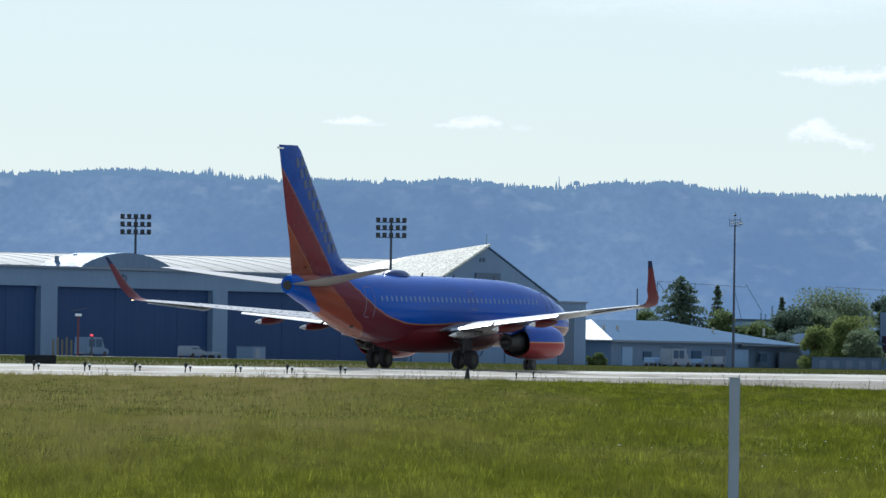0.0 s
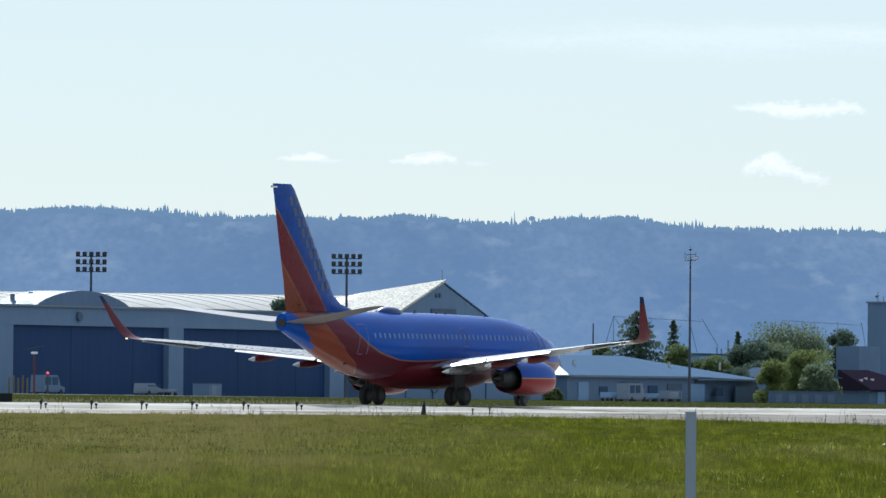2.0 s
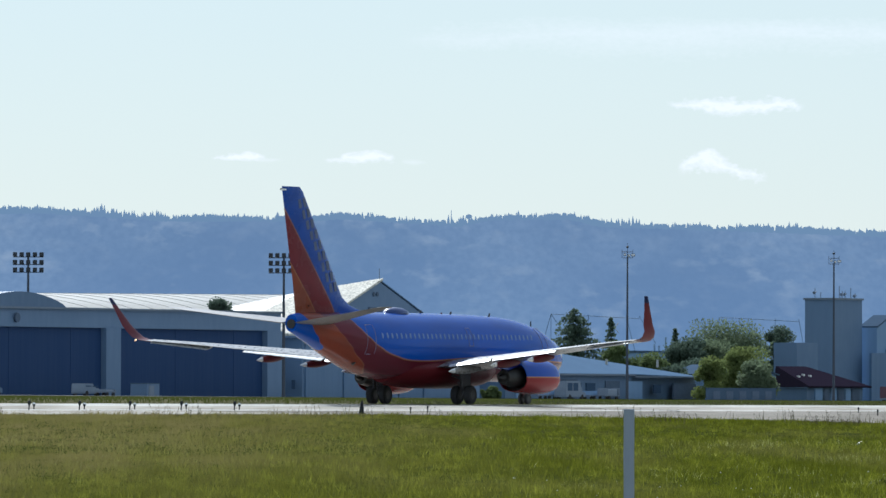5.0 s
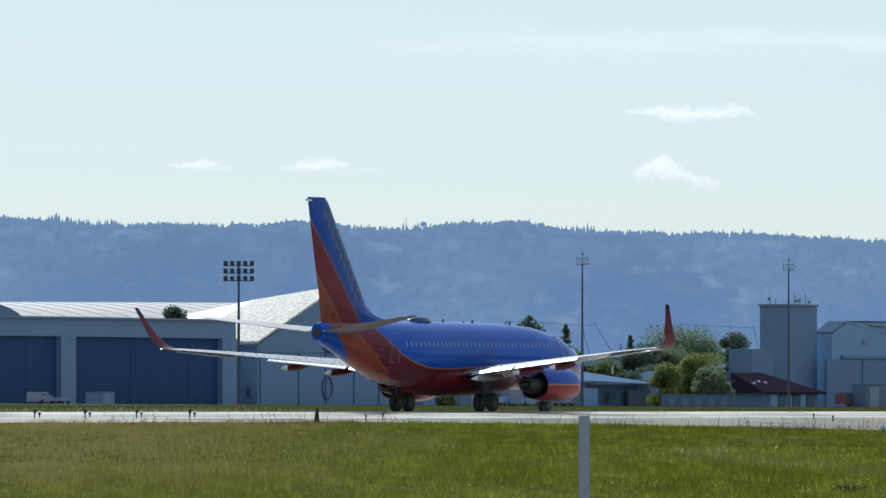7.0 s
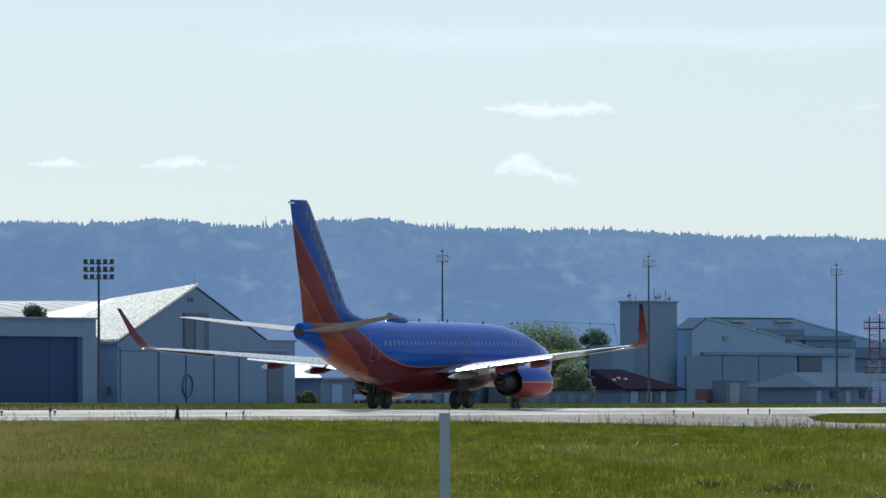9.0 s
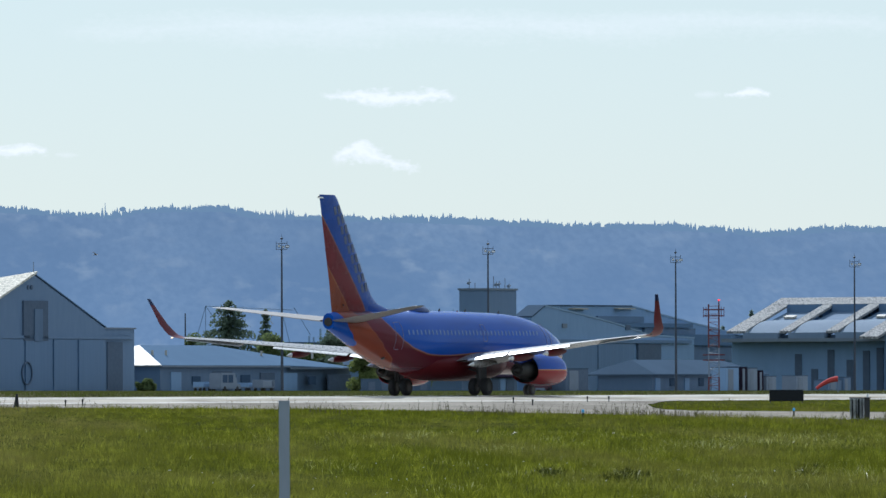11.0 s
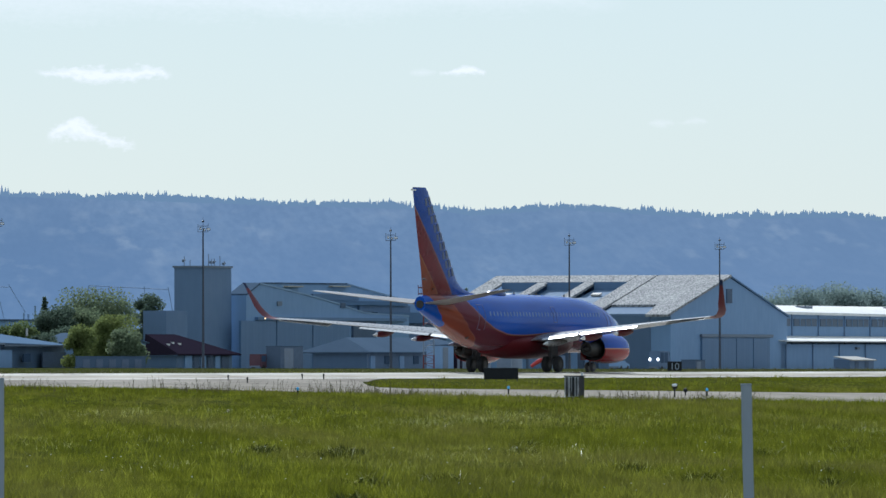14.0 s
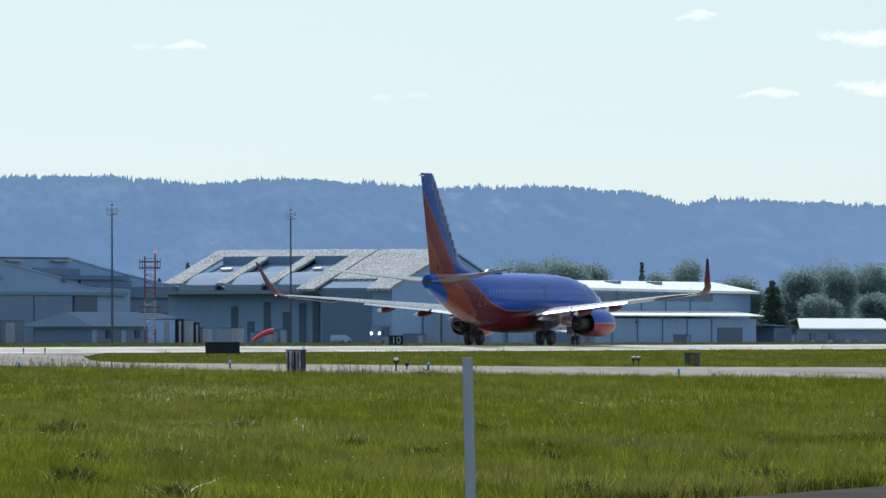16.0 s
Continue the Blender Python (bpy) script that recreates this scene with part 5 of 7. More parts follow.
def white_building():
    b = 600
    a0, a1, a2 = along_at(1900, b), along_at(2316, b), along_at(2356, b)
    top = thing("workshop_building", site(a0, b), "two-storey pale workshop with white roof and lower canopy roof", "building")
    L, E = a1 - a0, a2 - a0
    z0 = ground_z(*field(a0 + L / 2, b))
    R = along_at(2356, b + 7.5) - a0  # the right-hand end of the upper roof
    B = 12  # the upper storey stands back along the line of the front
    add(top, "upper_wall", ((B, 9, 4, L + B, 25, 9.9 - z0),), M_WALL_PALE)
    add(top, "lower_wall", ((0, 0, -1, E - 2, 20, 4.6),), M_WALL_PALE)
    slab(top, "roof", [(B - 1, 7.5, 10.1 - z0), (R, 7.5, 9.5 - z0), (R - 2, 16, 11.3 - z0), (B - 1, 16, 11.3 - z0)], 0.45, M_ROOF_WHITE, "bright white low-pitched roof")
    slab(top, "roof_back", [(B - 1, 16.05, 11.3 - z0), (R - 2, 16.05, 11.3 - z0), (R, 25, 9.5 - z0), (B - 1, 25, 10.1 - z0)], 0.35, M_ROOF)
    add(top, "end_wall", ((L + B, 9.02, 4, R - 1, 24.98, 9.3 - z0),), M_WALL_PALE)
    slab(top, "canopy_roof", [(-1, -1.5, 5.0 - z0), (E - 2, -1.5, 5.0 - z0), (E + 10, 8.9, 5.9 - z0), (-1, 8.9, 5.9 - z0)], 0.2, M_ROOF_WHITE, "white canopy roof along the front")
    n = 9
    for k in range(n):
        x0 = 2 + k * (L - 3) / n
        w = (L - 3) / n
        add(top, "window", ((x0 + B + 0.8, 8.85, 7.6 - z0, x0 + B + w - 0.8, 9.02, 8.9 - z0),), M_GREY_PANE, "band of dull grey window panes")
        for j in range(1, 4):
            x = x0 + 0.8 + (w - 1.6) * j / 4
            add(top, "mullion", ((x + B - 0.06, 8.78, 7.6 - z0, x + B + 0.06, 8.86, 8.9 - z0),), M_WALL_PALE)
        add(top, "downpipe", ((x0 + B - 0.15, 8.8, 4.4, x0 + B + 0.05, 9.0, 10 - z0),), M_WALL_BLUE)
        add(top, "downpipe", ((x0 - 0.15, -0.2, -0.3, x0 + 0.05, 0, 4.6),), M_WALL_BLUE)
    add(top, "doorway", ((E - 21, -0.15, -0.3, E - 9, 0.02, 3.0),), M_SHADE, "doorway panel, its inner shade put into dark colour")
    for x in (L * 0.3, L * 0.55):
        add(top, "wall_lamp", ((x, -0.5, 3.7, x + 1.2, 0, 4.1),), M_TRIM)
    for x in (L * 0.25, L * 0.62, L * 0.8):
        add(top, "roof_unit", ((x + B, 12, 10.4 - z0, x + B + 3, 14, 11.2 - z0),), M_TRIM)
    return top


def small_shed():
    b = 600
    a0, a1 = along_at(2392, b), along_at(2590, b)
    top = thing("shed", site(a0, b), "small shed with glaring white roof beside trees", "shed")
    z0 = ground_z(*field(a0, b))
    L = a1 - a0
    add(top, "wall", ((9.5, 0.5, -1, L, 5.5, 2.7 - z0), (0.5, 1.5, -1, 9.5, 8, 2.9 - z0)), M_WALL_GREY)
    slab(top, "roof_slope", [(9, -0.3, 2.85 - z0), (L + 1, -0.3, 2.85 - z0), (L + 10, 6, 4.7 - z0), (24, 6, 4.7 - z0)], 0.25, M_ROOF_WHITE, "bright white roof slope")
    slab(top, "roof_back", [(24, 6.05, 4.7 - z0), (L + 10, 6.05, 4.7 - z0), (L + 16, 12.3, 2.85 - z0), (24, 12.3, 2.85 - z0)], 0.2, M_ROOF)
    slab(top, "porch_roof", [(-1, 0.5, 3.3 - z0), (9, 0.5, 3.3 - z0), (9, 9, 3.7 - z0), (-1, 9, 3.7 - z0)], 0.2, M_ROOF_GREY)
    for x in (3, 16, 26):
        add(top, "door", ((x, 0.3, -0.3, x + 3, 0.52, 2.2),), M_SHADE)
    for k in range(4):
        add(top, "stored_crate", ((12 + 9 * k, -1.4, -0.3, 14 + 9 * k, -0.2, 0.9),), M_WALL_PALE)
    return top


def gabled_store():
    b = 612
    a0, am, a1 = (along_at(u, b) for u in (688, 726, 776))
    top = thing("store_building", site(a0, b), "small pale grey gabled store behind shrubs", "building")
    d = dist_at(726, b)
    z0 = ground_z(*field(am, b))
    W, m, ze, zp = a1 - a0, am - a0, height(157, d) - z0, height(143, d) - z0
    bm = bmesh.new()
    loft(bm, [[(0, y, -0.5), (W, y, -0.5), (W, y, ze), (m, y, zp), (0, y, ze)] for y in (0, 9)])
    part("wall", bm, M_WALL_PALE, top)
    slab(top, "roof_slope", [(-0.5, -0.4, ze - 0.05), (m, -0.4, zp + 0.2), (m, 9.4, zp + 0.2), (-0.5, 9.4, ze - 0.05)], 0.18, M_ROOF_GREY)
    slab(top, "roof_slope", [(m + 0.02, -0.4, zp + 0.2), (W + 0.5, -0.4, ze - 0.05), (W + 0.5, 9.4, ze - 0.05), (m + 0.02, 9.4, zp + 0.2)], 0.18, M_ROOF_GREY)
    add(top, "door", ((m - 1.2, -0.1, -0.3, m + 1.4, 0.02, 2.2),), M_SHADE)
    return top


def yard_wall():
    b = 584
    a0, a1 = along_at(655, b), along_at(776, b)
    top = thing("yard_wall", site(a0, b), "low blue-grey yard wall with open bays beneath the trees", "wall")
    L = a1 - a0
    z = 1.75
    add(top, "wall_panel", ((0, 0, -0.4, L, 0.25, z),), M_ROOF_GREY)
    add(top, "coping", ((-0.1, -0.06, z, L + 0.1, 0.31, z + 0.1),), M_ROOF_GREY)
    for k in range(5):
        x = L * (0.08 + 0.19 * k)
        add(top, "open_bay", ((x, -0.05, 0, x + L * 0.1, 0.01, z - 0.35),), M_SHADE)
    return top


for make in (gabled_store, yard_wall, big_hangar, gable_hangar, low_building, stack_building, tower_building, sloped_hangars, skylight_hangar, white_building, small_shed):
    make()


# ---- masts, lights and signs ----
M_MAST = worn("galvanised_steel", (0.05, 0.062, 0.085), (0.04, 0.05, 0.068), 0.7, 0.0)
M_LAMPBOX = worn("lamp_housing", (0.02, 0.024, 0.03), (0.03, 0.033, 0.04), 0.5)
M_LENS = plain("lamp_lens", (0.7, 0.72, 0.74), 0.15, 0, 0.7)
M_MAST_RED = worn("mast_red", (0.13, 0.03, 0.034), (0.1, 0.027, 0.03), 0.7)
M_MAST_WHITE = worn("mast_white", (0.2, 0.25, 0.32), (0.17, 0.21, 0.27), 0.6)
M_POST = worn("weathered_white_post", (0.36, 0.4, 0.46), (0.28, 0.32, 0.37), 0.7, 0, 1.5, 9.0, (1, 1, 0.4), bump=0.2)
M_BLACK = worn("sign_back_black", (0.018, 0.02, 0.023), (0.03, 0.032, 0.035), 0.6, 0, 1.0, 8.0, spec=0.15)
M_SILVER = worn("crumpled_silver", (0.8, 0.8, 0.8), (0.14, 0.15, 0.16), 0.3, 0.25, 2.2, 9.0, (1, 1, 0.35), amount=1.0, bump=0.8)
M_GREENBOX = worn("dark_green_box", (0.02, 0.05, 0.04), (0.03, 0.06, 0.045), 0.5)
M_OCHRE = worn("ochre_panel", (0.16, 0.12, 0.03), (0.12, 0.09, 0.03), 0.6)
M_BLUE_LENS = plain("blue_lens", (0.07, 0.3, 0.55), 0.1, 0, 0.6, glow=0.2)
M_RED_BEACON = plain("red_beacon", (0.9, 0.06, 0.07), 0.2, glow=1.1)
M_WHITE_GLOW = plain("lit_headlamp", (1.0, 0.96, 0.88), 0.2, glow=4.0)
M_SOCK = worn("windsock_fabric", (0.62, 0.07, 0.06), (0.5, 0.05, 0.05), 0.8)
# vehicle white dulled to blue-grey, apron haze put into the colour
M_CAR_WHITE = worn("hazed_vehicle_white", (0.2, 0.245, 0.31), (0.16, 0.2, 0.26), 0.5)
M_YELLOW = worn("yellow_paint", (0.12, 0.11, 0.08), (0.1, 0.09, 0.07), 0.7)


def flood_mast(u, b, label):
    p = line_at(u, b)
    top = thing("floodlight_mast", pose(*p, 0, 0, -math.degrees(u * TICK)), label, "floodlight", "stadium-style floodlight masts")
    h = height(-54, dist_at(u, b)) - p.z
    part("pole", tube(bmesh.new(), (0, 0, -0.3), (0, 0, h), 0.24, 0.13, 12), M_MAST, top)
    for row in range(3):
        z = h - 0.25 - row * 0.98
        part("crossbar", tube(bmesh.new(), (-1.95, 0, z - 0.35), (1.95, 0, z - 0.35), 0.06, n=6), M_MAST, top)
        for k in range(5):
            x = (-1.7, -0.85, 0.0, 0.85, 1.7)[k]
            lamp = part("lamp", boxes((x - 0.28, -0.3, z - 0.28, x + 0.28, 0.25, z + 0.26), bevel=0.06), M_LAMPBOX, top, "dark boxy floodlight")
            part("visor", boxes((x - 0.3, 0.25, z - 0.3, x + 0.3, 0.55, z - 0.24)), M_LENS, lamp)
    return top


def apron_mast(u, v, b=563):
    p = line_at(u, b)
    top = thing("apron_light_mast", pose(*p, 0, 0, -math.degrees(u * TICK)), "tall thin apron light mast with railed lamp platform", "light mast", "apron light masts")
    h = height(v, dist_at(u, b)) - p.z
    part("pole", tube(bmesh.new(), (0, 0, -0.3), (0, 0, h), 0.2, 0.1, 12), M_MAST, top)
    bm = bmesh.new()
    for k in range(12):
        a, c = k * math.tau / 12, (k + 1) * math.tau / 12
        for z in (h - 0.1, h + 0.7):
            tube(bm, (0.72 * math.cos(a), 0.72 * math.sin(a), z), (0.72 * math.cos(c), 0.72 * math.sin(c), z), 0.03, n=4)
        if k % 3 == 0:
            tube(bm, (0.72 * math.cos(a), 0.72 * math.sin(a), h - 0.1), (0.72 * math.cos(a), 0.72 * math.sin(a), h + 1.0), 0.03, n=4)
            tube(bm, (0, 0, h - 0.1), (0.72 * math.cos(a), 0.72 * math.sin(a), h - 0.1), 0.035, n=4)
    part("platform_rail", bm, M_MAST, top)
    part("spike", tube(bmesh.new(), (0, 0, h), (0, 0, h + 1.9), 0.05, 0.02, 6), M_MAST, top)
    for x, z, w in ((0.75, 0.28, 0.55), (-0.35, 0.35, 0.35), (0.2, 0.2, 0.3)):
        lamp = part("lamp", boxes((x - w / 2, -0.3, h + z - 0.18, x + w / 2, 0.3, h + z + 0.18), bevel=0.05), M_LAMPBOX, top)
        part("lens", boxes((x - w / 2 + 0.04, -0.33, h + z - 0.12, x + w / 2 - 0.04, -0.3, h + z + 0.12)), M_LENS, lamp)
    ball_bm = bmesh.new()
    ball(ball_bm, (0, 0, h + 1.35), 0.22, (1, 1, 0.8), 1)
    part("top_lamp", ball_bm, M_LAMPBOX, top)
    return top


def obstruction_mast():
    u, b = 1277, 560
    p = line_at(u, b)
    d = dist_at(u, b)
    top = thing("antenna_mast", pose(*p, 0, 0, -math.degrees(u * TICK)), "red and white banded lattice antenna mast with lit red beacon", "mast")
    h = height(52, d) - p.z
    for x in (-0.75, 0.75):
        for k in range(6):
            z0, z1 = h * k / 6, h * (k + 1) / 6
            part("mast_section", tube(bmesh.new(), (x, 0, z0 - (0.3 if k == 0 else 0)), (x, 0, z1), 0.11, 0.11, 6), M_MAST_WHITE if k in (1, 2) else M_MAST_RED, top)
    for k in range(22):
        z = h * (k + 0.5) / 22
        paint = M_MAST_WHITE if 3 < k < 11 else M_MAST_RED
        if k % 2 or k > 17:
            part("rung", tube(bmesh.new(), (-0.75, 0, z), (0.75, 0, z), 0.045, n=5), paint, top)
        if k < 17:
            s1 = 1 if k % 2 else -1
            part("brace", tube(bmesh.new(), (-0.75 * s1, 0, z), (0.75 * s1, 0, z + h / 22), 0.035, n=5), paint, top)
    for z, w in ((h - 0.8, 1.5), (h - 1.7, 1.5), (h - 4.6, 0.9), (h * 0.42, 1.6), (h * 0.36, 1.6)):
        part("crossarm", tube(bmesh.new(), (-w, 0, z), (w, 0, z), 0.11, n=6), M_MAST_RED, top)
    for x in (-1.5, -1.1, 1.1, 1.5):
        part("dipole", tube(bmesh.new(), (x, 0, h - 1.9), (x, 0, h - 0.4), 0.05, n=5), M_MAST_RED, top)
    bm = bmesh.new()
    ball(bm, (0.75, 0, h + 0.6), 0.19, (1, 1, 0.9), 2)
    part("beacon", bm, M_RED_BEACON, top, "lit red obstruction beacon")
    part("beacon_stem", tube(bmesh.new(), (0.75, 0, h), (0.75, 0, h + 0.5), 0.08, n=6), M_MAST_RED, top)
    return top


# steel turned pale blue, the haze of distance being in its colour
M_HAZE_STEEL = worn("haze_painted_steel", (0.17, 0.25, 0.38), (0.15, 0.22, 0.34), 0.7)


def gantry(u0, u1, v, legs, b=760):
    """A thin far lattice gantry of a power yard."""
    p, q = line_at(u0, b), line_at(u1, b)
    top = thing("power_gantry", pose(*p), "thin far steel gantry of a power yard", "gantry", "power yard gantries")
    h = height(v, dist_at(u0, b)) - p.z
    r = q - p
    for k, (name, a, c) in enumerate([("beam", (0, 0, h), (r.x, r.y, h - 0.5))] + [("leg", (r.x * f, r.y * f, h), (r.x * f + e, r.y * f, -0.3 if drop > 7 else h - drop)) for f, e, drop in legs]):
        part(name, tube(bmesh.new(), a, c, 0.06, n=5), M_HAZE_STEEL, top)
    return top


def sign_board(u, b, w, h, lift, label, mat, name="airfield_sign", turn=0.0, digits=""):
    p = line_at(u, b)
    top = thing(name, pose(*p, 0, 0, -math.degrees(u * TICK) + turn), label, "sign")
    board = part("board", boxes((-w / 2, -0.09, lift, w / 2, 0.09, lift + h), bevel=0.02), mat, top)
    part("frame_rail", boxes((-w / 2 - 0.02, -0.11, lift + h, w / 2 + 0.02, 0.11, lift + h + 0.03)), M_MAST, top)
    n = max(2, round(w / 0.7))
    for k in range(n + 1):
        x = -w / 2 + 0.08 + (w - 0.16) * k / n
        part("leg", tube(bmesh.new(), (x, 0, -0.1), (x, 0, lift + 0.02), 0.03, n=6), M_MAST, top)
    if digits:
        cu = bpy.data.curves.new("digits", "FONT")
        cu.body, cu.size, cu.extrude, cu.align_x = digits, h * 1.1, 0.01, "CENTER"
        me = bpy.data.meshes.new_from_object(new("digits", cu))
        bpy.data.objects.remove(bpy.data.objects["digits"])
        me.materials.append(M_POST)
        ob = new("digits", me)
        ob.parent, ob.matrix_basis = board, pose(0, -0.105, lift + h * 0.12, 90, 0, 0)
    return top


def runway_light(u, b, h, name="runway_light", label="small dark runway edge light on a stem", lens=None, group="runway edge lights", tilt=0, thick=1.0):
    p = line_at(u, b)
    top = thing(name, pose(p.x, p.y, p.z + 0.02, 0, tilt, 0), label, "airfield light", group)
    part("stem", tube(bmesh.new(), (0, 0, -0.05), (0, 0, h * 0.62), 0.035, 0.03, 8), M_BLACK, top)
    part("housing", tube(bmesh.new(), (0, 0, h * 0.5), (0, 0, h * 0.82), 0.07 * thick, 0.11 * thick, 10), M_BLACK, top)
    bm = bmesh.new()
    ball(bm, (0, 0, h * 0.86), 0.10 * thick, (1, 1, 0.9), 2)
    part("lens", bm, lens or M_BLACK, top)
    return top


for u, lab in ((-547, "dark floodlight mast with three rows of lamps above the hangar"), (-95, "dark floodlight mast with three rows of lamps by the gabled hangar")):
    flood_mast(u, 609 if u < -300 else 586, lab)
for u, v in ((513, -49), (878, -39), (1210, -23), (1526, -14), (1792, -6)):
    apron_mast(u, v)
obstruction_mast()
gantry(378, 534, 52, ((0, -4.5, 9), (0, 0, 8), (0.0, 3.5, 5), (0.42, 0, 8), (0.85, 4, 9), (1.0, 3, 5)))
gantry(676, 816, 57, ((0, -3, 8), (0.25, 0, 8), (0.7, 0, 8), (1.0, 3, 8)))
for u, h in ((342, 11.5), (352, 8.0), (1150, 9.5)):
    p = line_at(u, 720)
    ob = part("radio_pole", tube(bmesh.new(), (0, 0, -0.3), (0, 0, h + 2), 0.22, 0.1, 6), M_MAST, at=pose(*p))
    tagged(ob, "thin grey radio pole behind the buildings", "pole")

sign_board(1405, 226, 2.06, 0.66, 0.12, "black back of a wide guidance sign on the grass island", M_BLACK)
sign_board(-712, 285, 1.85, 0.5, 0.1, "black back of a wide guidance sign beyond the runway", M_BLACK)
sign_board(1712, 291, 1.15, 0.72, 0.14, "black runway sign numbered ten beyond the runway", M_BLACK, digits="10")


def marker_box(u, d, w, h, depth, mat_front, mat_side, label, name, ridge=False):
    p = far_at(u, d)
    top = thing(name, pose(*p, 0, 0, -math.degrees(u * TICK) - 26), label, "equipment box")
    part("front_panel", boxes((-w / 2, -depth / 2, 0.06, w / 2, -depth / 2 + 0.03, h), bevel=0.008), mat_front, top)
    part("cabinet", boxes((-w / 2 + 0.01, -depth / 2 + 0.032, 0.04, w / 2 - 0.01, depth / 2, h - 0.02), bevel=0.02), mat_side, top)
    part("lid", boxes((-w / 2 - 0.03, -depth / 2 - 0.02, h - 0.02, w / 2 + 0.03, depth / 2 + 0.03, h + 0.03), bevel=0.01), mat_side, top)
    for x in (-w / 2 + 0.06, w / 2 - 0.06):
        part("foot", boxes((x - 0.04, -depth / 2 + 0.05, -0.08, x + 0.04, depth / 2 - 0.05, 0.06)), M_BLACK, top)
    if ridge:
        for x, wd in ((-0.2, 0.05), (-0.02, 0.03), (0.12, 0.07), (0.28, 0.03)):
            part("dark_stripe", boxes((x - wd, -depth / 2 - 0.045, 0.1, x + wd * 0.4, -depth / 2 - 0.035, h - 0.05)), M_BLACK, top)
        for k in range(7):
            x = -w / 2 + 0.05 + (w - 0.1) * k / 6
            part("corrugation", tube(bmesh.new(), (x, -depth / 2 - 0.01, 0.1), (x + 0.02 * (k % 2), -depth / 2 - 0.015, h - 0.06), 0.028, 0.02, 5), mat_front, top)
    return top


box_1 = marker_box(1535, 405, 0.72, 1.0, 0.62, M_SILVER, M_BLACK, "crumpled silver and black equipment cabinet beside the taxiway", "equipment_cabinet", True)
part("status_lamp", tube(bmesh.new(), (0.28, 0.2, 1.03), (0.28, 0.2, 1.16), 0.06, 0.05, 8), M_LENS, box_1)
box_2 = marker_box(2236, 466, 0.62, 0.68, 0.62, M_GREENBOX, M_GREENBOX, "dark green electrical cabinet with ochre panel on the grass island", "electrical_cabinet")
part("ochre_panel", boxes((0.05, -0.33, 0.1, 0.3, -0.312, 0.6)), M_OCHRE, box_2)


def glide_lamp(u, d, h, heads, label):
    p = far_at(u, d)
    top = thing("approach_lamp", pose(*p, 0, 0, -math.degrees(u * TICK)), label, "airfield light", "white approach lamps")
    for x in heads:
        part("stem", tube(bmesh.new(), (x, 0, -0.05), (x, 0, h * 0.7), 0.035, n=8), M_BLACK, top)
        head = part("head", tube(bmesh.new(), (x, 0.1, h * 0.78), (x, -0.08, h * 0.86), 0.10, 0.13, 12), M_BLACK, top)
        bm = bmesh.new()
        ball(bm, (x, -0.02, h * 0.97), 0.115, (1.15, 1, 0.7), 2)
        part("white_cap", bm, M_LENS, head)
    return top


glide_lamp(1712, 412, 0.6, (0,), "single white-capped lamp on a dark stem beside the taxiway")
glide_lamp(2136, 466, 0.45, (-0.12, 0.14), "pair of white-capped lamps on the grass island")
runway_light(1731, 171, 0.32, label="low dark fitting beside a white-capped lamp", group="")
for u, d in ((2212, 387), (1418, 424), (1045, 404), (1769, 420)):
    p = far_at(u, d)
    top = thing("taxiway_light", pose(*p), "blue taxiway edge light on a short stem", "airfield light", "blue taxiway edge lights")
    part("stem", tube(bmesh.new(), (0, 0, -0.05), (0, 0, 0.28), 0.04, n=8), M_BLACK, top)
    bm = bmesh.new()
    ball(bm, (0, 0, 0.34), 0.07, (1, 1, 1.25), 2)
    part("lens", bm, M_BLUE_LENS, top)
for u in (-724, -634, -545, -456, -367, -276, -182):
    runway_light(u, 238, 0.5, tilt=4, thick=0.8)
    runway_light(u + 9, 240, 0.34, "marker_lamp", "small pale marker lamp beside a runway light", M_LENS, "pale marker lamps", thick=0.75)
for u, b in ((922, 231), (956, 222), (1053, 234), (1091, 234), (130, 229), (160, 232)):
    runway_light(u, b, 0.36, thick=0.5)

p = line_at(43, 226.5)
top = thing("marker_cone", pose(*p), "dark tapered marker standing at the runway edge", "marker")
part("foot", boxes((-0.2, -0.2, -0.05, 0.2, 0.2, 0.06), bevel=0.02), M_BLACK, top)
part("body", tube(bmesh.new(), (0, 0, 0.05), (0.03, 0, 0.72), 0.15, 0.05, 14), M_BLACK, top)

# white posts near the camera
for u, v, lean in ((516.5, 222.3, 0.0), (1846, 235.0, -1.2)):
    d = 80
    x, y = d * math.sin(u * TICK), d * math.cos(u * TICK)
    top = thing("marker_post", pose(x, y, -1.8, 0, lean, -math.degrees(u * TICK)), "weathered white square post standing in the field", "post", "white posts")
    h = height(v, d) + 1.8
    bm = bmesh.new()
    n = 16
    rings = []
    for k in range(n + 1):
        wob = 0.0025 * noise.noise((u, k * 0.7, 0))
        rings.append([(sx * 0.048 + wob, sy * 0.048, -0.3 + (h + 0.3) * k / n) for sx, sy in ((-1, -1), (1, -1), (1, 1), (-1, 1))])
    loft(bm, rings)
    bmesh.ops.bevel(bm, geom=[e for e in bm.edges if abs((e.verts[0].co - e.verts[1].co).normalized().z) > 0.9], offset=0.006, segments=2, affect="EDGES")
    part("shaft", bm, M_POST, top)
    part("cap", boxes((-0.051, -0.051, h, 0.051, 0.051, h + 0.012), bevel=0.004), M_POST, top)


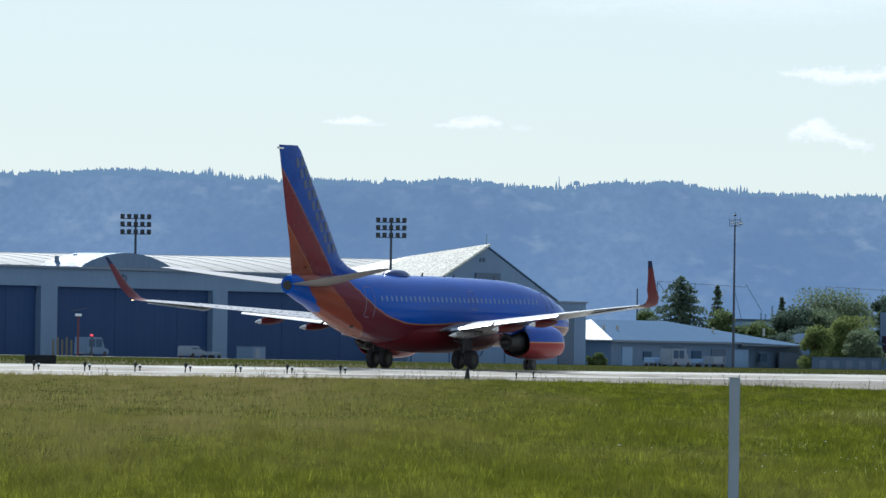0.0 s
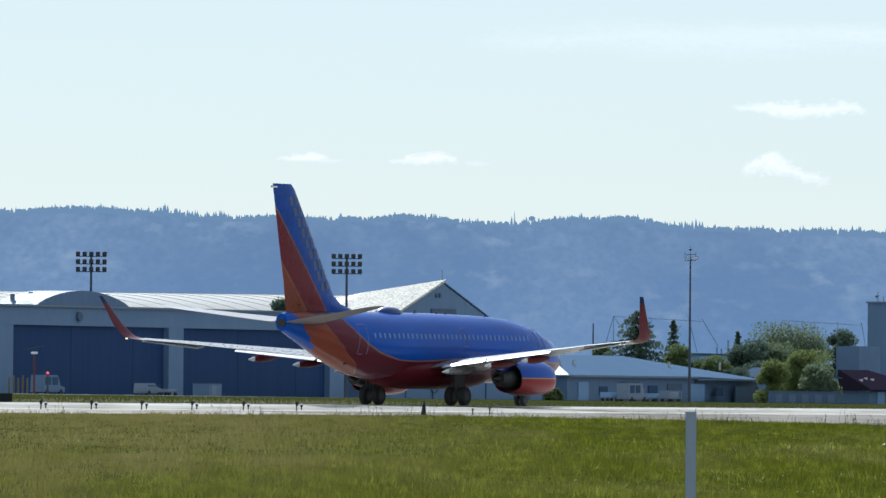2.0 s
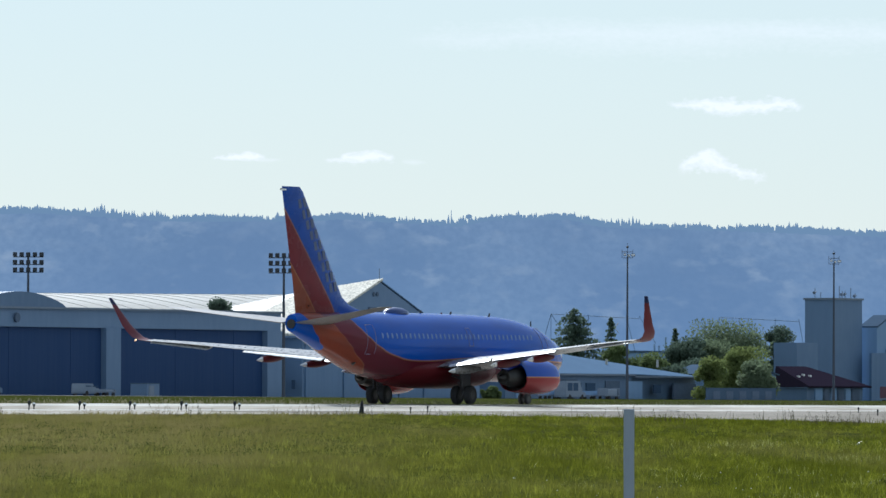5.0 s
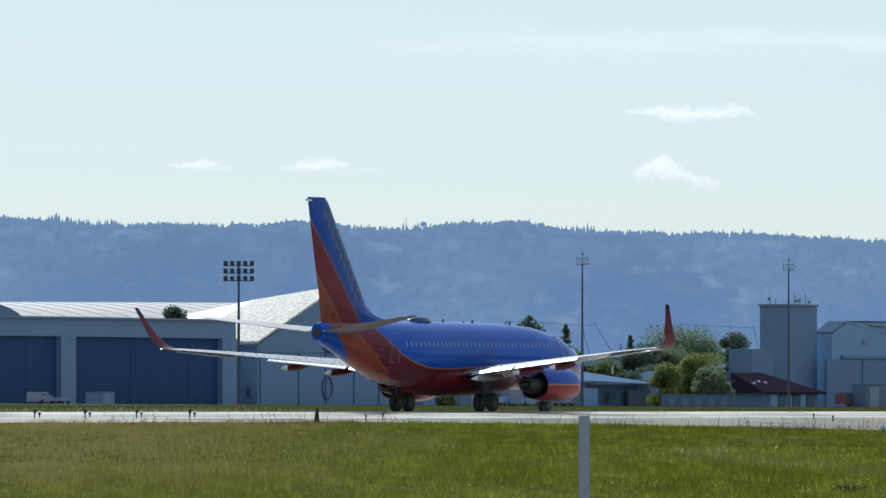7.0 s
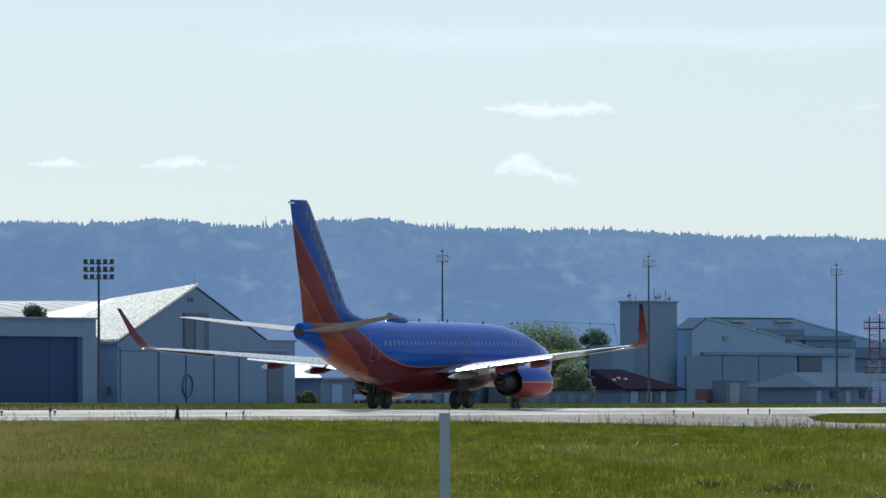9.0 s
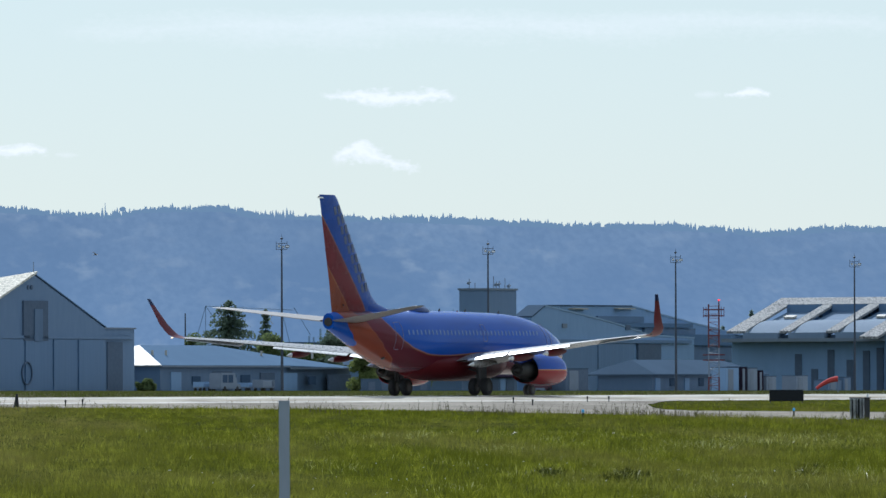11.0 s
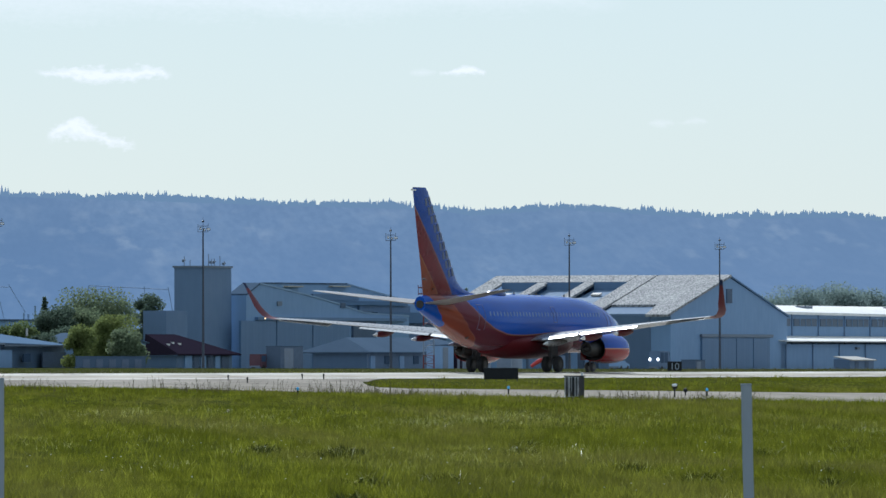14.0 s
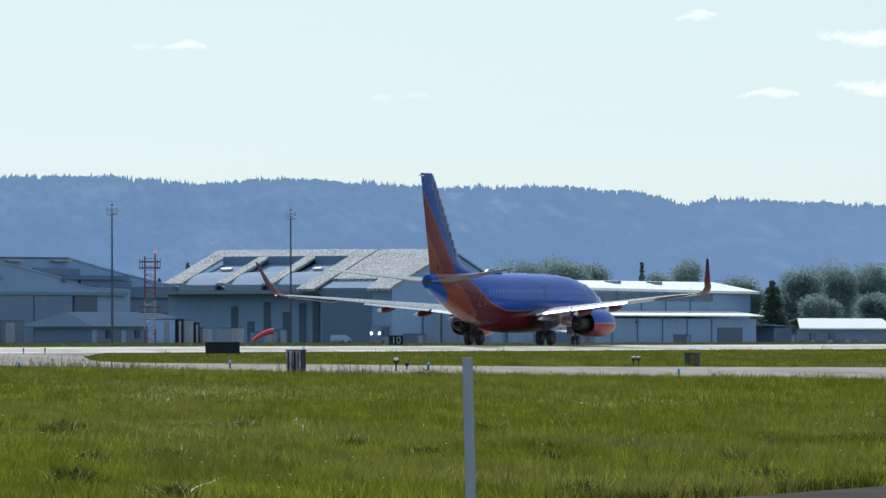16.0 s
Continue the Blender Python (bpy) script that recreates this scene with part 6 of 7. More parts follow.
# ---- windsock, vehicles and stores on the apron ----
def windsock():
    u, b = 1496, 330
    p = line_at(u, b)
    d = dist_at(u, b)
    top = thing("windsock", pose(*p, 0, 0, -math.degrees(u * TICK)), "drooping red fabric windsock on a thin pole", "windsock")
    k = d * TICK
    part("pole", tube(bmesh.new(), (0, 0, -0.2), (0, 0, height(182, d) - p.z), 0.04, 0.03, 8), M_MAST_WHITE, top)
    z = height(185, d) - p.z
    rings = []
    for j in range(9):
        f = j / 8
        c = Vector((-38 * k * f, -0.1, z - 17 * k * f ** 1.8))
        r = 0.26 * (1 - 0.45 * f)
        t = Vector((-38, 0, -17 * 1.8 * f ** 0.8)).normalized()
        up = Vector((t.z, 0, -t.x))
        rings.append([c + up * (r * math.cos(a)) + Vector((0, r * math.sin(a), 0)) for a in (i * math.tau / 14 for i in range(14))])
    part("sock", loft(bmesh.new(), rings), M_SOCK, top, "", True)
    return top


def wheel_set(top, xs, half, r):
    for x in xs:
        for s1 in (-1, 1):
            part("wheel", tube(bmesh.new(), (x, s1 * half - 0.12, r), (x, s1 * half + 0.12, r), r, r, 16), M_TYRE, top)


def van(u, b, paint, label, name="van", lit=False, L=5.2, H=2.1):
    top = thing(name, site(along_at(u, b), b), label, "vehicle")
    prof = [(-L / 2, 0.35), (L / 2, 0.35), (L / 2, 0.95), (L / 2 - 0.9, 1.1), (L / 2 - 1.6, H), (-L / 2 + 0.1, H), (-L / 2, H * 0.6)]
    bm = bmesh.new()
    loft(bm, [[(x, y, z) for x, z in prof] for y in (-0.9, 0.9)])
    bmesh.ops.bevel(bm, geom=list(bm.edges), offset=0.06, segments=2, affect="EDGES")
    part("body", bm, paint, top)
    part("windscreen", boxes((L / 2 - 1.7, -0.75, 1.15, L / 2 - 1.0, 0.75, H - 0.25)), M_WINDOW, top)
    for k in range(2):
        part("side_window", boxes((-L / 2 + 0.5 + 1.6 * k, -0.93, 1.2, -L / 2 + 1.8 + 1.6 * k, -0.88, H - 0.25)), M_WINDOW, top)
    part("bumper", boxes((-L / 2 - 0.08, -0.85, 0.35, -L / 2 + 0.02, 0.85, 0.6), bevel=0.02), M_TRIM, top)
    wheel_set(top, (-L * 0.3, L * 0.32), 0.8, 0.36)
    if lit:
        for y in (-0.7, 0.7):
            bm = bmesh.new()
            ball(bm, (-L / 2 - 0.06, y, 1.75), 0.2, (0.5, 1, 1.3), 2)
            part("headlamp", bm, M_WHITE_GLOW, top, "lit headlamp")
    return top


def cart(u, b, mat, label, L=3.0, H=1.2):
    top = thing("baggage_cart", site(along_at(u, b), b), label, "cart", "apron carts")
    part("bed", boxes((-L / 2, -0.8, 0.5, L / 2, 0.8, 0.65), bevel=0.02), M_TRIM, top)
    for x in (-L / 2 + 0.1, L / 2 - 0.1):
        part("end_rail", boxes((x - 0.05, -0.8, 0.65, x + 0.05, 0.8, H)), mat, top)
    part("load", boxes((-L / 2 + 0.3, -0.6, 0.65, L / 2 - 0.3, 0.6, H * 0.9), bevel=0.05), mat, top)
    wheel_set(top, (-L * 0.3, L * 0.3), 0.7, 0.25)
    return top


def container(u, b, w, h, mat, label, name="storage_box"):
    top = thing(name, site(along_at(u, b), b), label, "container", "apron stores")
    part("shell", boxes((-w / 2, -1.2, 0, w / 2, 1.2, h), bevel=0.05), mat, top)
    part("door", boxes((-w * 0.35, -1.25, 0.15, w * 0.05, -1.2, h - 0.25)), M_TRIM, top)
    part("roof_edge", boxes((-w / 2 - 0.05, -1.25, h, w / 2 + 0.05, 1.25, h + 0.1)), M_ROOF_GREY, top)
    return top


def hut(u, b, w, h, label):
    top = thing("hut", site(along_at(u, b), b), label, "hut")
    part("wall", boxes((-w / 2, 0, -0.3, w / 2, 3, h)), M_WALL_GREY, top)
    slab(top, "roof", [(-w / 2 - 0.3, -0.5, h - 0.1), (w / 2 + 0.3, -0.5, h - 0.1), (w / 2 - 0.4, 3.2, h + 0.5), (-w / 2 + 0.4, 3.2, h + 0.5)], 0.15, M_ROOF, "pale low-pitched roof")
    for x in (-w * 0.3, w * 0.12):
        part("door", boxes((x, -0.06, -0.2, x + 1.6, 0.02, h - 0.4)), M_SHADE, top)
    return top


van(984, 588, M_TRUCK_RED, "dull red utility truck parked beside the hangar doors", "truck", L=5.6, H=2.3)
container(1022, 586, 7.5, 3.4, M_SHADE, "tall dark shipping container parked before the hangar", "shipping_container")
# crossed pale struts above the trees
p = line_at(490, 700)
top = thing("radio_antenna", pose(*p, 0, 0, -math.degrees(490 * TICK)), "pale crossed antenna frame on a thin pole", "antenna")
h = height(76, dist_at(490, 700)) - p.z
part("pole", tube(bmesh.new(), (0, 0.1, -0.3), (0, 0.1, h), 0.07, 0.06, 6), M_HAZE_STEEL, top)
for s1 in (-1, 1):
    part("strut", tube(bmesh.new(), (-0.7, 0, h - 0.8 * s1), (0.7, 0, h + 0.8 * s1), 0.06, n=5), M_ROOF, top)
hut(2043, 588, 10.5, 2.0, "small blue-grey hut with pale roof before the workshop")
windsock()
van(412, 572, M_CAR_WHITE, "white utility van parked by the low building", L=5.6, H=2.5)
cart(452, 572, M_WALL_PALE, "loaded grey apron cart parked by the low building")
cart(480, 570, M_CAR_WHITE, "white apron cart parked by the low building", 3.4, 1.6)
cart(372, 574, M_WALL_PALE, "loaded grey apron cart beside a van", 2.4, 1.3)
van(-622, 575, M_WALL_GREY, "grey utility truck before the hangar doors", "truck", L=5.0, H=2.4)
van(-445, 578, M_CAR_WHITE, "pale van before the dark hangar doors", L=3.8, H=1.6)
cart(-410, 575, M_CAR_WHITE, "white cart before the hangar doors", 2.4, 0.9)
van(1614, 574, M_WALL_PALE, "pale car parked in front of the skylit hangar", "car", L=4.0, H=1.45)
van(1688, 580, M_WALL_GREY, "grey truck with lit headlamps on the apron", "truck", True, 5.5, 3.1)
for u, w, h, mat in ((1297, 4.5, 3.6, M_WALL_PALE), (1318, 2.0, 3.7, M_ROOF_RED), (1333, 3.2, 3.5, M_CAR_WHITE), (1348, 1.6, 3.2, M_ROOF_RED), (1366, 3.4, 2.3, M_CAR_WHITE), (1420, 4.2, 2.4, M_CAR_WHITE), (1500, 2.6, 2.2, M_WALL_GREY), (2218, 2.2, 1.6, M_SHADE), (2404, 3.0, 1.8, M_SHADE), (-340, 3.0, 1.6, M_WALL_GREY), (1478, 5, 1.8, M_WALL_GREY), (1745, 4, 1.6, M_SHADE)):
    container(u, 573, w, h, mat, "painted steel storage box standing on the apron")
# red lamp post and beacon before the hangar
p = line_at(-646, 570)
d = dist_at(-646, 570)
top = thing("lamp_post", pose(*p), "red-painted lamp post with white lamp head", "lamp post")
h = height(128, d) - p.z
part("pole", tube(bmesh.new(), (0, 0, -0.2), (0, 0, h), 0.14, 0.1, 10), M_MAST_RED, top)
part("lamp_head", boxes((-0.4, -0.3, h, 0.4, 0.3, h + 0.3), bevel=0.08), M_LENS, top)
part("arm", tube(bmesh.new(), (-1.0, 0, h + 0.6), (1.1, 0, h + 1.0), 0.06, n=6), M_MAST, top)
p = line_at(-622, 571)
top = thing("warning_beacon", pose(*p), "lit red warning beacon on a grey stand", "beacon")
h = height(163, dist_at(-622, 571)) - p.z
part("stand", tube(bmesh.new(), (0, 0, -0.2), (0, 0, h), 0.12, 0.1, 8), M_MAST, top)
bm = bmesh.new()
ball(bm, (0, 0, h + 0.12), 0.17, (1.1, 1, 0.9), 2)
part("beacon", bm, M_RED_BEACON, top, "lit red lamp")
for k in range(5):
    p = line_at(-690 + 8 * k, 572)
    ob = part("bollard", tube(bmesh.new(), (0, 0, -0.2), (0, 0, 2.0 + 0.3 * (k % 2)), 0.13, 0.13, 8), M_YELLOW, at=pose(*p))
    tagged(ob, "yellow steel bollard before the hangar", "bollard", "yellow bollards")


# ---- trees ----
def leaf_mat(name, a, b):
    w = Mat(name, 0.8, 0, 0.08)
    g = w.t.nodes.new("ShaderNodeNewGeometry").outputs["Random Per Island"]
    big = w.noise(0.5, 3)
    c = w.mix(g, a, b)
    c = w.mix(w.math("MULTIPLY", big, 0.35), c, tuple(v * 0.7 for v in a))
    w.color(c)
    tr = w.n("ShaderNodeBsdfTranslucent")
    w.link(c, tr.inputs["Color"])
    mx = w.n("ShaderNodeMixShader", Fac=0.55)
    w.link(w.b.outputs[0], mx.inputs[1])
    w.link(tr.outputs[0], mx.inputs[2])
    w.link(mx.outputs[0], w.t.nodes["Material Output"].inputs["Surface"])
    return w.m


M_LEAF_DARK = leaf_mat("dark_conifer_needles", (0.1, 0.14, 0.105), (0.13, 0.175, 0.125))
M_LEAF_MID = leaf_mat("green_leaves", (0.145, 0.19, 0.08), (0.175, 0.225, 0.09))
M_LEAF_LIGHT = leaf_mat("yellow_green_leaves", (0.18, 0.22, 0.075), (0.215, 0.26, 0.085))
M_LEAF_GREY = leaf_mat("grey_green_leaves", (0.165, 0.21, 0.125), (0.195, 0.245, 0.14))
# paler, bluer leaves for far trees, distance haze painted into the colour
M_LEAF_HAZE = leaf_mat("hazed_blue_green_leaves", (0.23, 0.3, 0.285), (0.255, 0.33, 0.31))
M_BARK = worn("bark", (0.10, 0.085, 0.07), (0.06, 0.05, 0.045), 0.9, 0, 1.0, 8.0, (1, 1, 0.3))


def leaves(name, pts, size, rng, material, top):
    """Small bent leaf clumps at the given points, as one crown."""
    vs, fs = [], []
    for p in pts:
        n = Vector((rng.gauss(0, 1), rng.gauss(0, 1), rng.gauss(0, 0.8))).normalized()
        t = n.orthogonal().normalized()
        q = n.cross(t)
        s = size * rng.uniform(0.55, 1.35)
        i = len(vs)
        for a, c, l in ((-1, -0.3, 0), (0.3, -0.9, 0.15), (1, 0.3, 0), (-0.3, 0.9, -0.2)):
            vs.append(p + t * (a * s) + q * (c * s) + n * (l * s))
        fs.append((i, i + 1, i + 2, i + 3))
    me = bpy.data.meshes.new(name)
    me.from_pydata(vs, [], fs)
    me.materials.append(material)
    ob = new(name, me)
    ob.parent = top
    return ob


def broadleaf(u, b, v_top, width, label, material, seed, lobes=9, squat=0.62, lift=0.08):
    rng = random.Random(seed)
    p = line_at(u, b)
    d = dist_at(u, b)
    H = height(v_top, d) - p.z
    R = width * d * TICK / 2
    top = thing("tree", pose(*p), label, "tree", "broadleaf trees and shrubs")
    bm = bmesh.new()
    tube(bm, (0, 0, -0.4), (0.1, 0, H * 0.45), 0.05 * H * 0.5, 0.03 * H * 0.5, 8)
    part("trunk", bm, M_BARK, top)
    centres = []
    crest = max(0.82, 1 - 0.6 * R / H)
    for k in range(lobes):
        a = rng.uniform(0, math.tau)
        f = rng.uniform(lift, crest)
        reach = R * rng.uniform(0.2, 0.78) * (1 - max(0, f - 0.5) * (1.1 if crest < 0.83 else 0.2))
        c = Vector((reach * math.cos(a), reach * math.sin(a), H * f))
        centres.append((c, min(R, H * 0.5) * rng.choice((0.22, 0.3, 0.38, 0.5)) * rng.uniform(0.9, 1.1)))
    centres.append((Vector((0, 0, H * (crest - 0.04))), min(R * 0.6, H * 0.24)))
    bm = bmesh.new()
    for c, r in centres[:6]:
        tube(bm, (0.05, 0, H * 0.22), c, 0.02 * H * 0.4, 0.01, 5)
    part("limbs", bm, M_BARK, top)
    pts = []
    for c, r in centres:
        for _ in range(int(150 + 260 * r)):
            q = Vector((rng.gauss(0, 1), rng.gauss(0, 1), rng.gauss(0, 1))).normalized() * r * rng.uniform(0.3, 1.25) ** 0.7
            q.z *= squat / 0.62 * 0.85
            s = c + q
            if 0.15 < s.z < H * 1.0:
                pts.append(s)
    leaves("crown", pts, 0.15, rng, material, top)
    return top


def conifer(u, b, v_top, width, label, seed, blunt=1.45, full=18, domed=False, material=None):
    rng = random.Random(seed)
    p = line_at(u, b)
    d = dist_at(u, b)
    H = height(v_top, d) - p.z
    R = width * d * TICK / 2
    top = thing("conifer", pose(*p), label, "tree", "conifers")
    part("trunk", tube(bmesh.new(), (0, 0, -0.4), (0, 0, H * 0.97), 0.011 * H, 0.03, 8), M_BARK, top)
    pts = []
    tiers = int(H * 2.2)
    for k in range(tiers):
        f = (k + rng.random() * 0.6) / tiers
        z = H * (0.1 + 0.9 * f)
        reach = R * (min(1, (1 - f) ** 0.55 * 1.1) if domed else min(1, (1 - f) * blunt + 0.03)) * rng.uniform(0.7, 1.08)
        for j in range(full):
            a = rng.uniform(0, math.tau)
            for s in range(max(2, int(reach * 3.2))):
                g = (s + 0.5) / max(2, int(reach * 3.2))
                pts.append(Vector((reach * g * math.cos(a) + rng.gauss(0, 0.12), reach * g * math.sin(a) + rng.gauss(0, 0.12), z - 0.22 * reach * g + rng.gauss(0, 0.1))))
    leaves("crown", pts, 0.22, rng, material or M_LEAF_DARK, top)
    return top


conifer(418, 645, 41, 158, "tall broad dark conifer behind the low building", 11, domed=True)
conifer(484, 650, 58, 56, "slender dark conifer behind the low building", 12, 1.8)
conifer(598, 650, 76, 44, "small dark conifer among shrubs", 13)
conifer(1344, 720, 62, 34, "small far dark conifer behind the hangars", 14, material=M_LEAF_HAZE)
conifer(1293, 730, 90, 26, "small far dark conifer behind the hangars", 15, material=M_LEAF_HAZE)
conifer(2147, 680, 65, 56, "slender far dark conifer", 16, blunt=1.0, full=30, material=M_LEAF_HAZE)
conifer(2378, 606, 97, 70, "columnar dark cypress beside the workshop", 17, full=46, domed=True)
for k, (u, b, v, w, lab, mat) in enumerate((
        (357, 660, 94, 50, "pale green shrub behind the low building", M_LEAF_MID), (495, 628, 93, 64, "rounded green tree behind the low roof", M_LEAF_MID), (560, 628, 118, 70, "low green shrubs behind the low roof", M_LEAF_MID),
        (622, 640, 84, 66, "dense dark green tree among shrubs", M_LEAF_DARK), (690, 655, 60, 165, "broad grey-green willow behind shrubs", M_LEAF_GREY), (661, 592, 124, 64, "yellow-green shrub before the buildings", M_LEAF_LIGHT),
        (712, 594, 108, 112, "sunlit yellow-green tree before the buildings", M_LEAF_LIGHT), (742, 588, 130, 78, "grey-green shrub before the lean-to", M_LEAF_GREY), (782, 660, 63, 70, "dense dark green tree beside the tower", M_LEAF_DARK),
        (-203, 616, 19, 54, "dark treetop rising behind the hangar front", M_LEAF_DARK), (608, 640, 100, 96, "dense dark green tree among shrubs", M_LEAF_DARK), (655, 640, 96, 110, "dense green tree behind shrubs", M_LEAF_GREY), (598, 618, 140, 80, "low dark green shrubs by the low building", M_LEAF_DARK), (640, 622, 128, 90, "dense dark green tree behind shrubs", M_LEAF_DARK), (540, 640, 122, 80, "low green tree behind the low roof", M_LEAF_MID), (275, 590, 180, 56, "low green shrub by the annex wall", M_LEAF_MID),
        (2055, 690, 62, 110, "rounded hazy green tree behind the workshop", M_LEAF_HAZE), (2000, 690, 52, 140, "rounded hazy green tree behind the workshop", M_LEAF_HAZE), (1940, 690, 58, 140, "rounded hazy green tree behind the workshop", M_LEAF_HAZE), (1880, 690, 70, 130, "rounded hazy green tree behind the workshop", M_LEAF_HAZE), (2230, 690, 50, 96, "tall green tree behind the workshop", M_LEAF_HAZE), (2180, 700, 76, 90, "rounded hazy green tree behind the workshop", M_LEAF_HAZE),
        (2425, 660, 68, 100, "tall grey-green poplar behind the small shed", M_LEAF_HAZE), (2485, 660, 60, 120, "tall grey-green poplar behind the small shed", M_LEAF_HAZE), (2545, 660, 66, 120, "tall grey-green poplar behind the small shed", M_LEAF_HAZE), (2610, 660, 76, 120, "tall grey-green poplar behind the small shed", M_LEAF_HAZE), (2325, 680, 88, 100, "low green tree behind the workshop", M_LEAF_HAZE),
        (2460, 640, 120, 90, "low green undergrowth beneath poplars", M_LEAF_HAZE), (2560, 640, 118, 90, "low green undergrowth beneath poplars", M_LEAF_HAZE), (1240, 700, 100, 50, "far pale green treetop", M_LEAF_LIGHT), (2340, 612, 172, 40, "low shrub beside the workshop", M_LEAF_DARK))):
    broadleaf(u, b, v, w, lab, mat, 40 + k, (34 if w > 100 else 26 if w > 75 else 18) + (14 if mat is M_LEAF_HAZE else 0), lift=0.72 if u < 0 else 0.08)


# ---- the perimeter road and the grass ----
ROAD_P, ROAD_Q = Vector((17.0, 113.6)), Vector((20.8, 123.2))
ROAD_WAY = (ROAD_Q - ROAD_P).normalized()
ROAD_SIDE = Vector((ROAD_WAY.y, -ROAD_WAY.x))


def perimeter_road():
    bm = bmesh.new()
    rows = []
    for k in range(13):
        c = ROAD_P + ROAD_WAY * (-60 + k * 12)
        rows.append([bm.verts.new((*(c + ROAD_SIDE * s), ground_z(*(c + ROAD_SIDE * s)) + z)) for s, z in ((0.0, -0.2), (0.0, 0.035), (2, 0.05), (4.2, 0.035), (4.2, -0.2))])
    for r0, r1 in zip(rows, rows[1:]):
        for k in range(4):
            bm.faces.new((r0[k], r1[k], r1[k + 1], r0[k + 1]))
    bmesh.ops.recalc_face_normals(bm, faces=bm.faces)
    tagged(part("perimeter_road", bm, M_ASPHALT), "narrow grey asphalt perimeter road through the grass", "road", kind="structure")


def blades(name, x, y, h, w, lean, material, label, tx=0.0, ty=0.0, fine=True):
    """Single grass blades, each a bent narrow leaf, standing on the ground at x, y."""
    n = len(x)
    ca, cb = x * ALONG.x + y * ALONG.y, x * BEYOND.x + y * BEYOND.y
    z = np.interp(cb, [p[0] for p in PROFILE], [p[1] for p in PROFILE])
    z -= 0.00165 * np.clip(ca - 979, -400, 900) * (lambda t: t * t * (3 - 2 * t))(np.clip((cb - 300) / 260, 0, 1))
    az = np.random.uniform(0, np.pi, n)
    dx, dy = np.cos(az) * w, np.sin(az) * w
    lx, ly = (np.random.normal(0, 1, n) * lean + tx) * h, (np.random.normal(0, 1, n) * lean + ty) * h
    v = np.empty((n, 5, 3))
    for k, (s, f, g) in enumerate(((-1, 0, 0), (1, 0, 0), (0.7, 0.55, 0.35), (-0.7, 0.55, 0.35), (0, 1, 1))):
        v[:, k, 0], v[:, k, 1], v[:, k, 2] = x + s * dx + g * lx, y + s * dy + g * ly, z - 0.03 + (h + 0.03) * f
    me = bpy.data.meshes.new(name)
    if not fine:
        v = v[:, (0, 1, 4)]
        me.vertices.add(n * 3)
        me.vertices.foreach_set("co", v.reshape(-1))
        me.loops.add(n * 3)
        me.loops.foreach_set("vertex_index", np.arange(n * 3, dtype=np.int32))
        me.polygons.add(n)
        me.polygons.foreach_set("loop_start", np.arange(0, n * 3, 3, dtype=np.int32))
        me.update(calc_edges=True)
        me.materials.append(material)
        return tagged(new(name, me), label, "grass", kind="stuff")
    base = np.arange(n)[:, None] * 5
    me.vertices.add(n * 5)
    me.vertices.foreach_set("co", v.reshape(-1))
    loops = np.concatenate((base + np.array((0, 1, 2, 3)), base + np.array((3, 2, 4))), axis=1).reshape(-1)
    me.loops.add(len(loops))
    me.loops.foreach_set("vertex_index", loops.astype(np.int32))
    me.polygons.add(2 * n)
    starts = (np.arange(n)[:, None] * 7 + np.array((0, 4))).reshape(-1)
    me.polygons.foreach_set("loop_start", starts.astype(np.int32))
    me.update(calc_edges=True)
    me.materials.append(material)
    return tagged(new(name, me), label, "grass", kind="stuff")


def waves(x, y, s, seed):
    """A cheap smooth field between -1 and 1."""
    r = np.random.RandomState(seed)
    t = np.zeros_like(x)
    for k in range(7):
        a = r.uniform(0, math.tau)
        f = s * r.uniform(0.6, 2.2)
        t += np.sin((x * math.cos(a) + y * math.sin(a)) * f + r.uniform(0, 6))
    return t / 4


def on_grass(x, y):
    a, b = x * ALONG.x + y * ALONG.y, x * BEYOND.x + y * BEYOND.y
    lo, hi = np.interp(b, *TAXI_LO), np.interp(b, *TAXI_HI)
    taxi = (a > lo - 0.3) & (a < hi + 0.3) & (b < 236)
    s = (x - ROAD_P.x) * ROAD_SIDE.x + (y - ROAD_P.y) * ROAD_SIDE.y
    road = (s > 0.05) & (s < 4.2)
    return ~taxi & ~road & ((b < 225.3) | ((b < 235.8) & (a > hi)) | (b > 282.3))


def scatter(n, d0, d1, u0, u1):
    d = np.sqrt(np.random.uniform(d0 ** 2, d1 ** 2, n))
    u = np.random.uniform(u0, u1, n) * TICK
    x, y = d * np.sin(u), d * np.cos(u)
    k = on_grass(x, y)
    return x[k], y[k], d[k]


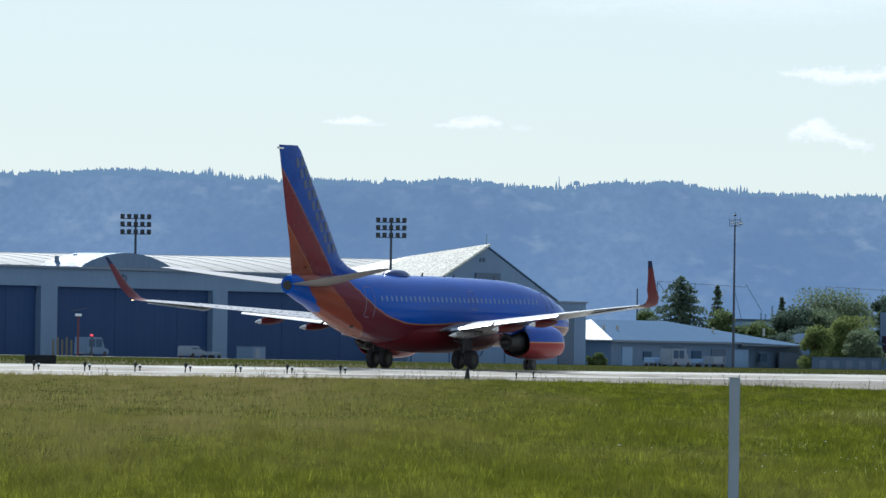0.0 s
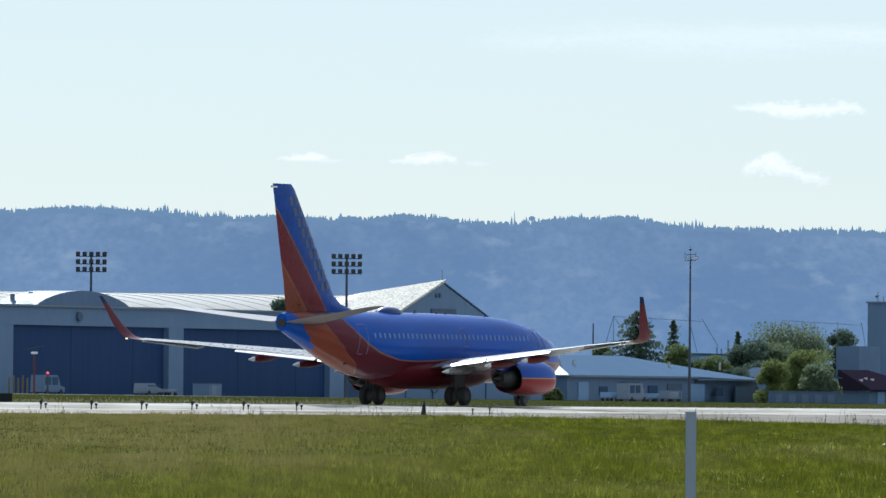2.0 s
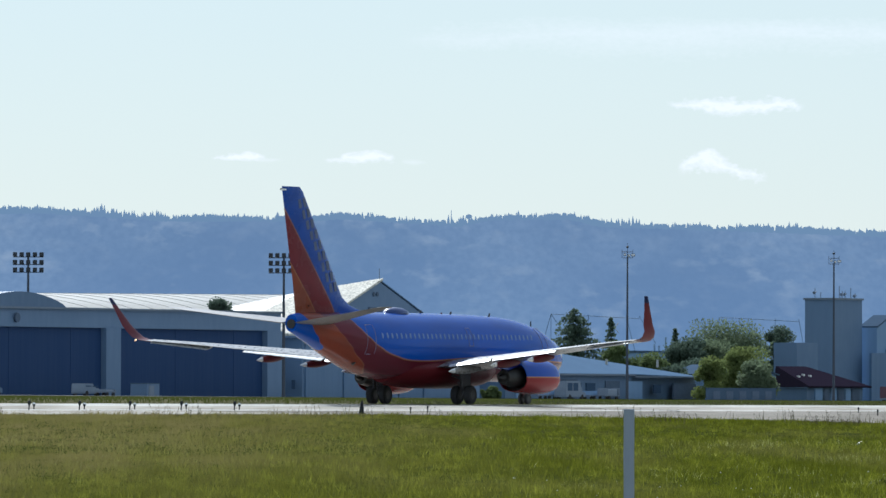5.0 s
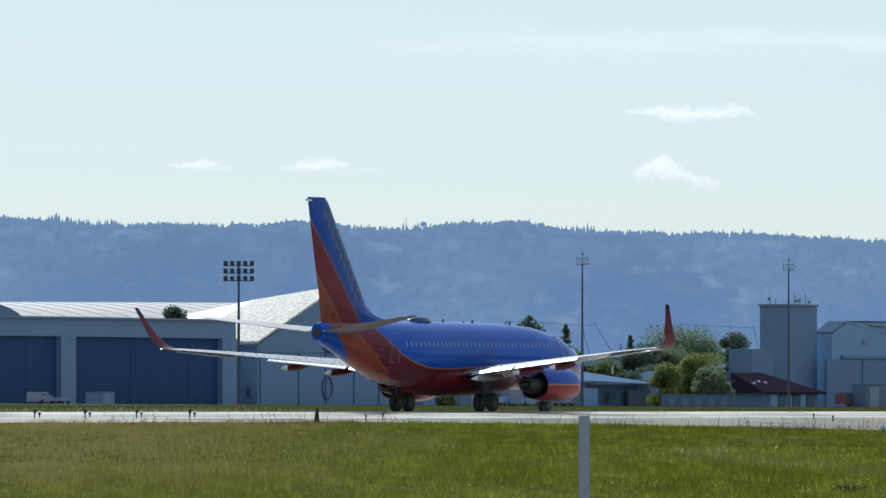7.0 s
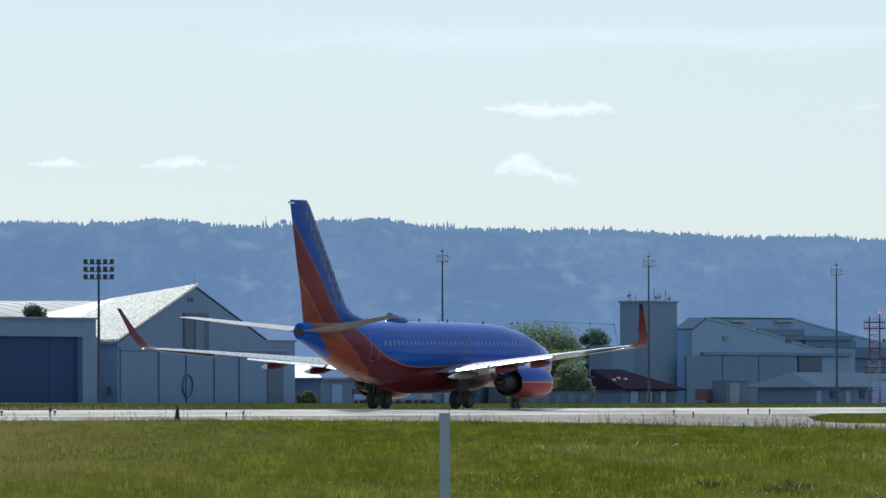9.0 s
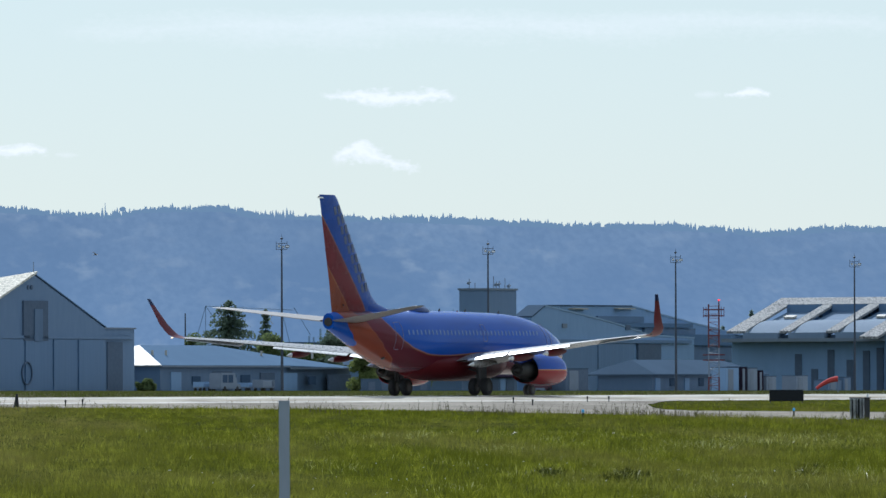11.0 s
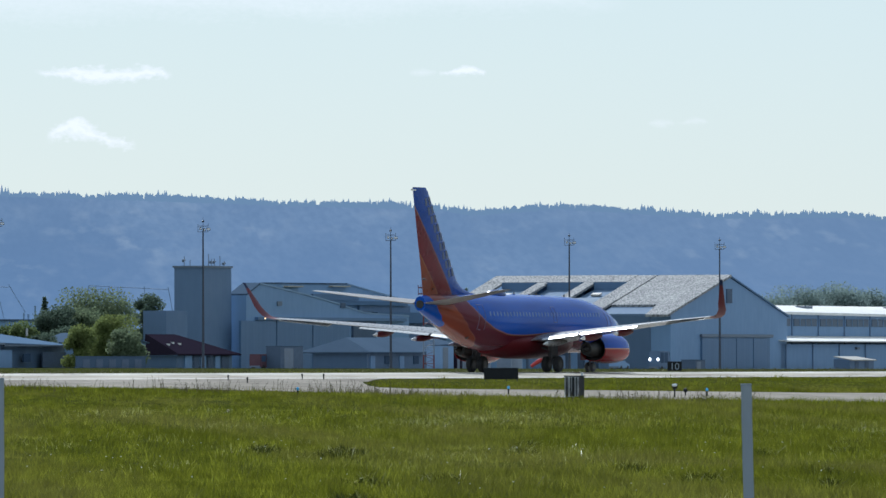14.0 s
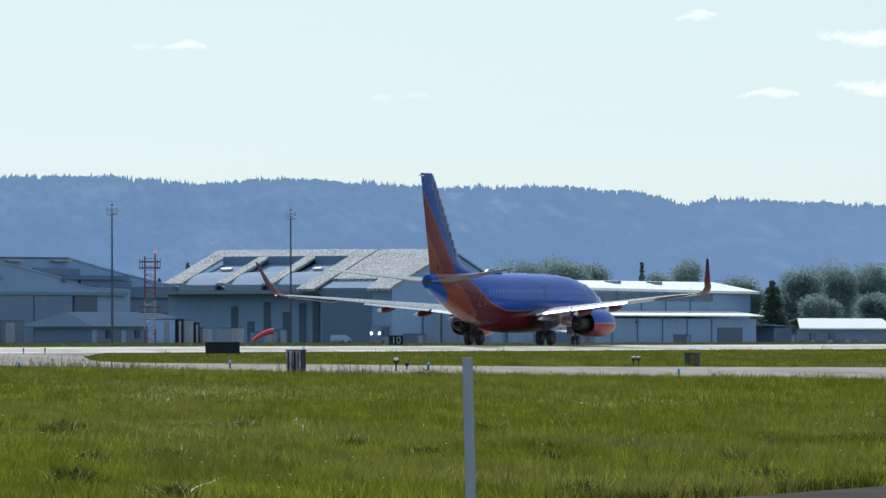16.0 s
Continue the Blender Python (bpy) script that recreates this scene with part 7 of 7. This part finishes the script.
def seed_stalks(x, y):
    """Thin bent stems, each with a feathery head of slanted florets."""
    rng = random.Random(77)
    vs, fs = [], []
    for px, py in zip(x, y):
        h = 0.2 + 0.52 * rng.random() ** 2.6
        z = ground_z(px, py)
        lx, ly, w = rng.gauss(0, 0.22) * h, rng.gauss(0, 0.22) * h, rng.uniform(0.006, 0.011)

        def stem(f):
            return Vector((px + lx * f * f, py + ly * f * f, z + h * f))

        i = len(vs)
        for f, r in ((0, 1), (0.5, 0.8), (1.0, 0.35)):
            p = stem(f)
            vs += [p - Vector((w * r, 0, 0)), p + Vector((w * r, 0, 0))]
        fs += [(i, i + 1, i + 3, i + 2), (i + 2, i + 3, i + 5, i + 4)]
        if rng.random() < 0.7:
            for k in range(rng.randint(3, 6)):
                p = stem(0.74 + 0.26 * rng.random())
                side, size = rng.choice((-1, 1)), rng.uniform(0.018, 0.04)
                q = p + Vector((side * size, rng.gauss(0, 0.3) * size, size * rng.uniform(0.6, 1.6)))
                i = len(vs)
                vs += [p, (p + q) / 2 + Vector((0.35 * size, 0, -0.2 * size)), q, (p + q) / 2 - Vector((0.35 * size, 0, -0.2 * size))]
                fs.append((i, i + 1, i + 2, i + 3))
    me = bpy.data.meshes.new("seed_stalks")
    me.from_pydata(vs, [], fs)
    me.materials.append(M_STALK)
    tagged(new("seed_stalks", me), "dry seed stalks with feathery heads at the pavement edge", "grass", kind="stuff")


def grass():
    np.random.seed(3)
    # tufts of uneven size, thinning and widening with distance
    for name, n, d0, d1, per, u0, u1 in (("grass_near", 38000, 108, 168, 8, -900, 2750), ("grass_middle", 52000, 150, 262, 7, -900, 2750), ("grass_far", 90000, 240, 480, 6, -950, 2750), ("grass_island", 34000, 400, 680, 6, 1000, 2800)):
        x, y, d = scatter(n, d0, d1, u0, u1)
        m = len(x)
        size = np.exp(np.random.normal(0, 0.38, m)) * (1 + 0.3 * waves(x, y * 0.15, 0.25, 1)) * (0.75 + 0.6 * np.abs(waves(x, y * 0.12, 1.1, 2)))
        size = np.where((waves(x, y, 0.8, 31) > 0.85) & (d < 260), size * 0.35, size)
        mound = np.clip(0.7 * waves(x, y * 0.12, 2.6, 41) + 0.5 * waves(x, y * 0.15, 6.0, 42), -0.4, 1.1)
        size *= 0.72 + 0.75 * np.clip(mound, -0.4, 1.1)
        tx, ty = np.random.normal(0, 0.25, m), np.random.normal(0, 0.25, m)
        x, y, d, size, tx, ty = (np.repeat(q, per) for q in (x, y, d, size, tx, ty))
        r = 0.05 + 0.07 * np.clip(size, 0.3, 2)
        x, y = x + np.random.normal(0, 1, len(x)) * r, y + np.random.normal(0, 1, len(x)) * r
        k = on_grass(x, y)
        x, y, d, size, tx, ty = (q[k] for q in (x, y, d, size, tx, ty))
        h = (0.1 if name == "grass_island" else 0.135) * size * np.random.uniform(0.55, 1.4, len(x))
        east = np.clip((np.arctan2(x, y) / TICK - 1150) / 700, 0, 1)  # longer grass towards the far end
        h *= 1 + east * (0.7 if name == "grass_far" else 0.45)
        if name == "grass_island":
            h *= 0.75
        w = (0.003 + 0.000028 * d) * np.random.uniform(0.6, 1.4, len(x))
        blades(name, x, y, np.clip(h, 0.03, 0.36), w, 0.34, M_BLADE, "unmown green airfield grass with dry patches", tx, ty, name == "grass_near")
    # grass beyond the runway
    a, b = np.random.uniform(300, 1300, 26000), 282.5 + np.random.exponential(28, 26000)
    k = b < 470
    a, b = a[k], b[k]
    x, y = ALONG.x * a + BEYOND.x * b, ALONG.y * a + BEYOND.y * b
    blades("grass_beyond", x, y, np.random.uniform(0.06, 0.22, len(x)), np.full(len(x), 0.05), 0.3, M_BLADE_DULL, "short dull grass beyond the runway")
    # tall seed stalks along the pavement edge
    xs, ys = [], []
    for u0, u1, n, d0, d1 in ((560, 1330, 1300, 415, 458), (1060, 1400, 900, 400, 448), (150, 560, 160, 425, 460), (1330, 2600, 320, 372, 400), (-800, 150, 160, 400, 440)):
        x, y, d = scatter(n * 6, d0, d1, u0, u1)
        clump = waves(x, y * 0.2, 0.45, 9) + np.random.normal(0, 0.25, len(x)) > 0.35
        xs.append(x[clump][:n]), ys.append(y[clump][:n])
    x, y = np.concatenate(xs), np.concatenate(ys)
    seed_stalks(x, y)
    x, y, d = scatter(52000, 100, 330, -1100, 2800)
    clump = waves(x, y * 0.2, 0.9, 12) + np.random.normal(0, 0.4, len(x)) > 0.25
    x, y, d = x[clump], y[clump], d[clump]
    blades("tall_tufts", x, y, np.random.uniform(0.14, 0.34, len(x)), (0.003 + 0.00004 * d) * np.random.uniform(0.7, 1.5, len(x)), 0.34, M_BLADE_COARSE, "taller tufts of coarse green grass")
    # pale leaves with sun glints painted in, and dark broad-leaved weeds in clumps
    x, y, d = scatter(90000, 108, 330, -900, 2750)
    clump = waves(x, y * 0.15, 1.2, 14) + np.random.normal(0, 0.7, len(x)) > 0.95 - 0.6 * np.clip((x - 4) / 12, 0, 1)
    x, y, d = x[clump], y[clump], d[clump]
    blades("grass_shine", x, y, np.random.uniform(0.09, 0.19, len(x)), (0.0028 + 0.00002 * d) * np.random.uniform(0.7, 1.3, len(x)), 0.6, M_SHINE, "pale grass leaves with sun glint in their colour")
    cx, cy, cd = scatter(30, 112, 230, 950, 2700)
    wide = np.random.uniform(0.08, 0.24, len(cx)) * (0.7 + cd / 300)
    cx, cy, wide = (np.repeat(q, 120) for q in (cx, cy, wide))
    x, y = cx + np.random.normal(0, 1, len(cx)) * wide, cy + np.random.normal(0, 1, len(cx)) * wide * 4
    k = on_grass(x, y)
    x, y, near = x[k], y[k], np.exp(-((x - cx) / wide)[k] ** 2)
    blades("weed_clumps", x, y, np.random.uniform(0.1, 0.2, len(x)) + 0.08 * near, np.random.uniform(0.009, 0.02, len(x)), 0.6, M_WEED, "dark broad-leaved weed clumps in the grass")
    s = np.random.rand(len(x)) < 0.14
    blades("weed_glints", x[s], y[s], np.random.uniform(0.16, 0.32, s.sum()), np.random.uniform(0.005, 0.012, s.sum()), 1.0, M_GLINT, "leaves among the weeds, glints painted pale")
    # long grass leaning over the verge of the perimeter road
    n = 9000
    t, s = np.random.uniform(-25, 70, n), -np.random.exponential(0.35, n)
    x, y = ROAD_P.x + ROAD_WAY.x * t + ROAD_SIDE.x * s, ROAD_P.y + ROAD_WAY.y * t + ROAD_SIDE.y * s
    k = waves(x, y * 0.4, 1.2, 51) > -0.4
    x, y = x[k], y[k]
    blades("verge_grass", x, y, np.random.uniform(0.1, 0.24, len(x)), np.random.uniform(0.006, 0.012, len(x)), 0.35, M_WEED, "long dark grass along the road verge")
    blades("verge_tips", x[::6], y[::6], np.random.uniform(0.12, 0.26, len(x[::6])), np.random.uniform(0.004, 0.008, len(x[::6])), 0.35, M_BLADE, "green grass tips along the road verge")
    x, y, d = scatter(52000, 108, 330, 250, 2750)
    clump = waves(x, y * 0.15, 0.9, 61) + np.random.normal(0, 0.5, len(x)) > 1.5 - 0.75 * np.clip((x - 8) / 10, 0, 1)
    x, y, d = x[clump], y[clump], d[clump]
    blades("grass_glints", x, y, np.random.uniform(0.1, 0.2, len(x)), (0.004 + 0.000028 * d) * np.random.uniform(0.4, 1.3, len(x)), 0.8, M_GLINT, "grass leaves with sun glints in their pale colour")
    # small white specks on stems, added to stand for glints in the grass
    x, y, d = scatter(900, 102, 230, 300, 2700)
    clump = waves(x, y, 0.5, 21) > 0.55
    x, y = x[clump], y[clump]
    blades("speck_stems", x, y, np.random.uniform(0.16, 0.3, len(x)), np.full(len(x), 0.004), 0.1, M_BLADE, "thin stems under the white specks")
    bm = bmesh.new()
    for px, py in zip(x, y):
        hz = ground_z(px, py) + random.uniform(0.16, 0.3)
        r = random.uniform(0.006, 0.018)
        vs = [bm.verts.new((px + r * math.cos(k * math.tau / 6), py + r * math.sin(k * math.tau / 6) * 0.6, hz + 0.5 * r * math.sin(k * math.tau / 6))) for k in range(6)]
        tip = bm.verts.new((px, py - 0.01, hz + r * 0.6))
        for k in range(6):
            bm.faces.new((vs[k], vs[(k + 1) % 6], tip))
    tagged(part("glint_specks", bm, M_SPECK), "scattered small white specks painted for sun glints", "flowers", kind="stuff")


M_SPECK = plain("white_glint_specks", (0.75, 0.75, 0.7), 0.6)
perimeter_road()
grass()


# ---- birds ----
M_PLUMAGE = worn("dark_plumage", (0.03, 0.03, 0.035), (0.05, 0.045, 0.04), 0.7)


def bird():
    top = thing("bird", pose(0, 0, 0), "small dark swallow-like bird in flight", "bird", "flying birds")
    rings = []
    for f, r in ((-0.11, 0.006), (-0.06, 0.022), (0.0, 0.034), (0.05, 0.03), (0.085, 0.022), (0.11, 0.005)):
        rings.append([(r * math.cos(a), f, r * 0.9 * math.sin(a)) for a in (k * math.tau / 10 for k in range(10))])
    part("body", loft(bmesh.new(), rings), M_PLUMAGE, top, "", True)
    for s1 in (-1, 1):
        secs = ((0.02, 0.04, -0.05, 0.0), (0.09, 0.045, -0.03, 0.03), (0.17, 0.0, -0.045, 0.045), (0.22, -0.06, -0.07, 0.05))
        part("wing", loft(bmesh.new(), [[(s1 * x, y0, z + 0.004), (s1 * x, y1, z + 0.003), (s1 * x, y1, z - 0.003), (s1 * x, y0, z - 0.004)] for x, y0, y1, z in secs]), M_PLUMAGE, top)
    part("tail", loft(bmesh.new(), [[(-w, y, 0.004), (w, y, 0.004), (w, y, -0.004), (-w, y, -0.004)] for y, w in ((-0.1, 0.012), (-0.17, 0.04))]), M_PLUMAGE, top)
    return top


birds = [bird()]
birds += [copy_thing(birds[0], pose(0, 0, 0)) for _ in range(2)]


# ---- movement ----
def motions():
    # the take-off roll: seconds, metres along the runway of the main gear
    roll = ((0, 445.35), (0.5, 446.36), (1, 447.38), (1.5, 448.45), (2, 449.57), (2.5, 450.72), (3, 451.97), (3.5, 453.3), (4, 454.7), (6.5, 463.3), (7, 465.8), (7.5, 468.75), (8, 472.1), (10.5, 497.45), (11, 504.5), (11.5, 512.2), (12, 520.5), (12.5, 529.3), (13, 538.6), (13.5, 548.3), (14, 558.7), (14.5, 569.7), (15, 581.4), (15.5, 593.7), (16, 606.7))
    rows = []
    for t, a in roll:
        x, y = field(a, 259.15)
        rows.append((t, pose(x, y, 0.03, 0, 0, -30.06)))
    walk(jet, rows)
    # birds: seconds, bearing and rise in ticks, at 420 m
    flights = (
        ((0, -1700, 150), (8, -900, 120), (10.3, -40, 45), (10.9, 156, -27), (11.2, 232, -66), (11.5, 278, -107), (12.0, 341, -149), (12.5, 390, -189), (13.0, 422, -207), (13.4, 425, -208), (16, 300, -190)),
        ((0, -1900, 150), (8, -1100, 140), (10.5, -300, 0), (11.5, 40, -90), (12.0, 142, -137), (12.4, 228, -175), (12.8, 291, -205), (13.3, 330, -215), (16, 200, -200)),
        ((0, 4000, 150), (12, 2600, 170), (13.2, 1785, 120), (14.2, 1145, 27), (14.6, 889, -12), (15.2, 520, -60), (16, 100, -110)),
    )
    for k, (flyer, way) in enumerate(zip(birds, flights)):
        rows = []
        for t, u, v in way:
            rows.append((t, pose(420 * math.sin(u * TICK), 420 * math.cos(u * TICK), height(v, 420), 8, 20 - 15 * k, (-60, -75, 80)[k])))
        walk(flyer, rows)


motions()
